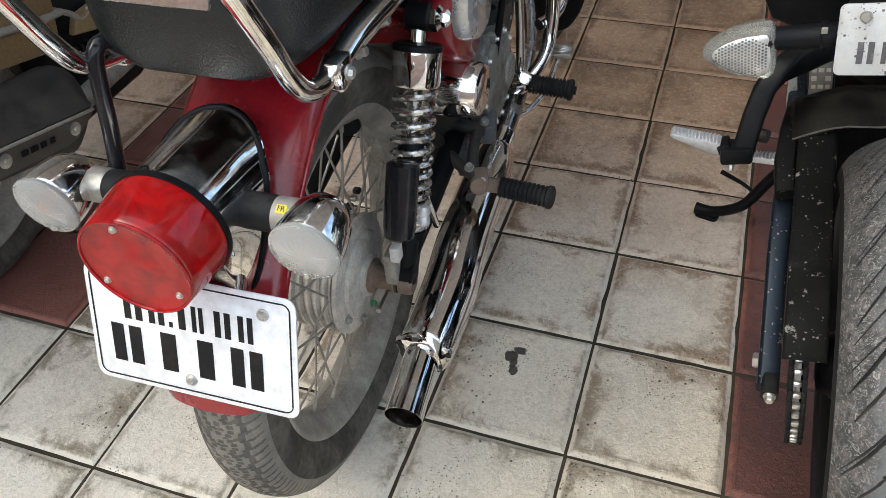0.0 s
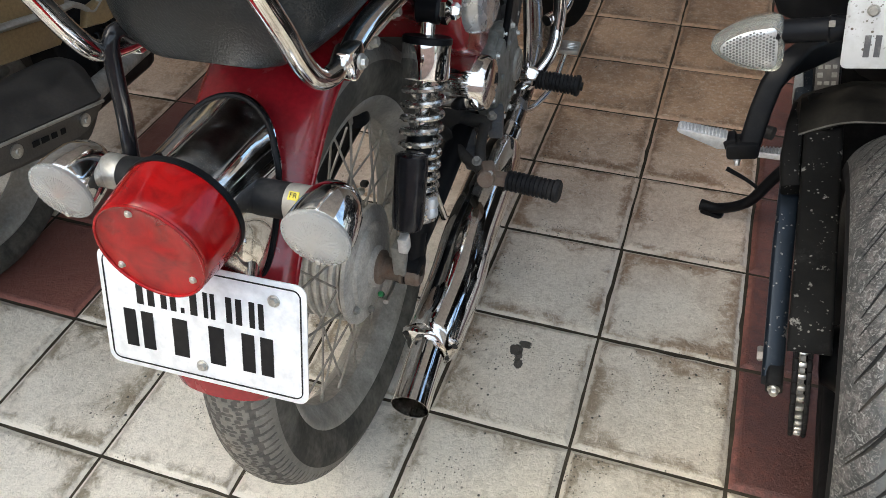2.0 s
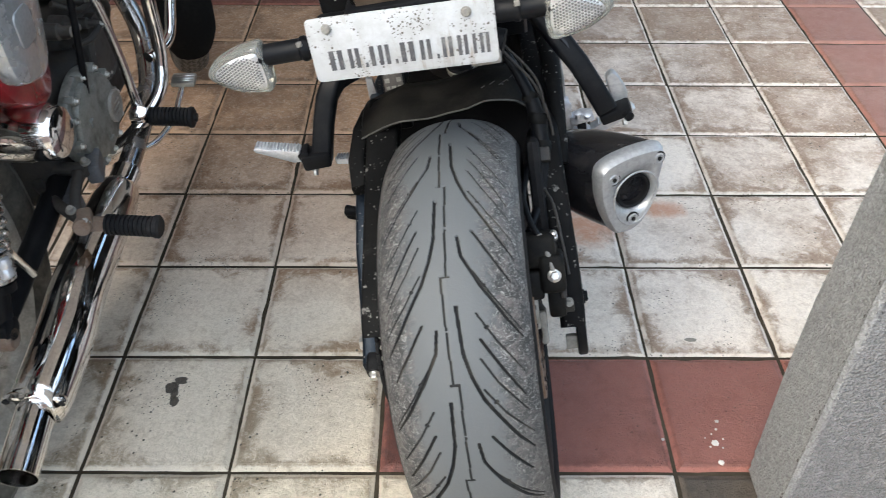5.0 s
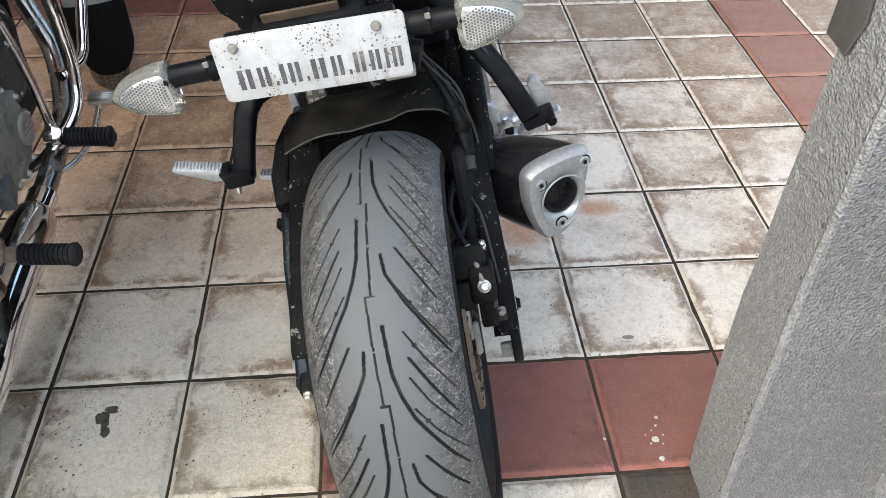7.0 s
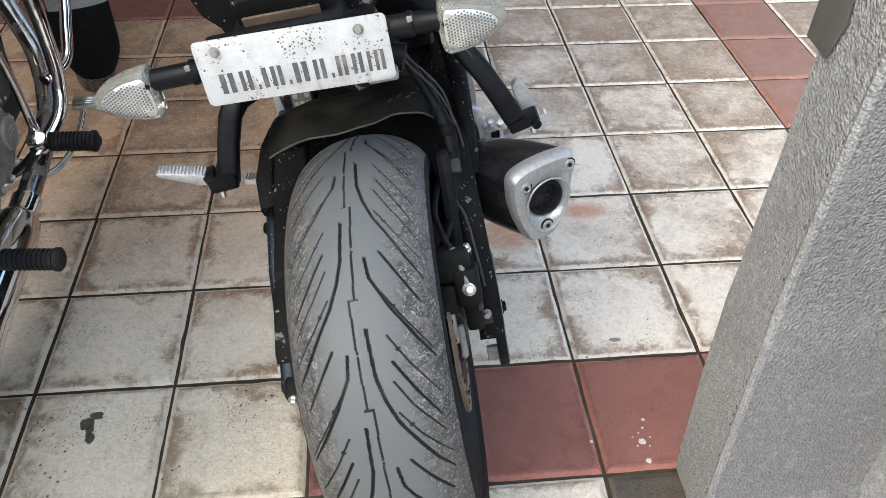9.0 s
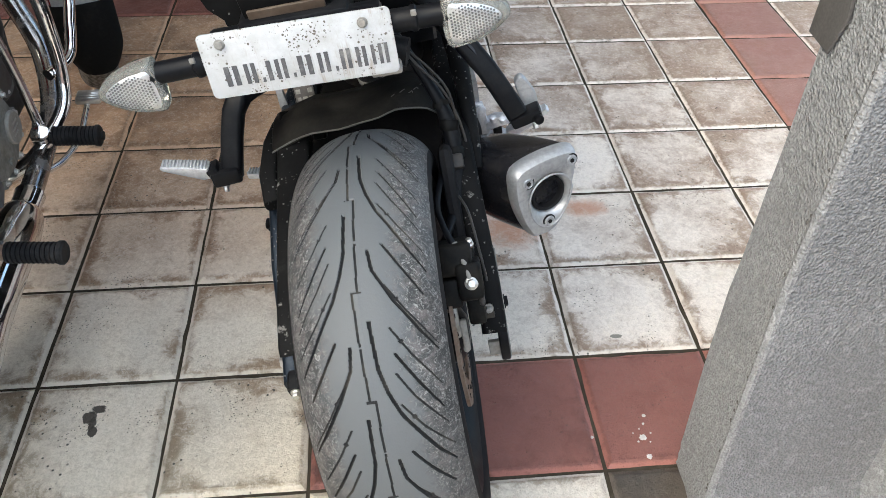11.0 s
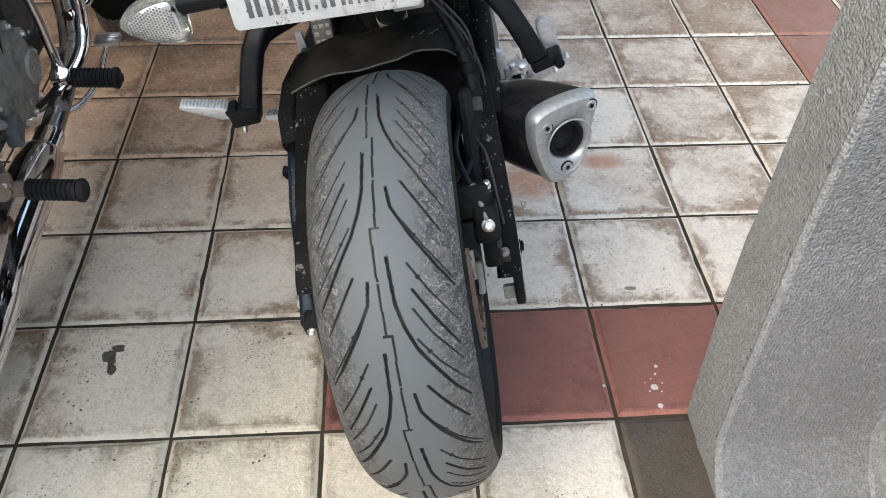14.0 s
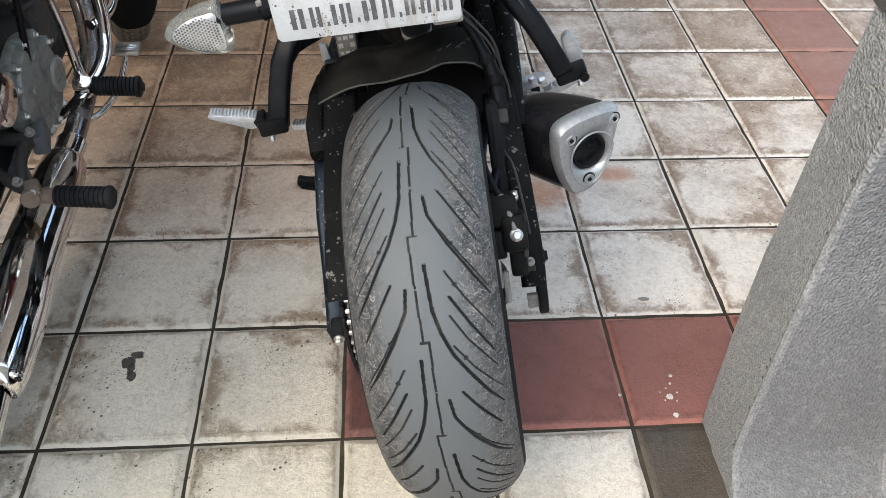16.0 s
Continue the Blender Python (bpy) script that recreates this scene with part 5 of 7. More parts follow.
def bullet_front():
    turn = Matrix.Translation((0.020, 1.38, RW)) @ Matrix.Rotation(radians(20), 4, "Z")
    bm = bmesh.new()
    loops = []
    for th in np.linspace(-70, 104, 50):
        a = radians(th)
        outer, inner = [], []
        for k in range(13):
            b = math.pi * k / 12
            x, r = 0.066 * math.cos(b), 0.345 + 0.028 * math.sin(b)
            outer.append(turn @ Vector((x, -r * math.sin(a), r * math.cos(a))))
            inner.append(turn @ Vector((x * 0.95, -(r - 0.003) * math.sin(a), (r - 0.003) * math.cos(a))))
        loops.append(outer + inner[::-1])
    rings(bm, loops)
    guard = part("front_mudguard", bm, RED, bullet, "maroon front mudguard with a silver band")
    bm = bmesh.new()
    loops = []
    for th in np.linspace(66, 84, 6):
        a = radians(th)
        outer, inner = [], []
        for k in range(9):
            b = math.pi * (0.12 + 0.76 * k / 8)
            x, r = 0.068 * math.cos(b), 0.347 + 0.028 * math.sin(b)
            outer.append(turn @ Vector((x, -r * math.sin(a), r * math.cos(a))))
            inner.append(turn @ Vector((x, -(r - 0.002) * math.sin(a), (r - 0.002) * math.cos(a))))
        loops.append(outer + inner[::-1])
    rings(bm, loops)
    part("silver_band", bm, SILVER, guard)
    bm = bmesh.new()
    loops = []
    for th in np.linspace(84, 114, 10):
        a = radians(th)
        outer, inner = [], []
        for k in range(9):
            b = math.pi * k / 8
            x, r = (0.068 - 0.024 * max(0.0, (th - 100) / 14) ** 2) * math.cos(b), 0.348 + 0.029 * math.sin(b)
            outer.append(turn @ Vector((x, -r * math.sin(a), r * math.cos(a))))
            inner.append(turn @ Vector((x, -(r - 0.006) * math.sin(a), (r - 0.006) * math.cos(a))))
        loops.append(outer + inner[::-1])
    rings(bm, loops)
    part("mud_flap", bm, FLAPRUBBER, guard, "black rubber mud flap")
    for x in (-0.095, 0.095):
        bm = bmesh.new()
        p = turn @ Vector((x, 0, 0))
        q = turn @ Vector((x, -0.22, 0.62))
        tube(bm, [p, p.lerp(q, 0.5), q], [0.024, 0.026, 0.02], 18, 3)
        part("fork_leg", bm, CHROME, bullet)


bullet_front()

# ---- sports machine: leans to its left on the side stand ----
RS = 0.305
sport = thing("motorcycle", pose(0.466, 0.05, 0, 0, 0, -1.5) @ Matrix.Rotation(radians(-10.5), 4, "Y"), "black mud-splashed sports motorcycle leaning on its side stand", "motorcycle", "parked motorcycles")


XZ = Matrix(((1, 0, 0, 0), (0, 0, 1, 0), (0, 1, 0, 0), (0, 0, 0, 1)))


def sport_tread(s, v):
    deg = RS * math.pi / 180
    lines = (
        ([(0, 0.0085), (10, 0.0115), (15, 0.018), (20, 0.0285), (30, 0.062), (35, 0.082)], 0.0016, 0.0045),
        ([(30, 0.0155), (34.5, 0.0185), (41, 0.037), (48, 0.0625), (53, 0.084)], 0.0015, 0.0045),
        ([(7.5, 0.032), (14, 0.053), (21, 0.078)], 0.0012, 0.004),
        ([(28.7, 0.032), (34, 0.050), (40.5, 0.074)], 0.0012, 0.004),
        ([(18, 0.030), (24, 0.052), (31, 0.084)], 0.0008, 0.0018),
        ([(2, 0.030), (8, 0.050), (16, 0.082)], 0.0008, 0.0018),
        ([(38, 0.030), (44, 0.052), (52, 0.086)], 0.0008, 0.0018),
        ([(11.5, 0.030), (17, 0.047), (25, 0.080)], 0.0008, 0.0018),
    )
    period = 45 * deg
    cut = np.zeros_like(s)
    for side, start in ((1, -8.0), (-1, 12.0)):
        ss = np.mod(s - start * deg, period)
        a = v * side
        taper = np.clip((0.092 - a) / 0.03, 0.3, 1.0)
        for pts, w, d in lines:
            for off in (-period, 0.0):
                line = [(x * deg + off, y) for x, y in pts]
                cut = np.where((a > 0) & (polyline_gap(ss, a, line) < w * taper), np.maximum(cut, d), cut)
        for x, y in ((21, 0.041), (5, 0.040), (41, 0.041)):
            cut = np.where((a > 0) & (np.hypot(ss - x * deg, a - y) < 0.0024), np.maximum(cut, 0.003), cut)
    step = 22.5 * deg
    z = np.mod(s - 8.2 * deg, 2 * step)
    mid = np.where(z < step, 0.0035 - 0.003 * z / step, -0.006 + 0.003 * (z - step) / step)
    dash = np.mod(z, step / 2) > 0.0022
    cut = np.where((np.abs(v - mid) < 0.0009) & dash, np.maximum(cut, 0.0018), cut)
    zz = np.mod(z, step)
    return np.where((zz < 0.0022) & (np.abs(v + 0.001) < 0.0055), np.maximum(cut, 0.0018), cut)


def sport_wheel():
    bm = bmesh.new()
    prof = [(0.215, -0.078), (0.226, -0.084), (0.230, -0.082), (0.222, -0.07), (0.205, -0.045), (0.200, 0.0), (0.205, 0.045), (0.222, 0.07), (0.230, 0.082), (0.226, 0.084), (0.215, 0.078), (0.192, 0.045), (0.186, 0.0), (0.192, -0.045)]
    rings(bm, [[Vector((h, r * math.cos(2 * math.pi * i / 80), r * math.sin(2 * math.pi * i / 80))) for i in range(80)] for r, h in prof], caps=False, closed=True)
    rim = part("rear_wheel", bm, BLACK, sport, "black cast wheel")
    rim.matrix_basis = Matrix.Translation((0, 0, RS))
    tyre("tyre", [(0, RS), (0.030, RS - 0.0035), (0.055, RS - 0.0125), (0.075, RS - 0.0265), (0.087, RS - 0.043), (0.0905, RS - 0.055), (0.088, RS - 0.068), (0.082, 0.229)], 2000, 300, sport_tread, (TREAD, TREAD, GROOVE, SIDEWALL), rim, "wide rear tyre with a worn grey tread and swept grooves", 0.068)
    for i in range(5):
        a = 2 * math.pi * (i + 0.3) / 5
        bm = bmesh.new()
        for da in (-0.16, 0.16):
            tube(bm, [Vector((0.0, 0.04 * math.cos(a), 0.04 * math.sin(a))), Vector((0.012, 0.11 * math.cos(a + da * 0.7), 0.11 * math.sin(a + da * 0.7))), Vector((0.008, 0.194 * math.cos(a + da), 0.194 * math.sin(a + da)))], [0.016, 0.011, 0.013], 10, 4)
        part("wheel_spoke", bm, GLOSSBLACK, rim)
    bm = bmesh.new()
    lathe(bm, [(0.02, -0.10), (0.035, -0.098), (0.05, -0.07), (0.048, 0.06), (0.045, 0.085), (0.02, 0.10)], AXIS_X, 36)
    part("hub", bm, BLACK, rim)
    bm = bmesh.new()
    prof = [(0.072, 0.083), (0.110, 0.083), (0.110, 0.088), (0.072, 0.088)]
    rings(bm, [[Vector((h, r * (1 + (0.02 * math.cos(9 * 2 * math.pi * i / 90) if r > 0.1 else 0)) * math.cos(2 * math.pi * i / 90), r * (1 + (0.02 * math.cos(9 * 2 * math.pi * i / 90) if r > 0.1 else 0)) * math.sin(2 * math.pi * i / 90))) for i in range(90)] for r, h in prof], caps=False, closed=True)
    disc = part("brake_disc", bm, RUST, rim, "thin brownish brake disc")
    for i in range(24):
        a = 2 * math.pi * i / 24
        bm = bmesh.new()
        r = 0.083 + 0.006 * (i % 3)
        lathe(bm, [(0.0035, 0), (0.0035, 0.0012)], along((0.0880, r * math.cos(a), r * math.sin(a)), (1, 0, 0)), 10)
        part("disc_hole", bm, INK, disc)
    bm = bmesh.new()
    lathe(bm, [(0.03, -0.124), (0.098, -0.124), (0.098, -0.118), (0.03, -0.118)], AXIS_X, 46)
    part("sprocket", bm, DULLALLOY, rim)


sport_wheel()


def sport_chain():
    def at(i):
        if i < 22:
            a = math.pi * 0.5 + math.pi * i / 22
            return Vector((-0.121, 0.104 * math.cos(a), RS + 0.104 * math.sin(a))), Vector((0, -math.sin(a), math.cos(a)))
        up = 1 if i % 2 else -1
        k = (i - 22) // 2 + 1
        return Vector((-0.121, 0.0149 * k, RS + up * (0.104 - 0.0016 * k))), Vector((0, 1, 0))
    bm = bmesh.new()
    for x in (-0.0080, 0.0080):
        block(bm, pose(x, 0, 0), (0.0060, 0.013, 0.0155), 0.002, 2)
    link = part("chain_link", bm, SIDEWALL, sport)
    bm = bmesh.new()
    block(bm, pose(0, 0, 0), (0.0100, 0.010, 0.0068), 0.002, 2)
    roller = part("chain_roller", bm, ZINC, sport)
    for i in range(78):
        p, d = at(i)
        for first in (link, roller):
            ob = first if i == 0 else new(first.name.split(".")[0], first.data)
            ob.parent = sport
            ob.matrix_basis = along(p, d, (0, 0, 1) if abs(d.z) < 0.9 else (0, 1, 0))


sport_chain()


def box_arm(bm, pts, w, h):
    """A box-section arm with rounded edges; each point: x, y, z, scale."""
    loops = []
    ps = [Vector(p[:3]) for p in pts]
    for i, p in enumerate(ps):
        d = (ps[min(i + 1, len(ps) - 1)] - ps[max(i - 1, 0)]).normalized()
        side = Vector((1, 0, 0))
        side = (side - d * side.dot(d)).normalized()
        top = side.cross(d)
        k = pts[i][3]
        loops.append([p + side * x + top * y for x, y in outline(w, h * k, min(w, h * k) * 0.22, 3)])
    rings(bm, loops)
    return bm


def sport_swingarm():
    bm = bmesh.new()
    box_arm(bm, [(-0.156, -0.050, 0.300, 0.55), (-0.156, -0.020, 0.306, 0.9), (-0.156, 0.03, 0.335, 1.1), (-0.156, 0.10, 0.388, 1.2), (-0.154, 0.18, 0.428, 1.3), (-0.150, 0.27, 0.450, 1.4), (-0.145, 0.42, 0.45, 1.5), (-0.13, 0.58, 0.44, 1.5)], 0.028, 0.046)
    arm = part("swingarm", bm, MUDBLUE, sport, "dark blue-grey box swingarm with mud spots")
    bm = bmesh.new()
    box_arm(bm, [(-0.153, -0.062, 0.300, 0.8), (-0.153, -0.045, 0.303, 1.0), (-0.153, -0.03, 0.306, 1.0)], 0.022, 0.03)
    part("chain_adjuster", bm, BLACK, arm)
    bolt(arm, (-0.166, -0.008, 0.306), (-1, 0, 0), 0.011, 0.012, ZINC, "axle_nut")
    bolt(arm, (-0.153, -0.062, 0.300), (0, -1, -0.1), 0.006, 0.01)
    # chain guard between arm and tyre
    bm = bmesh.new()
    box_arm(bm, [(-0.116, -0.088, 0.405, 0.5), (-0.116, -0.080, 0.412, 0.9), (-0.116, -0.03, 0.432, 1.0), (-0.116, 0.05, 0.455, 1.0), (-0.116, 0.13, 0.478, 1.1), (-0.116, 0.22, 0.502, 1.2), (-0.115, 0.30, 0.52, 1.2)], 0.050, 0.024)
    part("chain_guard", bm, MUDBLACK, sport, "black chain guard splashed with mud")
    bm = bmesh.new()
    box_arm(bm, [(0.136, -0.012, 0.300, 0.7), (0.137, 0.005, 0.315, 1.0), (0.137, 0.04, 0.345, 1.15), (0.134, 0.11, 0.400, 1.25), (0.130, 0.20, 0.462, 1.35), (0.126, 0.32, 0.49, 1.4), (0.12, 0.58, 0.46, 1.5)], 0.036, 0.050)
    arm = part("swingarm", bm, MUDBLACK, sport, "dark box swingarm on the brake side")
    side = Matrix(((0, 0, 1, 0), (1, 0, 0, 0), (0, 1, 0, 0), (0, 0, 0, 1)))
    bm = bmesh.new()
    ring = [(-0.030, 0.262), (-0.015, 0.245), (0.010, 0.246), (0.040, 0.270), (0.075, 0.325), (0.090, 0.372), (0.075, 0.384), (0.02, 0.352), (-0.012, 0.322), (-0.030, 0.292)]
    slab(bm, [(q.x, q.y) for q in smooth_path([(y, z, 0) for y, z in ring], 4, closed=True)], Matrix.Translation((0.140, 0.0, 0.0)) @ side, 0.014, 0.003)
    blade = part("axle_carrier", bm, BLACK, arm, "curved black axle carrier")
    bm = bmesh.new()
    tube(bm, [(0.154, y, z) for y, z in ((0.085, 0.374), (0.072, 0.322), (0.038, 0.269), (0.010, 0.247), (-0.012, 0.2445))], 0.0016, 6, 4)
    part("bright_edge", bm, DULLALLOY, blade)
    bm = bmesh.new()
    block(bm, pose(0.134, -0.016, 0.275, -20), (0.020, 0.010, 0.022), 0.002)
    part("chain_adjuster", bm, DULLALLOY, arm)
    bolt(arm, (0.134, -0.010, 0.352), (0, -0.9, 0.45), 0.0048, 0.012, DULLALLOY)
    bm = bmesh.new()
    slab(bm, [(0.126, 0.350), (0.140, 0.350), (0.142, 0.312), (0.134, 0.306), (0.127, 0.312)], Matrix.Translation((0, -0.012, 0)) @ XZ, 0.012, 0.002)
    part("stay_plate", bm, DARKSTEEL, arm)
    bolt(arm, (0.156, 0.03, 0.318), (1, 0, 0), 0.008, 0.006, BLACK, "axle_nut")


sport_swingarm()


def sport_hugger():
    """Folded plastic guard over the front of the tyre: a flat dusty deck with a torn lip and two cheeks."""
    deck = [(-0.163, 0.470), (-0.160, 0.494), (-0.148, 0.512), (-0.112, 0.526), (-0.080, 0.535), (-0.040, 0.533), (-0.008, 0.535), (0.020, 0.541), (0.046, 0.548), (0.070, 0.547), (0.092, 0.541), (0.108, 0.526), (0.116, 0.508), (0.116, 0.470), (0.113, 0.430)]
    rnd = random.Random(8)
    ragged = [rnd.uniform(-0.003, 0.003) for _ in deck]
    bm = bmesh.new()
    loops = []
    for dy, dz in ((0.0, 0.0), (0.004, 0.0022), (0.03, 0.010), (0.065, 0.014), (0.10, 0.004), (0.14, -0.03), (0.17, -0.08), (0.19, -0.15)):
        outer, inner = [], []
        for (x, z), e in zip(deck, ragged):
            y = 0.222 + dy + (e if dy < 0.001 else 0.0) + 0.10 * max(0.0, abs(x + 0.02) - 0.10)
            low = dz if z > 0.50 else dz * 0.4
            outer.append(Vector((x, y, z + low)))
            inner.append(Vector((x * 0.985, y + 0.0008, z + low - 0.0024)))
        loops.append(outer + inner[::-1])
    rings(bm, loops)
    hug = part("rear_hugger", bm, DUSTBLACK, sport, "dusty black folded plastic tyre hugger with a torn lip")
    # pale tube stands in for light caught along the lip
    bm = bmesh.new()
    tube(bm, [(x, 0.2215 + e + 0.10 * max(0.0, abs(x + 0.02) - 0.10), z + 0.0006) for (x, z), e in zip(deck[2:12], ragged[2:12])], 0.0014, 6, 2)
    part("lip", bm, GLINTSCUFF, hug, "pale lip with the caught light in its colour")
    bm = bmesh.new()
    box_arm(bm, [(-0.152, 0.150, 0.470, 0.6), (-0.156, 0.19, 0.485, 1.0), (-0.152, 0.25, 0.496, 1.1), (-0.147, 0.31, 0.49, 1.0)], 0.026, 0.040)
    part("hugger_wing", bm, MUDBLACK, hug)
    # scribbled scratches on the deck
    for k in range(7):
        bm = bmesh.new()
        x = 0.045 + 0.010 * k + rnd.uniform(-0.004, 0.004)
        y = 0.255 + rnd.uniform(-0.012, 0.014)
        z = 0.5585 if x < 0.08 else 0.556
        tube(bm, [(x, y, z), (x + 0.005, y + 0.003, z + 0.001), (x + rnd.uniform(-0.004, 0.012), y + rnd.uniform(-0.006, 0.008), z)], 0.0007, 5, 3)
        part("scratch", bm, GLINTSCUFF, hug)


sport_hugger()


def sport_brake():
    """Two-part caliper hung over the disc, with its hose, pads and the loom that runs down the arm."""
    bm = bmesh.new()
    block(bm, pose(0.101, 0.012, 0.438, -34), (0.046, 0.070, 0.044), 0.008, 3)
    block(bm, pose(0.116, -0.012, 0.418, -34), (0.034, 0.060, 0.052), 0.007, 3)
    block(bm, pose(0.090, -0.026, 0.410, -34), (0.026, 0.030, 0.040), 0.005, 3)
    block(bm, pose(0.112, 0.040, 0.385, -34), (0.030, 0.140, 0.060), 0.010, 3)
    block(bm, pose(0.118, -0.020, 0.375, -30), (0.024, 0.036, 0.050), 0.005, 2)
    cal = part("brake_caliper", bm, DUSTBLACK, sport, "dusty black rear brake caliper")
    for x, y, z, w, d, h in ((0.094, -0.014, 0.450, 0.022, 0.008, 0.012), (0.112, 0.002, 0.452, 0.020, 0.010, 0.010), (0.128, -0.030, 0.400, 0.008, 0.014, 0.026)):
        bm = bmesh.new()
        block(bm, pose(x, y, z, -34), (w, d, h), 0.003, 2)
        part("cast_rib", bm, DARKSTEEL, cal)
    bm = bmesh.new()
    block(bm, pose(0.088, -0.046, 0.378, -28), (0.010, 0.012, 0.050), 0.003)
    block(bm, pose(0.097, -0.052, 0.352, -28), (0.009, 0.012, 0.046), 0.003)
    block(bm, pose(0.092, -0.048, 0.360, -28), (0.018, 0.010, 0.012), 0.003)
    lathe(bm, [(0.0045, 0), (0.0045, 0.007)], along((0.096, -0.058, 0.334), (0, -1, 0.3)), 12)
    part("pad_carrier", bm, DULLALLOY, cal, "dull alloy pad carrier")
    way = (0.10, -0.78, 0.62)
    bm = bmesh.new()
    lathe(bm, [(0.0092, 0), (0.0092, 0.004), (0.0078, 0.005)], along((0.118, -0.035, 0.431), way), 20)
    lathe(bm, [(0.0062, 0.004), (0.0062, 0.010), (0.0050, 0.011)], along((0.118, -0.035, 0.431), way), 6)
    part("banjo_bolt", bm, ZINC, cal, "bright banjo bolt")
    bm = bmesh.new()
    tube(bm, [(0.117, -0.033, 0.437), (0.114, -0.020, 0.450), (0.108, -0.006, 0.459), (0.103, 0.004, 0.466)], [0.0040, 0.0042, 0.0060, 0.0060], 14, 5)
    fitting = part("hose_fitting", bm, DULLALLOY, cal)
    for p, r in (((0.108, -0.006, 0.459), 0.0070), ((0.1035, 0.003, 0.4655), 0.0068)):
        bm = bmesh.new()
        lathe(bm, [(r * 0.9, -0.003), (r, -0.002), (r, 0.002), (r * 0.9, 0.003)], along(p, (-0.5, 0.7, 0.5)), 16)
        part("crimp", bm, DULLALLOY, fitting)
    bm = bmesh.new()
    tube(bm, [(0.103, 0.004, 0.466), (0.093, 0.030, 0.478), (0.088, 0.070, 0.484), (0.098, 0.130, 0.486), (0.112, 0.19, 0.500), (0.110, 0.25, 0.535), (0.10, 0.30, 0.56)], 0.0045, 10, 6)
    part("brake_hose", bm, BLACK, cal)
    bm = bmesh.new()
    lathe(bm, [(0.0055, 0), (0.0055, 0.005), (0.0035, 0.006), (0.0045, 0.009), (0.0045, 0.014), (0.002, 0.015)], along((0.123, 0.022, 0.446), (0, -0.35, 1)), 12)
    part("bleed_nipple", bm, ZINC, cal)
    bolt(cal, (0.080, -0.036, 0.396), (0, -1, 0.2), 0.006, 0.010, RUST)
    bm = bmesh.new()
    tube(bm, [(0.062, -0.030, 0.398), (0.078, -0.034, 0.397), (0.086, -0.035, 0.396)], 0.0035, 10, 2)
    part("slide_pin", bm, DULLALLOY, cal)
    # taped loom down the arm, a box on it and loose wires
    bm = bmesh.new()
    tube(bm, [(0.060, 0.275, 0.655), (0.082, 0.252, 0.612), (0.103, 0.232, 0.570), (0.116, 0.215, 0.535), (0.121, 0.195, 0.500), (0.120, 0.165, 0.470), (0.112, 0.12, 0.445), (0.098, 0.07, 0.44), (0.09, 0.04, 0.445)], [0.006, 0.007, 0.008, 0.011, 0.013, 0.012, 0.008, 0.006, 0.005], 12, 6)
    loom = part("cable_loom", bm, BLACK, sport, "taped black cable loom")
    for p, d, r in (((0.1195, 0.206, 0.518), (0.2, 0.5, 0.85), 0.0142), ((0.1215, 0.180, 0.484), (0, 0.7, 0.7), 0.0150), ((0.113, 0.222, 0.545), (0.3, 0.5, 0.8), 0.0120)):
        bm = bmesh.new()
        lathe(bm, [(r * 0.92, -0.008), (r, -0.006), (r, 0.006), (r * 0.92, 0.008)], along(p, d), 16)
        part("tape_band", bm, DUSTBLACK, loom)
    bm = bmesh.new()
    block(bm, pose(0.121, 0.162, 0.482, 40), (0.022, 0.022, 0.020), 0.004)
    part("connector", bm, DARKSTEEL, loom, "grey cable connector")
    for pts in (((0.05, 0.27, 0.66), (0.088, 0.235, 0.610), (0.118, 0.215, 0.575), (0.134, 0.205, 0.530), (0.140, 0.19, 0.49), (0.138, 0.15, 0.462)), ((0.070, 0.26, 0.63), (0.108, 0.226, 0.60), (0.128, 0.212, 0.565), (0.132, 0.20, 0.50)), ((0.118, 0.10, 0.470), (0.128, 0.07, 0.462), (0.134, 0.03, 0.43), (0.138, 0.0, 0.395))):
        bm = bmesh.new()
        tube(bm, pts, 0.0019, 8, 6)
        part("thin_wire", bm, DARKSTEEL, sport)
    bm = bmesh.new()
    tube(bm, [(0.150, 0.18, 0.45), (0.150, 0.24, 0.50), (0.148, 0.30, 0.55), (0.142, 0.36, 0.60)], [0.008, 0.012, 0.015, 0.016], 12, 6)
    part("frame_edge", bm, MUDBLACK, sport)
    # added black block that stands in for the dark space between wheel and arm
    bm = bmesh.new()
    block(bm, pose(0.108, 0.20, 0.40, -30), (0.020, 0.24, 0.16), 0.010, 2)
    part("gap_filler", bm, SIDEWALL, sport, "dull black filler block in the dark gap beside the wheel")


sport_brake()


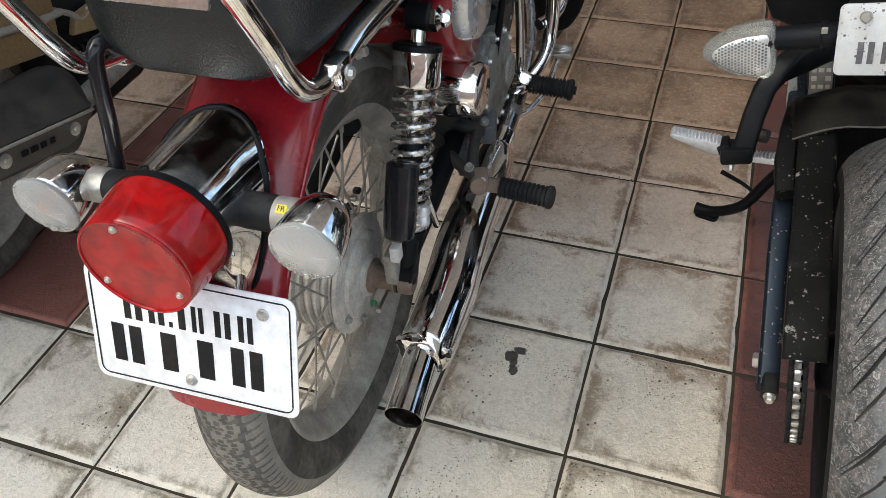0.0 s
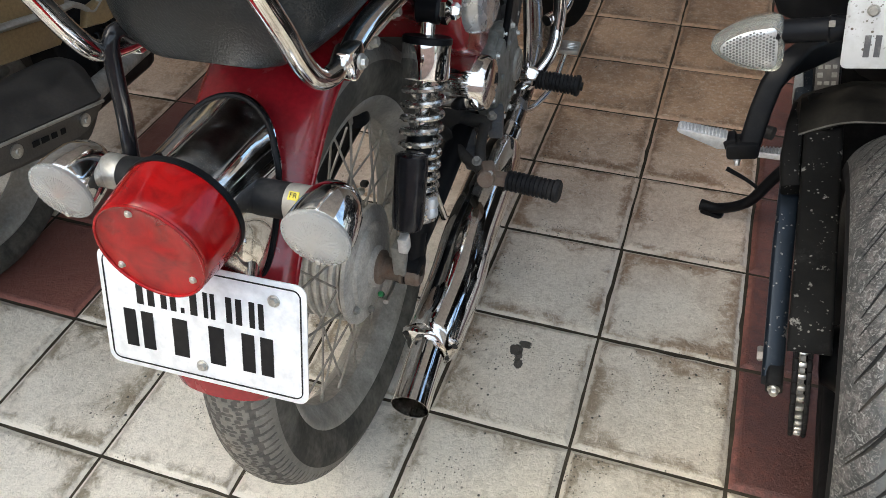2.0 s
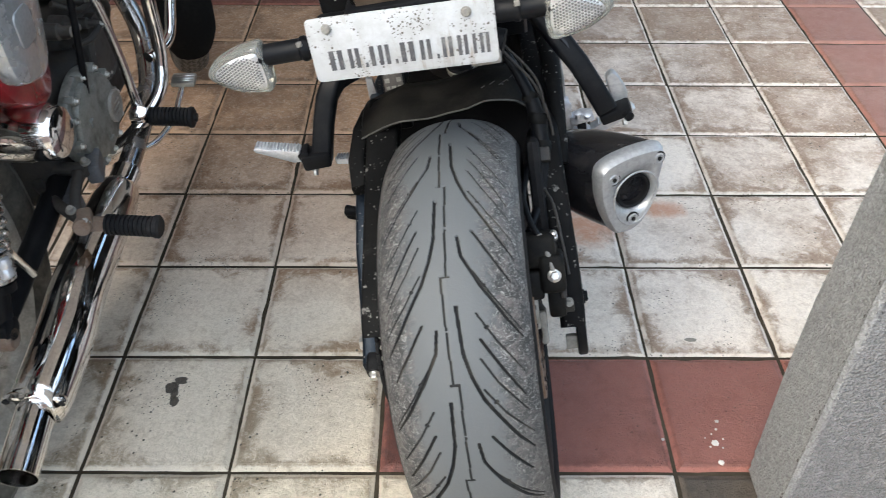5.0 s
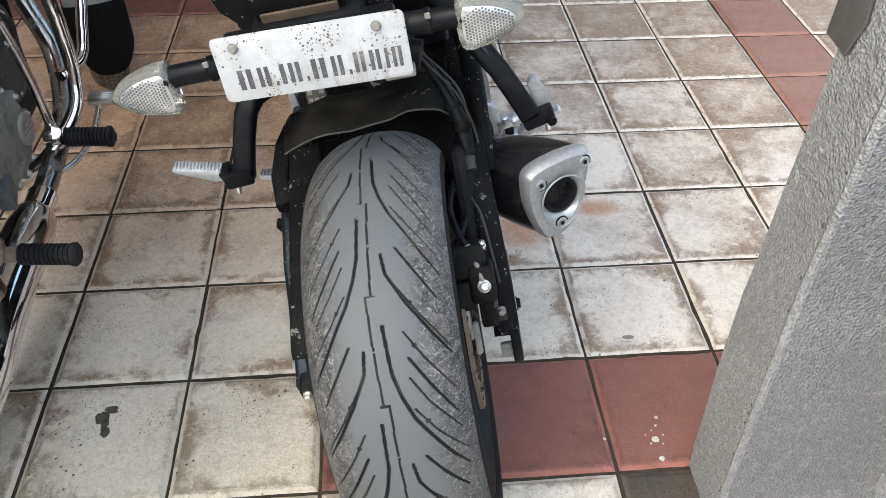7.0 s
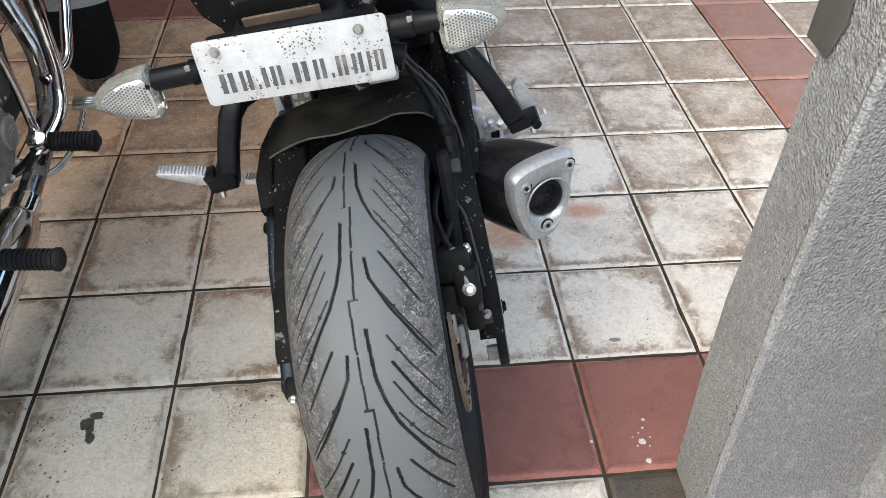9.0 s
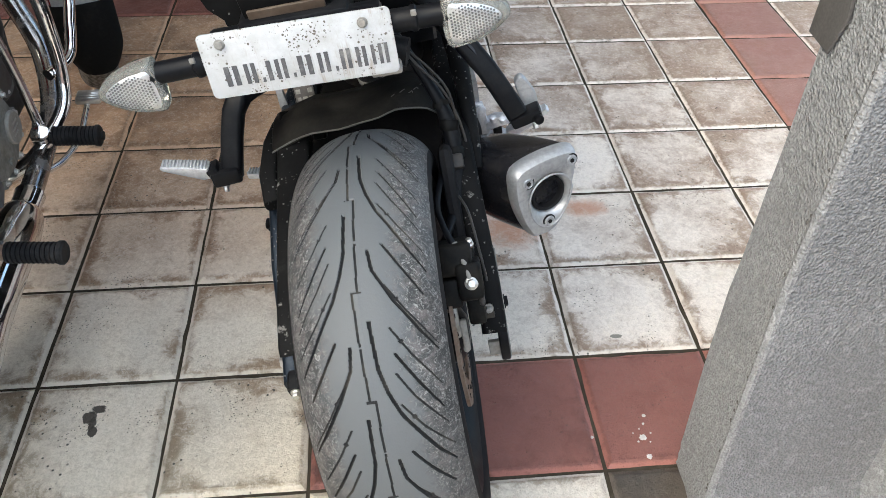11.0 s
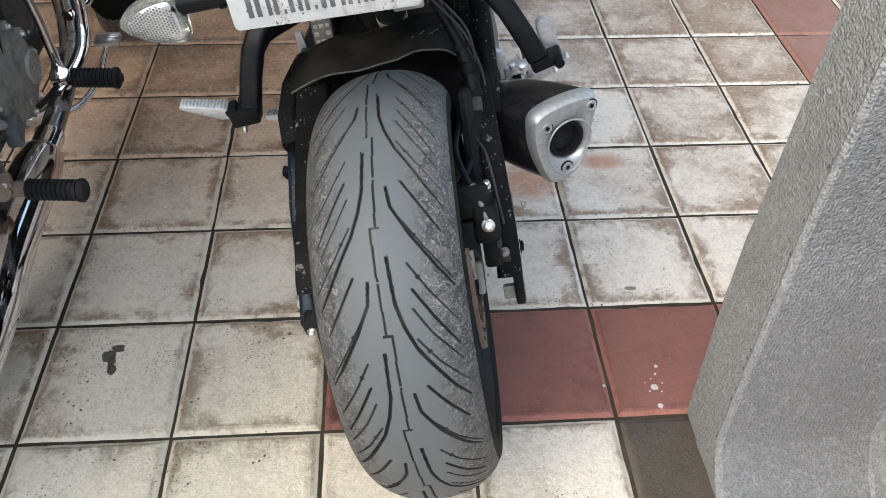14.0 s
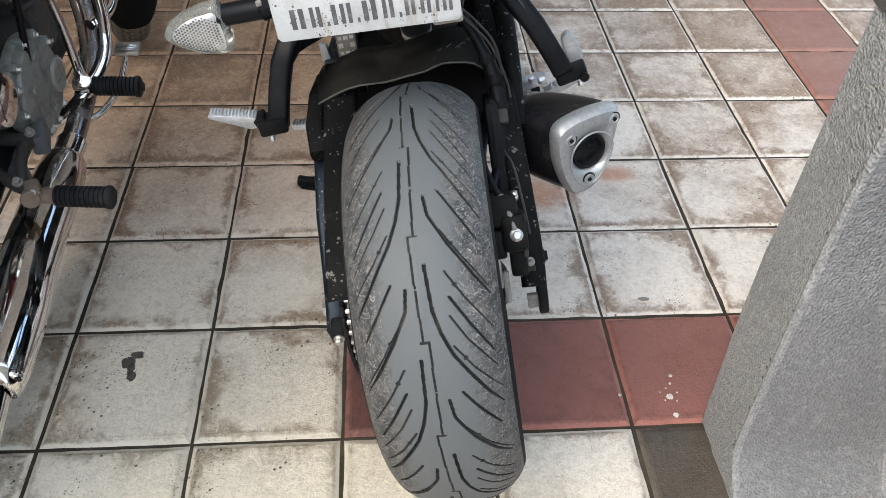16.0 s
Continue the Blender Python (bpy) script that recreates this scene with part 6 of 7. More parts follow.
def sport_exhaust():
    o = Vector((0.213, 0.154, 0.436))
    ux = Vector((0.9155, 0.4024, 0.0)).normalized()
    out = Vector((0.40, -0.91, 0.07)).normalized()
    uy = out.cross(ux).normalized()
    m = Matrix.Translation(o) @ Matrix((ux, uy, out)).transposed().to_4x4()
    ring = [(-0.014, 0.022), (-0.023, -0.009), (-0.021, -0.047), (-0.010, -0.087), (0.003, -0.104), (0.033, -0.103), (0.058, -0.077), (0.082, -0.014), (0.087, 0.010), (0.080, 0.023), (0.033, 0.029)]
    loop = [(p.x, p.y) for p in smooth_path([(x, y, 0) for x, y in ring], 5, closed=True)]
    c = Vector((0.030, -0.040))
    ahead = Vector((-0.72, 0.69, -0.06)).normalized()
    bm = bmesh.new()
    loops = []
    for dist, k in ((0.0, 0.97), (0.010, 1.0), (0.03, 1.0), (0.06, 0.98), (0.10, 0.92), (0.14, 0.80), (0.17, 0.5)):
        loops.append([m @ Vector((c.x + (x - c.x) * k, c.y + (y - c.y) * k, -0.004)) + ahead * dist for x, y in loop])
    rings(bm, loops)
    body = part("silencer", bm, GLOSSBLACK, sport, "stubby dark silencer with a silver end cap")
    # end cap: domed, with a round hole
    bm = bmesh.new()
    n = len(loop)
    hole = Vector((0.035, -0.040))
    ringset = []
    for k, z in ((1.0, -0.012), (1.03, -0.004), (1.0, 0.008), (0.93, 0.014)):
        ringset.append([m @ Vector((c.x + (x - c.x) * k, c.y + (y - c.y) * k, z)) for x, y in loop])
    for f, z in ((0.6, 0.015), (0.3, 0.012), (0.08, 0.006), (0.0, 0.000), (0.0, -0.012)):
        r = 0.0285
        row = []
        for x, y in loop:
            d = (Vector((c.x + (x - c.x) * 0.93, c.y + (y - c.y) * 0.93)) - hole)
            e = hole + d.normalized() * (r + (d.length - r) * f)
            row.append(m @ Vector((e.x, e.y, z)))
        ringset.append(row)
    rings(bm, ringset, caps=False)
    cap = part("end_cap", bm, SILVER, body, "satin silver end cap")
    hm = m @ pose(hole.x, hole.y, 0)
    bm = bmesh.new()
    lathe(bm, [(0.0285, -0.010), (0.0285, 0.006), (0.0265, 0.008), (0.0235, 0.006), (0.0225, -0.02)], hm, 40, caps=False)
    part("outlet", bm, SIDEWALL, body, "black outlet ring")
    bm = bmesh.new()
    lathe(bm, [(0.001, -0.014), (0.028, -0.014)], hm, 32, caps=False)
    part("outlet_inside", bm, INK, body)
    bm = bmesh.new()
    trace = []
    for k in range(33):
        a = 2 * math.pi * k / 32
        down = max(0.0, -math.sin(a))
        trace.append(m @ Vector((hole.x + 0.037 * math.cos(a) - 0.008 * down, hole.y + 0.037 * math.sin(a) - 0.016 * down ** 2, 0.0142)))
    tube(bm, trace, 0.0016, 8, 1)
    part("cap_ridge", bm, SILVER, cap)
    for x, y in ((0.0, 0.0), (0.076, 0.006), (0.026, -0.082)):
        bm = bmesh.new()
        lathe(bm, [(0.0085, 0.008), (0.0085, 0.0155), (0.0070, 0.0165), (0.0060, 0.015)], m @ pose(x, y, 0), 24)
        part("cap_bolt", bm, SILVER, cap)
        bm = bmesh.new()
        lathe(bm, [(0.0086, 0.0125), (0.0108, 0.0128), (0.0108, 0.0142), (0.0086, 0.0142)], m @ pose(x, y, 0), 24)
        part("bolt_recess", bm, INK, cap)
        bm = bmesh.new()
        lathe(bm, [(0.0036, 0.0160), (0.0036, 0.0172)], m @ pose(x, y, 0), 6)
        part("bolt_socket", bm, INK, cap)
    bm = bmesh.new()
    tube(bm, [(0.165, 0.238, 0.446), (0.195, 0.238, 0.442), (0.225, 0.24, 0.432), (0.240, 0.245, 0.424)], 0.012, 10, 5, flat=0.35)
    part("heat_strip", bm, BLACK, body)
    bm = bmesh.new()
    tube(bm, [(0.166, 0.33, 0.40), (0.170, 0.29, 0.42), (0.180, 0.24, 0.45)], 0.012, 10, 5, flat=0.35)
    part("hanger", bm, BLACK, body)


sport_exhaust()


def sport_pillion_near():
    """Bracket on the stand side, its toothed peg folded out, with the rider's peg and heel plate ahead."""
    bm = bmesh.new()
    box_arm(bm, [(-0.090, 0.36, 0.585, 1.3), (-0.118, 0.315, 0.600, 1.35), (-0.150, 0.272, 0.607, 1.4), (-0.172, 0.255, 0.600, 1.35), (-0.187, 0.244, 0.580, 1.2), (-0.199, 0.228, 0.547, 1.05), (-0.207, 0.213, 0.518, 1.0), (-0.212, 0.204, 0.496, 0.95)], 0.030, 0.027)
    arm = part("pillion_bracket", bm, BLACK, sport, "arched black pillion footrest bracket")
    bm = bmesh.new()
    block(bm, pose(-0.220, 0.206, 0.502, 0, 0, 6), (0.044, 0.034, 0.026), 0.005)
    block(bm, pose(-0.236, 0.206, 0.512, 0, -14, 6), (0.018, 0.028, 0.016), 0.003)
    part("pivot_block", bm, BLACK, arm)
    bm = bmesh.new()
    slab(bm, [(-0.240, 0.5225), (-0.306, 0.5390), (-0.3085, 0.5355), (-0.306, 0.5320), (-0.252, 0.5040), (-0.242, 0.5040)], Matrix.Translation((0, 0.194, 0)) @ XZ, 0.022, 0.0025)
    peg = part("pillion_peg", bm, CASTSILVER, arm, "pale alloy folding peg with a toothed top")
    for i in range(13):
        bm = bmesh.new()
        u = (i + 0.6) / 13
        block(bm, pose(-0.2415 - 0.063 * u, 0.205, 0.5235 + 0.0155 * u, 0, 14), (0.0024, 0.021 - 0.006 * u, 0.0040), 0.0008, 1)
        part("peg_tooth", bm, CASTSILVER, peg)
    bolt(arm, (-0.226, 0.198, 0.486), (0, -0.6, -1), 0.004, 0.010)
    bm = bmesh.new()
    slab(bm, [(-0.160, 0.516), (-0.149, 0.512), (-0.146, 0.470), (-0.150, 0.408), (-0.158, 0.410), (-0.163, 0.460)], Matrix.Translation((0, 0.400, 0)) @ XZ, 0.010, 0.003)
    part("heel_plate", bm, SILVER, sport, "grey alloy footrest hanger")
    bm = bmesh.new()
    m = Matrix.Translation((-0.158, 0.240, 0.460)) @ Matrix.Rotation(radians(172), 4, "Z")
    slab(bm, [(0.0, -0.010), (0.0, 0.010), (0.045, 0.007), (0.049, 0.0), (0.045, -0.007)], m, 0.010, 0.003)
    peg = part("rider_peg", bm, CASTSILVER, sport, "pale alloy rider peg")
    for i in range(8):
        bm = bmesh.new()
        block(bm, m @ pose(0.008 + 0.005 * i, 0, 0.011), (0.0026, 0.015, 0.004), 0.0008, 1)
        part("peg_tooth", bm, CASTSILVER, peg)
    bm = bmesh.new()
    tube(bm, [(-0.19, 0.47, 0.35), (-0.215, 0.48, 0.352)], 0.012, 12, 1)
    part("shift_rubber", bm, GRIP, sport)


def sport_pillion_far():
    """Bracket on the silencer side, its peg folded up, with the pale footrest hanger ahead."""
    bm = bmesh.new()
    box_arm(bm, [(0.085, 0.34, 0.705, 1.5), (0.118, 0.295, 0.670, 1.45), (0.146, 0.262, 0.640, 1.4), (0.167, 0.240, 0.612, 1.3), (0.185, 0.225, 0.588, 1.2), (0.199, 0.214, 0.562, 1.05), (0.211, 0.205, 0.538, 1.0), (0.219, 0.201, 0.520, 0.95)], 0.030, 0.025)
    arm = part("pillion_bracket", bm, BLACK, sport, "curved black pillion footrest bracket")
    bm = bmesh.new()
    tube(bm, [(0.128, 0.270, 0.668), (0.156, 0.240, 0.636), (0.180, 0.222, 0.603), (0.200, 0.208, 0.566), (0.214, 0.199, 0.534)], 0.0045, 8, 5)
    part("bracket_rib", bm, GLOSSBLACK, arm)
    bm = bmesh.new()
    block(bm, pose(0.231, 0.203, 0.514, 0, -16, 0), (0.046, 0.030, 0.018), 0.004)
    lathe(bm, [(0.007, 0), (0.007, 0.010), (0.004, 0.011)], along((0.246, 0.192, 0.514), (0.3, -1, 0)), 14)
    part("pivot_block", bm, BLACK, arm)
    bm = bmesh.new()
    m = Matrix.Translation((0.0, 0.212, 0)) @ XZ
    ring = [(0.2215, 0.560), (0.2255, 0.569), (0.234, 0.569), (0.246, 0.548), (0.2515, 0.530), (0.248, 0.514), (0.240, 0.508), (0.232, 0.520), (0.225, 0.542)]
    slab(bm, [(q.x, q.y) for q in smooth_path([(x, z, 0) for x, z in ring], 3, closed=True)], m, 0.016, 0.003)
    part("pillion_peg", bm, SILVER, arm, "satin alloy folded peg")
    bolt(arm, (0.243, 0.190, 0.506), (0, -0.6, -1), 0.004, 0.008)
    y0 = Matrix.Translation((0, 0.430, 0)) @ XZ
    bm = bmesh.new()
    slab(bm, [(0.156, 0.495), (0.168, 0.490), (0.173, 0.44), (0.172, 0.402), (0.160, 0.398), (0.155, 0.44)], y0 @ pose(0, 0, 0.004), 0.006, 0.0015)
    hp = part("heel_plate", bm, SILVER, sport, "grey heel plate")
    bm = bmesh.new()
    slab(bm, [(0.161, 0.404), (0.177, 0.400), (0.183, 0.345), (0.176, 0.300), (0.168, 0.281), (0.156, 0.281), (0.157, 0.343)], y0 @ pose(0, 0, -0.004), 0.016, 0.003)
    slab(bm, [(0.176, 0.364), (0.196, 0.372), (0.216, 0.369), (0.219, 0.355), (0.198, 0.352), (0.177, 0.347)], y0 @ pose(0, 0, -0.010), 0.022, 0.003)
    slab(bm, [(0.174, 0.334), (0.205, 0.337), (0.216, 0.331), (0.214, 0.321), (0.173, 0.320)], y0 @ pose(0, 0, -0.010), 0.022, 0.003)
    lathe(bm, [(0.009, 0), (0.009, 0.006), (0.005, 0.007)], along((0.172, 0.426, 0.390), (0, -1, 0.2)), 16)
    lathe(bm, [(0.007, 0), (0.007, 0.010), (0.004, 0.011)], along((0.207, 0.424, 0.362), (0, -0.5, 1)), 16)
    lathe(bm, [(0.006, 0), (0.006, 0.012), (0.004, 0.013)], along((0.190, 0.424, 0.364), (0, -0.3, 1)), 12)
    part("footrest_hanger", bm, CASTSILVER, hp, "pale cast alloy footrest hanger")
    bm = bmesh.new()
    slab(bm, [(0.212, 0.336), (0.262, 0.360), (0.286, 0.372), (0.291, 0.366), (0.270, 0.347), (0.222, 0.322)], y0 @ pose(0, 0, -0.008), 0.020, 0.003)
    part("rider_peg", bm, CASTSILVER, hp, "pale toothed rider peg")
    for i in range(8):
        bm = bmesh.new()
        block(bm, pose(0.226 + 0.0072 * i, 0.432, 0.3455 + 0.0035 * i, 0, -26), (0.003, 0.018, 0.005), 0.001, 1)
        part("peg_tooth", bm, CASTSILVER, hp)
    bm = bmesh.new()
    block(bm, pose(0.196, 0.426, 0.345), (0.016, 0.020, 0.014), 0.003)
    part("pivot_pin", bm, BLACK, hp)
    bm = bmesh.new()
    tube(bm, [(0.140, 0.46, 0.55), (0.146, 0.44, 0.49), (0.148, 0.425, 0.43), (0.150, 0.42, 0.40), (0.154, 0.418, 0.36), (0.158, 0.415, 0.32), (0.164, 0.41, 0.28)], [0.008, 0.009, 0.013, 0.010, 0.014, 0.010, 0.012], 12, 4)
    part("brake_cylinder", bm, BLACK, sport, "black rear master cylinder")
    bm = bmesh.new()
    ring = [(0.139, 0.505), (0.147, 0.492), (0.155, 0.505), (0.147, 0.517)]
    tube(bm, [(x, 0.408, z) for x, z in ring + ring[:1]], 0.0016, 8, 5)
    part("hose_clip", bm, ZINC, sport)
    bm = bmesh.new()
    tube(bm, [(0.172, 0.415, 0.325), (0.177, 0.40, 0.300), (0.180, 0.36, 0.30), (0.182, 0.32, 0.345)], [0.014, 0.013, 0.011, 0.010], 12, 4, flat=0.5)
    part("silencer_hanger", bm, BLACK, sport, "black silencer hanger")


sport_pillion_near()
sport_pillion_far()


def sport_stand():
    bm = bmesh.new()
    tube(bm, [(-0.10, 0.60, 0.27), (-0.15, 0.597, 0.21), (-0.193, 0.595, 0.158), (-0.227, 0.590, 0.113), (-0.248, 0.588, 0.097), (-0.276, 0.594, 0.082), (-0.305, 0.599, 0.075), (-0.334, 0.606, 0.077)], [0.014, 0.013, 0.012, 0.0115, 0.011, 0.011, 0.0115, 0.013], 14, 6)
    stand = part("side_stand", bm, BLACK, sport, "black side stand with a worn rubber tip")
    bm = bmesh.new()
    tube(bm, [(-0.215, 0.592, 0.132), (-0.240, 0.600, 0.150), (-0.282, 0.607, 0.174)], [0.004, 0.004, 0.005], 10, 4)
    part("stand_spur", bm, BLACK, stand)
    bm = bmesh.new()
    slab(bm, outline(0.050, 0.026, 0.010, 4), Matrix.Translation((-0.312, 0.601, 0.0585)) @ Matrix.Rotation(radians(10.5), 4, "Y") @ pose(0, 0, 0, 0, 0, -12), 0.010, 0.003)
    part("stand_foot", bm, BLACK, stand)


sport_stand()


def sport_plate():
    m = Matrix.Translation((-0.0115, -0.012, 0.7810)) @ Matrix.Rotation(radians(1.7), 4, "Y") @ Matrix.Rotation(radians(84), 4, "X")
    w, h = 0.201, 0.071
    bm = bmesh.new()
    slab(bm, outline(w, h, 0.006), m @ pose(0, 0, -0.001), 0.0022, 0.0006)
    plate = part("number_plate", bm, STAINPLATE, sport, "white muddy number plate with grey bars for the writing")
    x = -0.083
    for cw, gap in ((0.020, 0.003), (0.016, 0.003), (0.004, 0.003), (0.007, 0.003), (0.016, 0.003), (0.004, 0.003), (0.020, 0.003), (0.016, 0.003), (0.004, 0.003), (0.015, 0.003), (0.015, 0.003), (0.005, 0.003), (0.014, 0.0)):
        bm = bmesh.new()
        tall = cw > 0.0045
        for u in ((0.20, 0.66) if cw > 0.010 else (0.45,)):
            block(bm, m @ pose(x + cw * u, -0.0125 if tall else -0.0215, 0.0016), (cw * (0.27 if cw > 0.010 else 0.70), 0.022 if tall else 0.005, 0.0006), 0)
            part("writing_bar", bm, GREYINK, plate, smooth=False)
            bm = bmesh.new()
        bm.free()
        x += cw * 0.95 + gap * 0.8
    for x in (-0.078, 0.071):
        bolt(plate, m @ Vector((x, 0.023, 0.001)), m.to_3x3() @ Vector((0, 0, 1)), 0.0042, 0.004, DULLALLOY, "bolt", False)
    bm = bmesh.new()
    block(bm, pose(-0.012, 0.012, 0.782), (0.185, 0.030, 0.055), 0.006)
    block(bm, pose(-0.012, 0.05, 0.80), (0.12, 0.09, 0.03), 0.008)
    part("plate_holder", bm, BLACK, sport, "black plastic plate holder")
    bm = bmesh.new()
    block(bm, pose(0.072, 0.004, 0.738), (0.034, 0.016, 0.012), 0.003)
    part("plate_tag", bm, DULLALLOY, sport, "small alloy clip under the plate")


def plate_paint():
    """White paint with fine specks of mud and brown runs."""
    m, t, b = material("stained_plate_paint")
    c = t.nodes.new("ShaderNodeTexCoord")
    long = t.nodes.new("ShaderNodeMapping")
    long.inputs["Scale"].default_value = (1.0, 1.0, 0.12)
    t.links.new(c.outputs["Object"], long.inputs["Vector"])
    runs = node(t, "TexNoise", Scale=85.0, Detail=5.0, Roughness=0.7)
    t.links.new(long.outputs[0], runs.inputs["Vector"])
    dull = mixed(t, ramp(t, noise_of(t, 30, 6, 0.7), 0.4, 0.75), (0.44, 0.45, 0.46), (0.31, 0.305, 0.29))
    col = mixed(t, ramp(t, runs.outputs["Fac"], 0.56, 0.74), dull, (0.24, 0.195, 0.14))
    for scale, size, few in ((170.0, 0.26, 0.50), (330.0, 0.30, 0.53)):
        v = node(t, "TexVoronoi", Scale=scale)
        t.links.new(c.outputs["Object"], v.inputs["Vector"])
        spot = node(t, "Math")
        spot.operation = "MULTIPLY"
        t.links.new(ramp(t, v.outputs["Distance"], size * 0.7, size, (1, 1, 1), (0, 0, 0)), spot.inputs[0])
        t.links.new(ramp(t, noise_of(t, 45, 3), few, few + 0.06), spot.inputs[1])
        col = mixed(t, spot.outputs[0], col, (0.085, 0.07, 0.055))
    t.links.new(col, b.inputs["Base Color"])
    b.inputs["Roughness"].default_value = 0.4
    return m


STAINPLATE = plate_paint()


def sport_indicator(s):
    bm = bmesh.new()
    far = 0.0 if s > 0 else 0.015
    d = Vector((s, 0, -0.02))
    e = Vector((0.085 * s - 0.005, 0.004, 0.786 + 0.004 * s))
    lathe(bm, [(0.0125, 0), (0.0125, 0.028), (0.0138, 0.030), (0.0138, 0.034), (0.0120, 0.036), (0.0120, 0.062 + far), (0.015, 0.068 + far)], along(e, d), 24)
    stalk = part("indicator", bm, BLACK, sport, "black stalked indicator with a clear leaf-shaped lens")
    # leaf-shaped lamp: pointed at its outer end
    ring = [(0.0, 0.024), (0.0, -0.024), (0.018, -0.0275), (0.040, -0.021), (0.058, -0.008), (0.063, 0.002), (0.055, 0.013), (0.036, 0.023), (0.015, 0.0275)]
    loop = [(p.x, p.y) for p in smooth_path([(x, y, 0) for x, y in ring], 4, closed=True)]
    m = Matrix.Translation((e.x + (0.062 + far) * s, -0.002, 0.775 + 0.006 * s)) @ Matrix(((1.10 * s, 0, 0, 0), (0, 0, -1, 0), (0, 1, 0, 0), (0, 0, 0, 1)))
    c = Vector((0.027, 0.0))
    bm = bmesh.new()
    rings(bm, [[m @ Vector((c.x + (x - c.x) * k, c.y + (y - c.y) * k, z)) for x, y in loop] for k, z in ((0.45, -0.036), (0.75, -0.030), (0.93, -0.014), (0.98, 0.0), (0.80, 0.001), (0.70, -0.010), (0.2, -0.018))])
    part("lamp_body", bm, MILKRIM, stalk)
    bm = bmesh.new()
    rings(bm, [[m @ Vector((c.x + (x - c.x) * k, c.y + (y - c.y) * k, z)) for x, y in loop] for k, z in ((1.0, -0.010), (1.0, 0.001), (0.98, 0.004), (0.92, 0.0065), (0.76, 0.0080))], caps=False)
    part("lens_rim", bm, MILKRIM, stalk, "milky clear lens edge")
    bm = bmesh.new()
    rings(bm, [[m @ Vector((c.x - 0.001 + (x - c.x) * k, c.y + (y - c.y) * k, z)) for x, y in loop] for k, z in ((0.78, 0.0076), (0.75, 0.0085), (0.5, 0.010), (0.2, 0.011))])
    part("lens", bm, HONEYBED, stalk, "clear honeycomb lens")
    # the cells of the reflector
    bm = bmesh.new()
    for i in range(-6, 18):
        for j in range(-8, 9):
            x = 0.004 + 0.0029 * i
            y = 0.0034 * j + (0.0017 if i % 2 else 0)
            inside = False
            for (ax, ay), (bx, by) in zip(loop, loop[1:] + loop[:1]):
                ax, ay, bx, by = (c.x + (ax - c.x) * 0.72, ay * 0.72, c.x + (bx - c.x) * 0.72, by * 0.72)
                if (ay > y) != (by > y) and x < ax + (y - ay) * (bx - ax) / (by - ay):
                    inside = not inside
            if inside:
                away = math.hypot(x - c.x, y * 1.3) / 0.032
                lathe(bm, [(0.0012, 0.0), (0.0011, 0.0006)], m @ pose(x, y, 0.0112 - 0.0036 * away ** 2), 6)
    part("lens_honeycomb", bm, HONEYCELL, stalk, "grey honeycomb cells", kind="stuff")
    bm = bmesh.new()
    block(bm, pose(0.118 * s - 0.005, -0.0085, 0.797 + 0.004 * s), (0.006, 0.004, 0.006), 0.001)
    part("mark", bm, DULLALLOY, stalk)


sport_plate()
sport_indicator(-1)
sport_indicator(1)


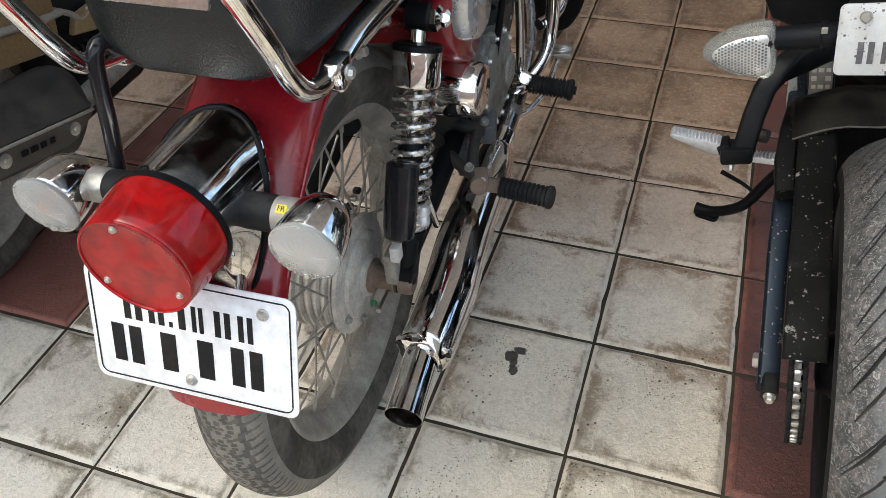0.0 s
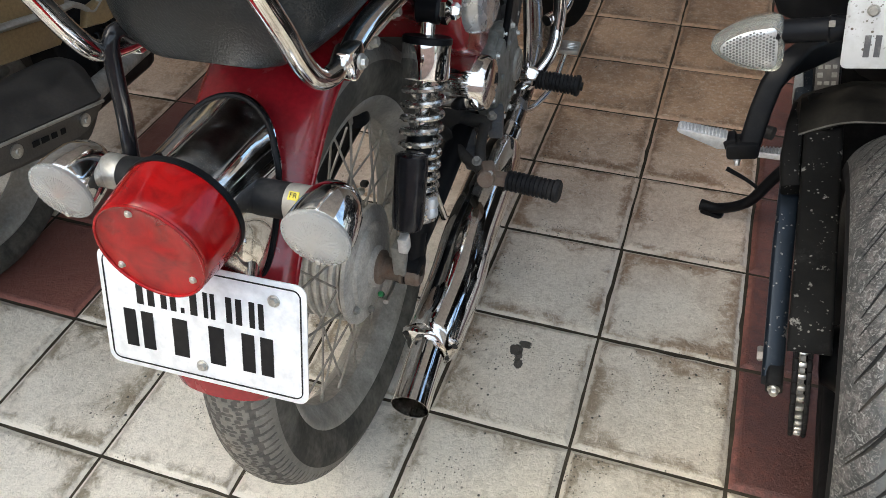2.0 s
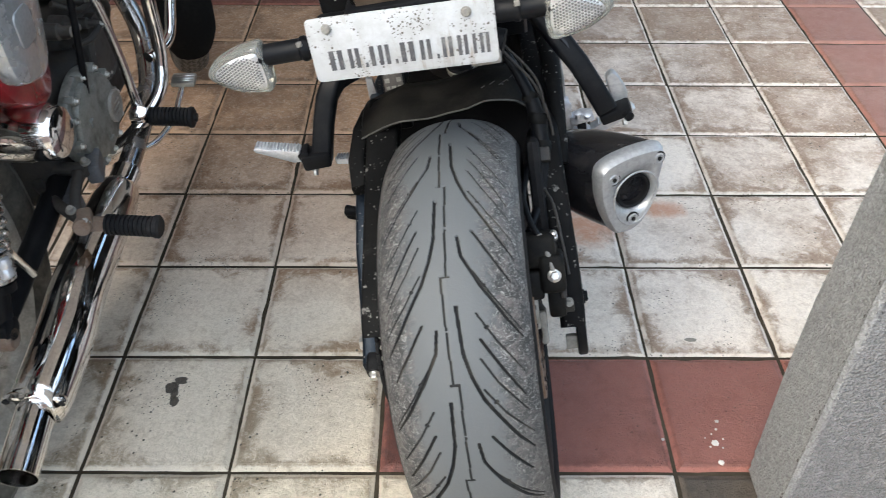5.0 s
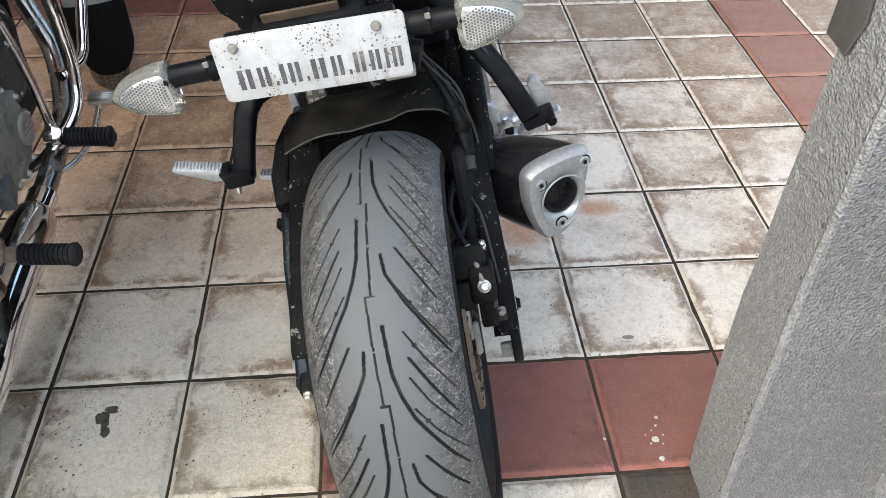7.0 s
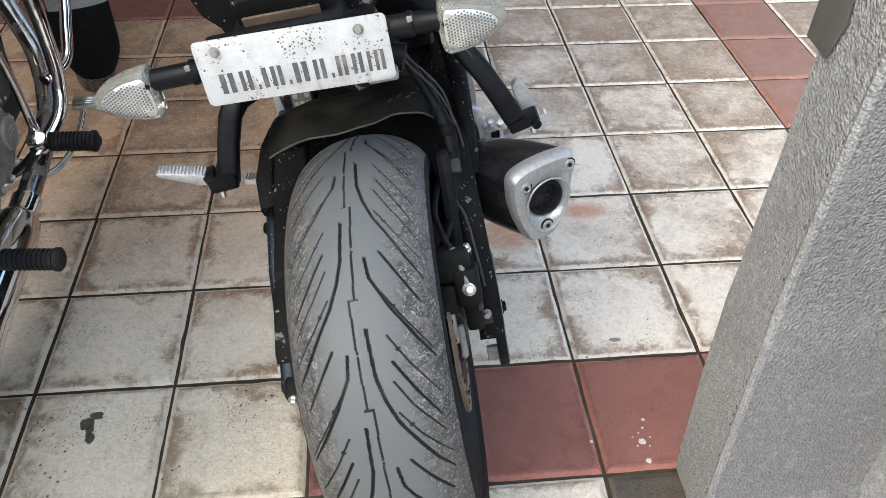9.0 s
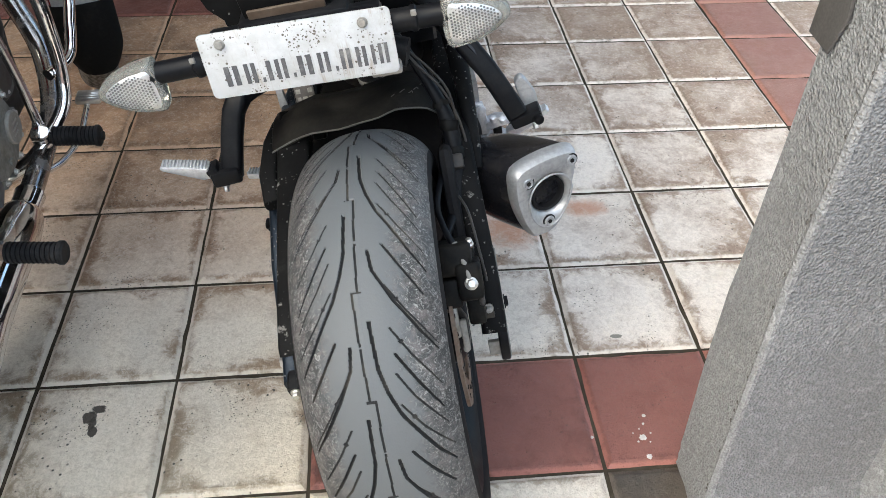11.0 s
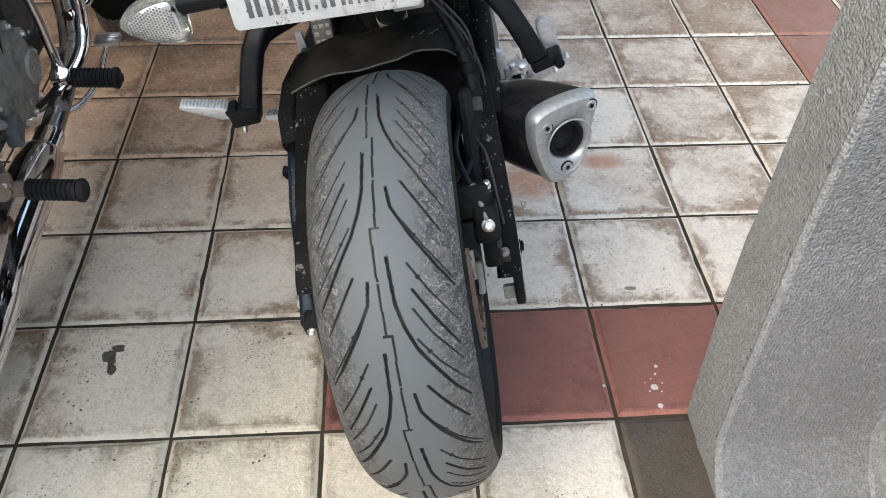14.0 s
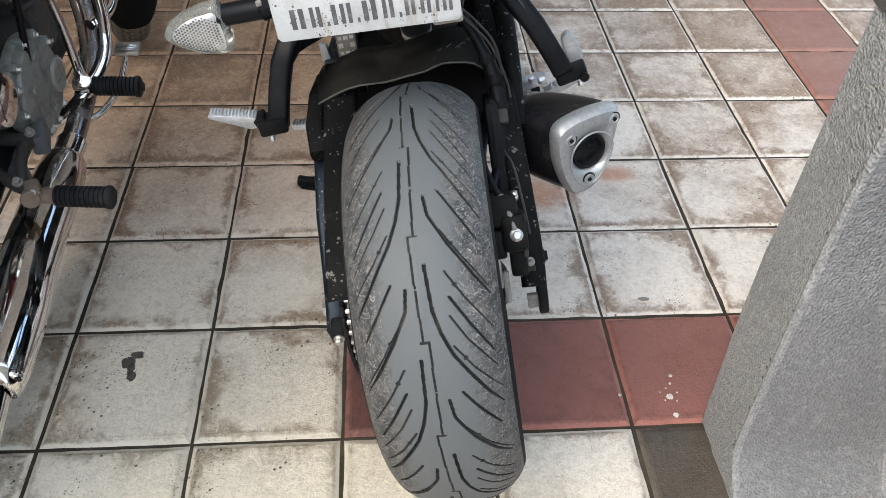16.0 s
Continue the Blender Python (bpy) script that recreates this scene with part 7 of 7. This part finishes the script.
def sport_tail():
    bm = bmesh.new()
    loops = []
    for y, w, z, h in ((0.055, 0.16, 0.865, 0.03), (0.09, 0.22, 0.868, 0.06), (0.16, 0.26, 0.872, 0.09), (0.30, 0.26, 0.868, 0.12), (0.50, 0.24, 0.85, 0.16), (0.75, 0.26, 0.82, 0.2)):
        loops.append([Vector((x - 0.005, y, z + zz)) for x, zz in outline(w, h, h * 0.3, 4)])
    rings(bm, loops)
    part("tail_section", bm, MUDBLACK, sport, "black tail with dried mud underneath")
    bm = bmesh.new()
    block(bm, pose(-0.016, 0.022, 0.826, 15), (0.095, 0.012, 0.040), 0.004)
    box = part("reflector_frame", bm, MUDBLACK, sport, "black reflector frame splashed with mud")
    bm = bmesh.new()
    block(bm, pose(-0.016, 0.0150, 0.817, 15), (0.082, 0.004, 0.017), 0.0015)
    part("reflector", bm, REFLECTOR, box, "dull brown reflector")
    for x in (-0.055, 0.022):
        bolt(box, (x, 0.018, 0.836), (0, -1, 0.2), 0.003, 0.003, DULLALLOY, "screw", False)
    bm = bmesh.new()
    slab(bm, [(-0.125, 0.860), (-0.112, 0.814), (-0.089, 0.788), (0.075, 0.788), (0.092, 0.820), (0.105, 0.860)], Matrix.Translation((0, 0.060, 0)) @ XZ, 0.05, 0.006)
    part("undertail_panel", bm, MUDBLACK, sport, "black undertail panel splashed with mud")
    bm = bmesh.new()
    slab(bm, [(-0.202, 0.640), (-0.190, 0.606), (-0.150, 0.585), (-0.13, 0.55), (0.12, 0.55), (0.13, 0.76), (-0.202, 0.76)], Matrix.Translation((0, 0.400, 0)) @ XZ, 0.06, 0.012)
    inner = part("side_cover", bm, BLACK, sport, "black side covers below the seat")
    for k in (0, 1):
        bm = bmesh.new()
        tube(bm, [(-0.178, 0.398, 0.664 - 0.007 * k), (-0.155, 0.397, 0.666 - 0.007 * k), (-0.135, 0.398, 0.668 - 0.007 * k)], 0.0014, 6, 2)
        part("bright_wire", bm, ZINC, inner)
    # frame, tank and engine mass ahead
    bm = bmesh.new()
    tube(bm, [(0.0, 0.30, 0.76), (0.0, 0.45, 0.66), (0, 0.55, 0.55), (0, 0.60, 0.45)], [0.05, 0.07, 0.08, 0.09], 16, 4)
    part("main_frame", bm, BLACK, sport, "black frame")
    bm = bmesh.new()
    block(bm, pose(0, 0.78, 0.46), (0.30, 0.40, 0.36), 0.05, 4)
    part("engine_block", bm, BLACK, sport, "black engine")
    # added panel, there only to keep the space ahead of the tyre dark
    bm = bmesh.new()
    slab(bm, [(-0.125, 0.26), (0.115, 0.26), (0.118, 0.40), (0.110, 0.47), (-0.130, 0.46), (-0.135, 0.40)], Matrix.Translation((0, 0.395, 0)) @ XZ, 0.012, 0.003)
    part("gap_panel", bm, SIDEWALL, sport, "dull black panel added in the dark space ahead of the tyre")
    bm = bmesh.new()
    tube(bm, [(0, 0.62, 0.86), (0, 0.8, 0.95), (0, 1.0, 0.98), (0, 1.12, 0.92)], [0.10, 0.15, 0.15, 0.09], 24, 6)
    part("fuel_tank", bm, GLOSSBLACK, sport, "black fuel tank")
    bm = bmesh.new()
    lathe(bm, [(0.20, -0.05), (0.225, -0.058), (0.27, -0.06), (0.295, -0.045), (0.303, 0.0), (0.295, 0.045), (0.27, 0.06), (0.225, 0.058), (0.20, 0.05)], Matrix.Translation((0, 1.43, 0.303)) @ AXIS_X, 64)
    part("front_wheel", bm, RUBBER, sport, "front wheel")
    for x in (-0.10, 0.10):
        bm = bmesh.new()
        tube(bm, [(x, 1.43, 0.30), (x, 1.24, 0.85)], 0.026, 16, 1)
        part("fork_leg", bm, BLACK, sport)
    m = Matrix.Translation((-0.115, 0.400, 0.492)) @ Matrix.Rotation(radians(-22), 4, "X")
    bm = bmesh.new()
    block(bm, m @ pose(0, 0.010, 0.0), (0.040, 0.016, 0.15), 0.004)
    spar = part("frame_spar", bm, BLACK, sport, "black frame spar with a warning decal")
    bm = bmesh.new()
    block(bm, m @ pose(0, 0.001, 0.010), (0.033, 0.002, 0.066), 0.0006)
    dec = part("warning_decal", bm, STICKER, spar, "dark decal with pale symbols")
    for i in range(3):
        for j in range(5):
            if (i * 2 + j) % 5 == 4:
                continue
            bm = bmesh.new()
            block(bm, m @ pose(-0.010 + 0.010 * i, -0.0004, 0.036 - 0.0125 * j), (0.0062 if (i + j) % 2 else 0.0078, 0.0008, 0.0058 if j % 2 else 0.0075), 0)
            part("decal_mark", bm, DULLALLOY, dec, smooth=False)
    bm = bmesh.new()
    lathe(bm, [(0.019, -0.03), (0.022, -0.028), (0.022, 0.0), (0.0245, 0.002), (0.0245, 0.018), (0.022, 0.020), (0.018, 0.05)], along((0.008, 0.375, 0.520), (0, -0.35, 1)), 28)
    shock = part("rear_shock", bm, SIDEWALL, sport, "black rear shock with a grey collar label")
    bm = bmesh.new()
    lathe(bm, [(0.0246, 0.003), (0.0252, 0.004), (0.0252, 0.016), (0.0246, 0.017)], along((0.008, 0.375, 0.520), (0, -0.35, 1)), 28, caps=False)
    label = part("collar_label", bm, DULLALLOY, shock)
    for k in (-1, 0, 1):
        bm = bmesh.new()
        block(bm, along((0.008, 0.375, 0.520), (0, -0.35, 1)) @ pose(0, 0, 0, 0, 0, -90 + 28 * k) @ pose(0.0254, 0, 0.010), (0.0008, 0.006, 0.007), 0)
        part("label_mark", bm, INK, label, smooth=False)
    bm = bmesh.new()
    tube(bm, [(0.02, 0.16, 0.70), (0.05, 0.13, 0.70), (0.09, 0.12, 0.69)], 0.018, 12, 5)
    part("shock_hose", bm, BLACK, sport, "black rubber hose")


sport_tail()


# ---- commuter machine with bronze panels, partly behind the cruiser ----
third = thing("motorcycle", pose(-1.25, 0.10, 0), "bronze and black motorcycle with a shielded silencer", "motorcycle", "parked motorcycles")


def third_wheel():
    r0 = 0.295
    bm = bmesh.new()
    prof = [(0.205, -0.034), (0.222, -0.040), (0.226, -0.038), (0.214, -0.024), (0.205, 0.0), (0.214, 0.024), (0.226, 0.038), (0.222, 0.040), (0.205, 0.034), (0.190, 0.012), (0.190, -0.012)]
    rings(bm, [[Vector((h, r * math.cos(2 * math.pi * i / 72), r * math.sin(2 * math.pi * i / 72))) for i in range(72)] for r, h in prof], caps=False, closed=True)
    rim = part("rear_wheel", bm, ALLOY, third, "dusty grey cast wheel")
    rim.matrix_basis = Matrix.Translation((0, 0, r0))
    tyre("tyre", [(0, r0), (0.022, r0 - 0.003), (0.040, r0 - 0.014), (0.050, r0 - 0.032), (0.050, r0 - 0.046), (0.044, r0 - 0.062), (0.038, 0.224)], 500, 40, old_tread, (OLDWALL, OLDWALL, OLDGROOVE), rim, "dusty worn tyre", 0.05)
    for i in range(6):
        a = 2 * math.pi * i / 6 + 0.35
        bm = bmesh.new()
        tube(bm, [Vector((0.01, 0.05 * math.cos(a), 0.05 * math.sin(a))), Vector((0.015, 0.12 * math.cos(a + 0.1), 0.12 * math.sin(a + 0.1))), Vector((0.01, 0.20 * math.cos(a), 0.20 * math.sin(a)))], [0.022, 0.014, 0.018], 10, 4)
        part("wheel_spoke", bm, ALLOY, rim)
    bm = bmesh.new()
    lathe(bm, [(0.02, -0.07), (0.07, -0.06), (0.07, 0.04), (0.055, 0.055), (0.02, 0.07)], AXIS_X, 36)
    part("hub", bm, DULLALLOY, rim)


third_wheel()


def third_silencer():
    """A box-shaped silencer; its right side carries the bolted shield."""
    slope = -0.26
    def line(y):
        return 0.402 + slope * y
    section = [(0.300, 0.0), (0.298, -0.045), (0.270, -0.066), (0.205, -0.085), (0.165, -0.05), (0.160, 0.030), (0.180, 0.050), (0.235, 0.038), (0.288, 0.008)]
    loop = [(q.x, q.y) for q in smooth_path([(x, z, 0) for x, z in section], 3, closed=True)]
    bm = bmesh.new()
    loops = []
    for y, k, cut in ((-0.46, 0.86, 0.0), (-0.45, 1.0, 0.0), (-0.30, 1.0, 0.0), (-0.10, 1.0, 0.0), (0.05, 1.0, 0.3), (0.115, 1.0, 0.9), (0.128, 0.94, 1.0), (0.140, 0.80, 1.0)):
        loops.append([Vector((0.23 + (x - 0.23) * k, y + cut * 1.0 * z, line(y) + z * k)) for x, z in loop])
    rings(bm, loops)
    can = part("silencer", bm, DARKSTEEL, third, "dull dark box-shaped silencer")
    d = Vector((0, 1, slope)).normalized()
    up = Vector((0, -slope, 1)).normalized()
    m = Matrix.Translation((0.299, 0.0, line(0.0))) @ Matrix((d, up, Vector((1, 0, 0)))).transposed().to_4x4()
    bm = bmesh.new()
    slab(bm, [(-0.45, -0.044), (0.060, -0.044), (0.085, -0.038), (0.128, -0.006), (0.128, -0.002), (-0.45, -0.002)], m, 0.004, 0.0015)
    shield = part("heat_shield", bm, SHIELDSTEEL, can, "dull metal heat shield with two bolts and a raised mark")
    bm = bmesh.new()
    tube(bm, [m @ Vector((-0.45, 0.0, 0.003)), m @ Vector((-0.2, 0.0, 0.003)), m @ Vector((0.0, 0.0, 0.003)), m @ Vector((0.12, 0.0, 0.003)), m @ Vector((0.136, -0.003, -0.004))], 0.0032, 8, 4)
    part("bright_edge", bm, ALLOY, shield)
    for u in (-0.082, 0.078):
        bm = bmesh.new()
        c = m @ Vector((u, -0.019, 0.0035))
        lathe(bm, [(0.0125, 0), (0.0125, 0.003), (0.0095, 0.0042)], along(c, (1, 0, 0)), 24)
        lathe(bm, [(0.0055, 0.004), (0.0055, 0.008), (0.003, 0.008)], along(c, (1, 0, 0)), 6)
        part("shield_bolt", bm, ZINC, shield)
    for k, w in enumerate((0.016, 0.018, 0.014, 0.012)):
        bm = bmesh.new()
        block(bm, m @ pose(-0.040 + 0.021 * k, -0.021, 0.0045), (w, 0.011, 0.0025), 0.001, 1)
        part("raised_mark", bm, BLACK, shield)
    bm = bmesh.new()
    tube(bm, [(0.23, 0.12, 0.35), (0.215, 0.19, 0.335), (0.19, 0.27, 0.32), (0.16, 0.36, 0.30), (0.10, 0.55, 0.26)], [0.026, 0.022, 0.020, 0.02, 0.02], 16, 6)
    part("exhaust_pipe", bm, DULLALLOY, can, "dusty grey exhaust pipe")


third_silencer()


def third_body():
    m = Matrix.Translation((0.15, 0.0, 0.0)) @ Matrix(((0, 0, 1, 0), (1, 0, 0, 0), (0, 1, 0, 0), (0, 0, 0, 1)))
    bm = bmesh.new()
    slab(bm, [(-0.45, 0.60), (0.06, 0.462), (0.20, 0.428), (0.235, 0.445), (0.25, 0.50), (0.26, 0.66), (-0.45, 0.72)], m, 0.03, 0.010)
    panel = part("side_panel", bm, TAN, third, "bronze painted side panel")
    bm = bmesh.new()
    tube(bm, [(0.184, -0.40, 0.66), (0.184, -0.1, 0.565), (0.184, 0.12, 0.514), (0.184, 0.20, 0.494), (0.176, 0.255, 0.482)], 0.009, 10, 5, flat=0.8)
    part("trim_strip", bm, ALLOY, panel, "dull gold trim strip")
    bm = bmesh.new()
    tube(bm, [(0.165, 0.24, 0.495), (0.165, 0.29, 0.462), (0.165, 0.315, 0.440), (0.165, 0.35, 0.452), (0.165, 0.39, 0.462)], 0.006, 8, 5)
    part("trim_strip", bm, ALLOY, panel)
    bm = bmesh.new()
    slab(bm, [(0.28, 0.42), (0.33, 0.405), (0.45, 0.395), (0.50, 0.44), (0.42, 0.455), (0.30, 0.45)], m, 0.02, 0.006)
    part("lower_panel", bm, TAN, panel)
    bm = bmesh.new()
    block(bm, pose(0.02, 0.36, 0.33), (0.24, 0.26, 0.22), 0.03, 3)
    for i in range(6):
        block(bm, pose(0.135, 0.29 + 0.018 * i, 0.35), (0.03, 0.008, 0.07), 0.002, 1)
    part("engine_block", bm, BLACK, third, "black ribbed engine")
    bm = bmesh.new()
    block(bm, pose(0.02, 0.05, 0.66), (0.24, 0.95, 0.16), 0.05, 4)
    part("seat", bm, LEATHER, third, "black seat")
    bm = bmesh.new()
    tube(bm, [(0.085, 0.0, 0.295), (0.09, 0.2, 0.31), (0.08, 0.42, 0.33)], 0.022, 12, 4)
    part("swingarm", bm, BLACK, third)
    bm = bmesh.new()
    lathe(bm, [(0.19, -0.03), (0.225, -0.042), (0.265, -0.046), (0.29, -0.02), (0.295, 0.0), (0.29, 0.02), (0.265, 0.046), (0.225, 0.042), (0.19, 0.03)], Matrix.Translation((0, 1.27, 0.295)) @ AXIS_X, 56)
    part("front_wheel", bm, RUBBER, third)
    bm = bmesh.new()
    tube(bm, [(0, 0.5, 0.72), (0, 0.7, 0.82), (0, 0.95, 0.82)], [0.09, 0.13, 0.09], 20, 5)
    part("fuel_tank", bm, TAN, third, "bronze fuel tank")
    for x in (-0.08, 0.08):
        bm = bmesh.new()
        tube(bm, [(x, 1.27, 0.295), (x, 1.06, 0.85)], 0.022, 14, 1)
        part("fork_leg", bm, BLACK, third)
    bm = bmesh.new()
    tube(bm, [(0.0, 1.02, 0.8), (0.0, 0.8, 0.5), (0.0, 0.6, 0.3), (0, 0.4, 0.3)], 0.02, 10, 4)
    part("main_frame", bm, BLACK, third)


third_body()


# ---- floor tiles ----
def tile_mesh(name, mat, variant):
    rnd = random.Random(variant)
    bm = bmesh.new()
    half = TILE / 2 - 0.0026
    loops = []
    steps = 7
    wear = [[rnd.uniform(-0.0005, 0.0009) if rnd.random() > 0.12 else rnd.uniform(0.0012, 0.0030) for _ in range(steps)] for _ in range(4)]
    for inset, z in ((0.0, -0.014), (0.0, -0.0070), (0.0012, -0.0058), (0.0042, -0.0040), (0.0085, -0.0016), (0.0125, 0.0)):
        w = half - inset
        loop = []
        for k, ((ax, ay), (bx, by)) in enumerate((((1, -1), (1, 1)), ((1, 1), (-1, 1)), ((-1, 1), (-1, -1)), ((-1, -1), (1, -1)))):
            for q in range(steps):
                u = q / steps
                x, y = (ax + (bx - ax) * u) * w, (ay + (by - ay) * u) * w
                chip = wear[k][q] * (1 - inset / 0.0125)
                nx, ny = ((1, 0), (0, 1), (-1, 0), (0, -1))[k]
                loop.append(Vector((x - nx * chip, y - ny * chip, z)))
        loops.append(loop)
    rings(bm, loops)
    bmesh.ops.recalc_face_normals(bm, faces=bm.faces)
    me = bpy.data.meshes.new(name)
    bm.to_mesh(me)
    bm.free()
    me.materials.append(mat)
    return me


def colour_at(i, j):
    if (i, j) == (3, -1):
        return "dark"
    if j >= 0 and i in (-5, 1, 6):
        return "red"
    if j == 0 and (i > 1 or i < -5):
        return "red"
    if j == 7 and i < 0:
        return "red"
    return "cream"


def lay_tiles():
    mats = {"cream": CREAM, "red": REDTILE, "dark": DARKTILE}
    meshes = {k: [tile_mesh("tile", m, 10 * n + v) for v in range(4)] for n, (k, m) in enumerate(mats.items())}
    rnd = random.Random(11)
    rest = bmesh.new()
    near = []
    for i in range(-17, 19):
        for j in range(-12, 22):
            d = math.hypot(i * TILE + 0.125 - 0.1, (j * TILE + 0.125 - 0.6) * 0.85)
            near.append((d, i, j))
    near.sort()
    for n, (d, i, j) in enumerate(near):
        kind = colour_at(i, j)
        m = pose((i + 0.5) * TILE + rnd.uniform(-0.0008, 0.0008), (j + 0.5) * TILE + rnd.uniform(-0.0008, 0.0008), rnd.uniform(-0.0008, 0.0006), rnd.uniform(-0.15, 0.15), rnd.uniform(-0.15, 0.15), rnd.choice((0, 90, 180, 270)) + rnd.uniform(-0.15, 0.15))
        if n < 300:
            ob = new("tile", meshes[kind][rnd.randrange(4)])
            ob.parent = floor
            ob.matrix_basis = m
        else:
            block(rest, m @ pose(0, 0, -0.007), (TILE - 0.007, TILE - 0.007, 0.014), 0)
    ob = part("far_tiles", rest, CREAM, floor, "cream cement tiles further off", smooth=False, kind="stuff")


lay_tiles()


def paint_splashes():
    """Dried drops of pale paint on the red tile."""
    rnd = random.Random(3)
    for x, y, r in ((0.830, 0.056, 0.0062), (0.831, 0.017, 0.0048), (0.844, 0.101, 0.0030), (0.741, 0.063, 0.0028), (0.838, 0.084, 0.0022), (0.846, 0.064, 0.0016), (0.820, 0.048, 0.0018), (0.828, 0.074, 0.0014), (0.815, 0.066, 0.0012), (0.841, 0.046, 0.0014)):
        bm = bmesh.new()
        pts = []
        for i in range(20):
            a = 2 * math.pi * i / 20
            k = r * rnd.uniform(0.75, 1.2)
            pts.append((k * math.cos(a), k * math.sin(a)))
        slab(bm, pts, pose(x, y, -0.0006), 0.0016, 0.0003)
        part("paint_drop", bm, PALEPRINT, floor, "dried drop of pale paint")


paint_splashes()
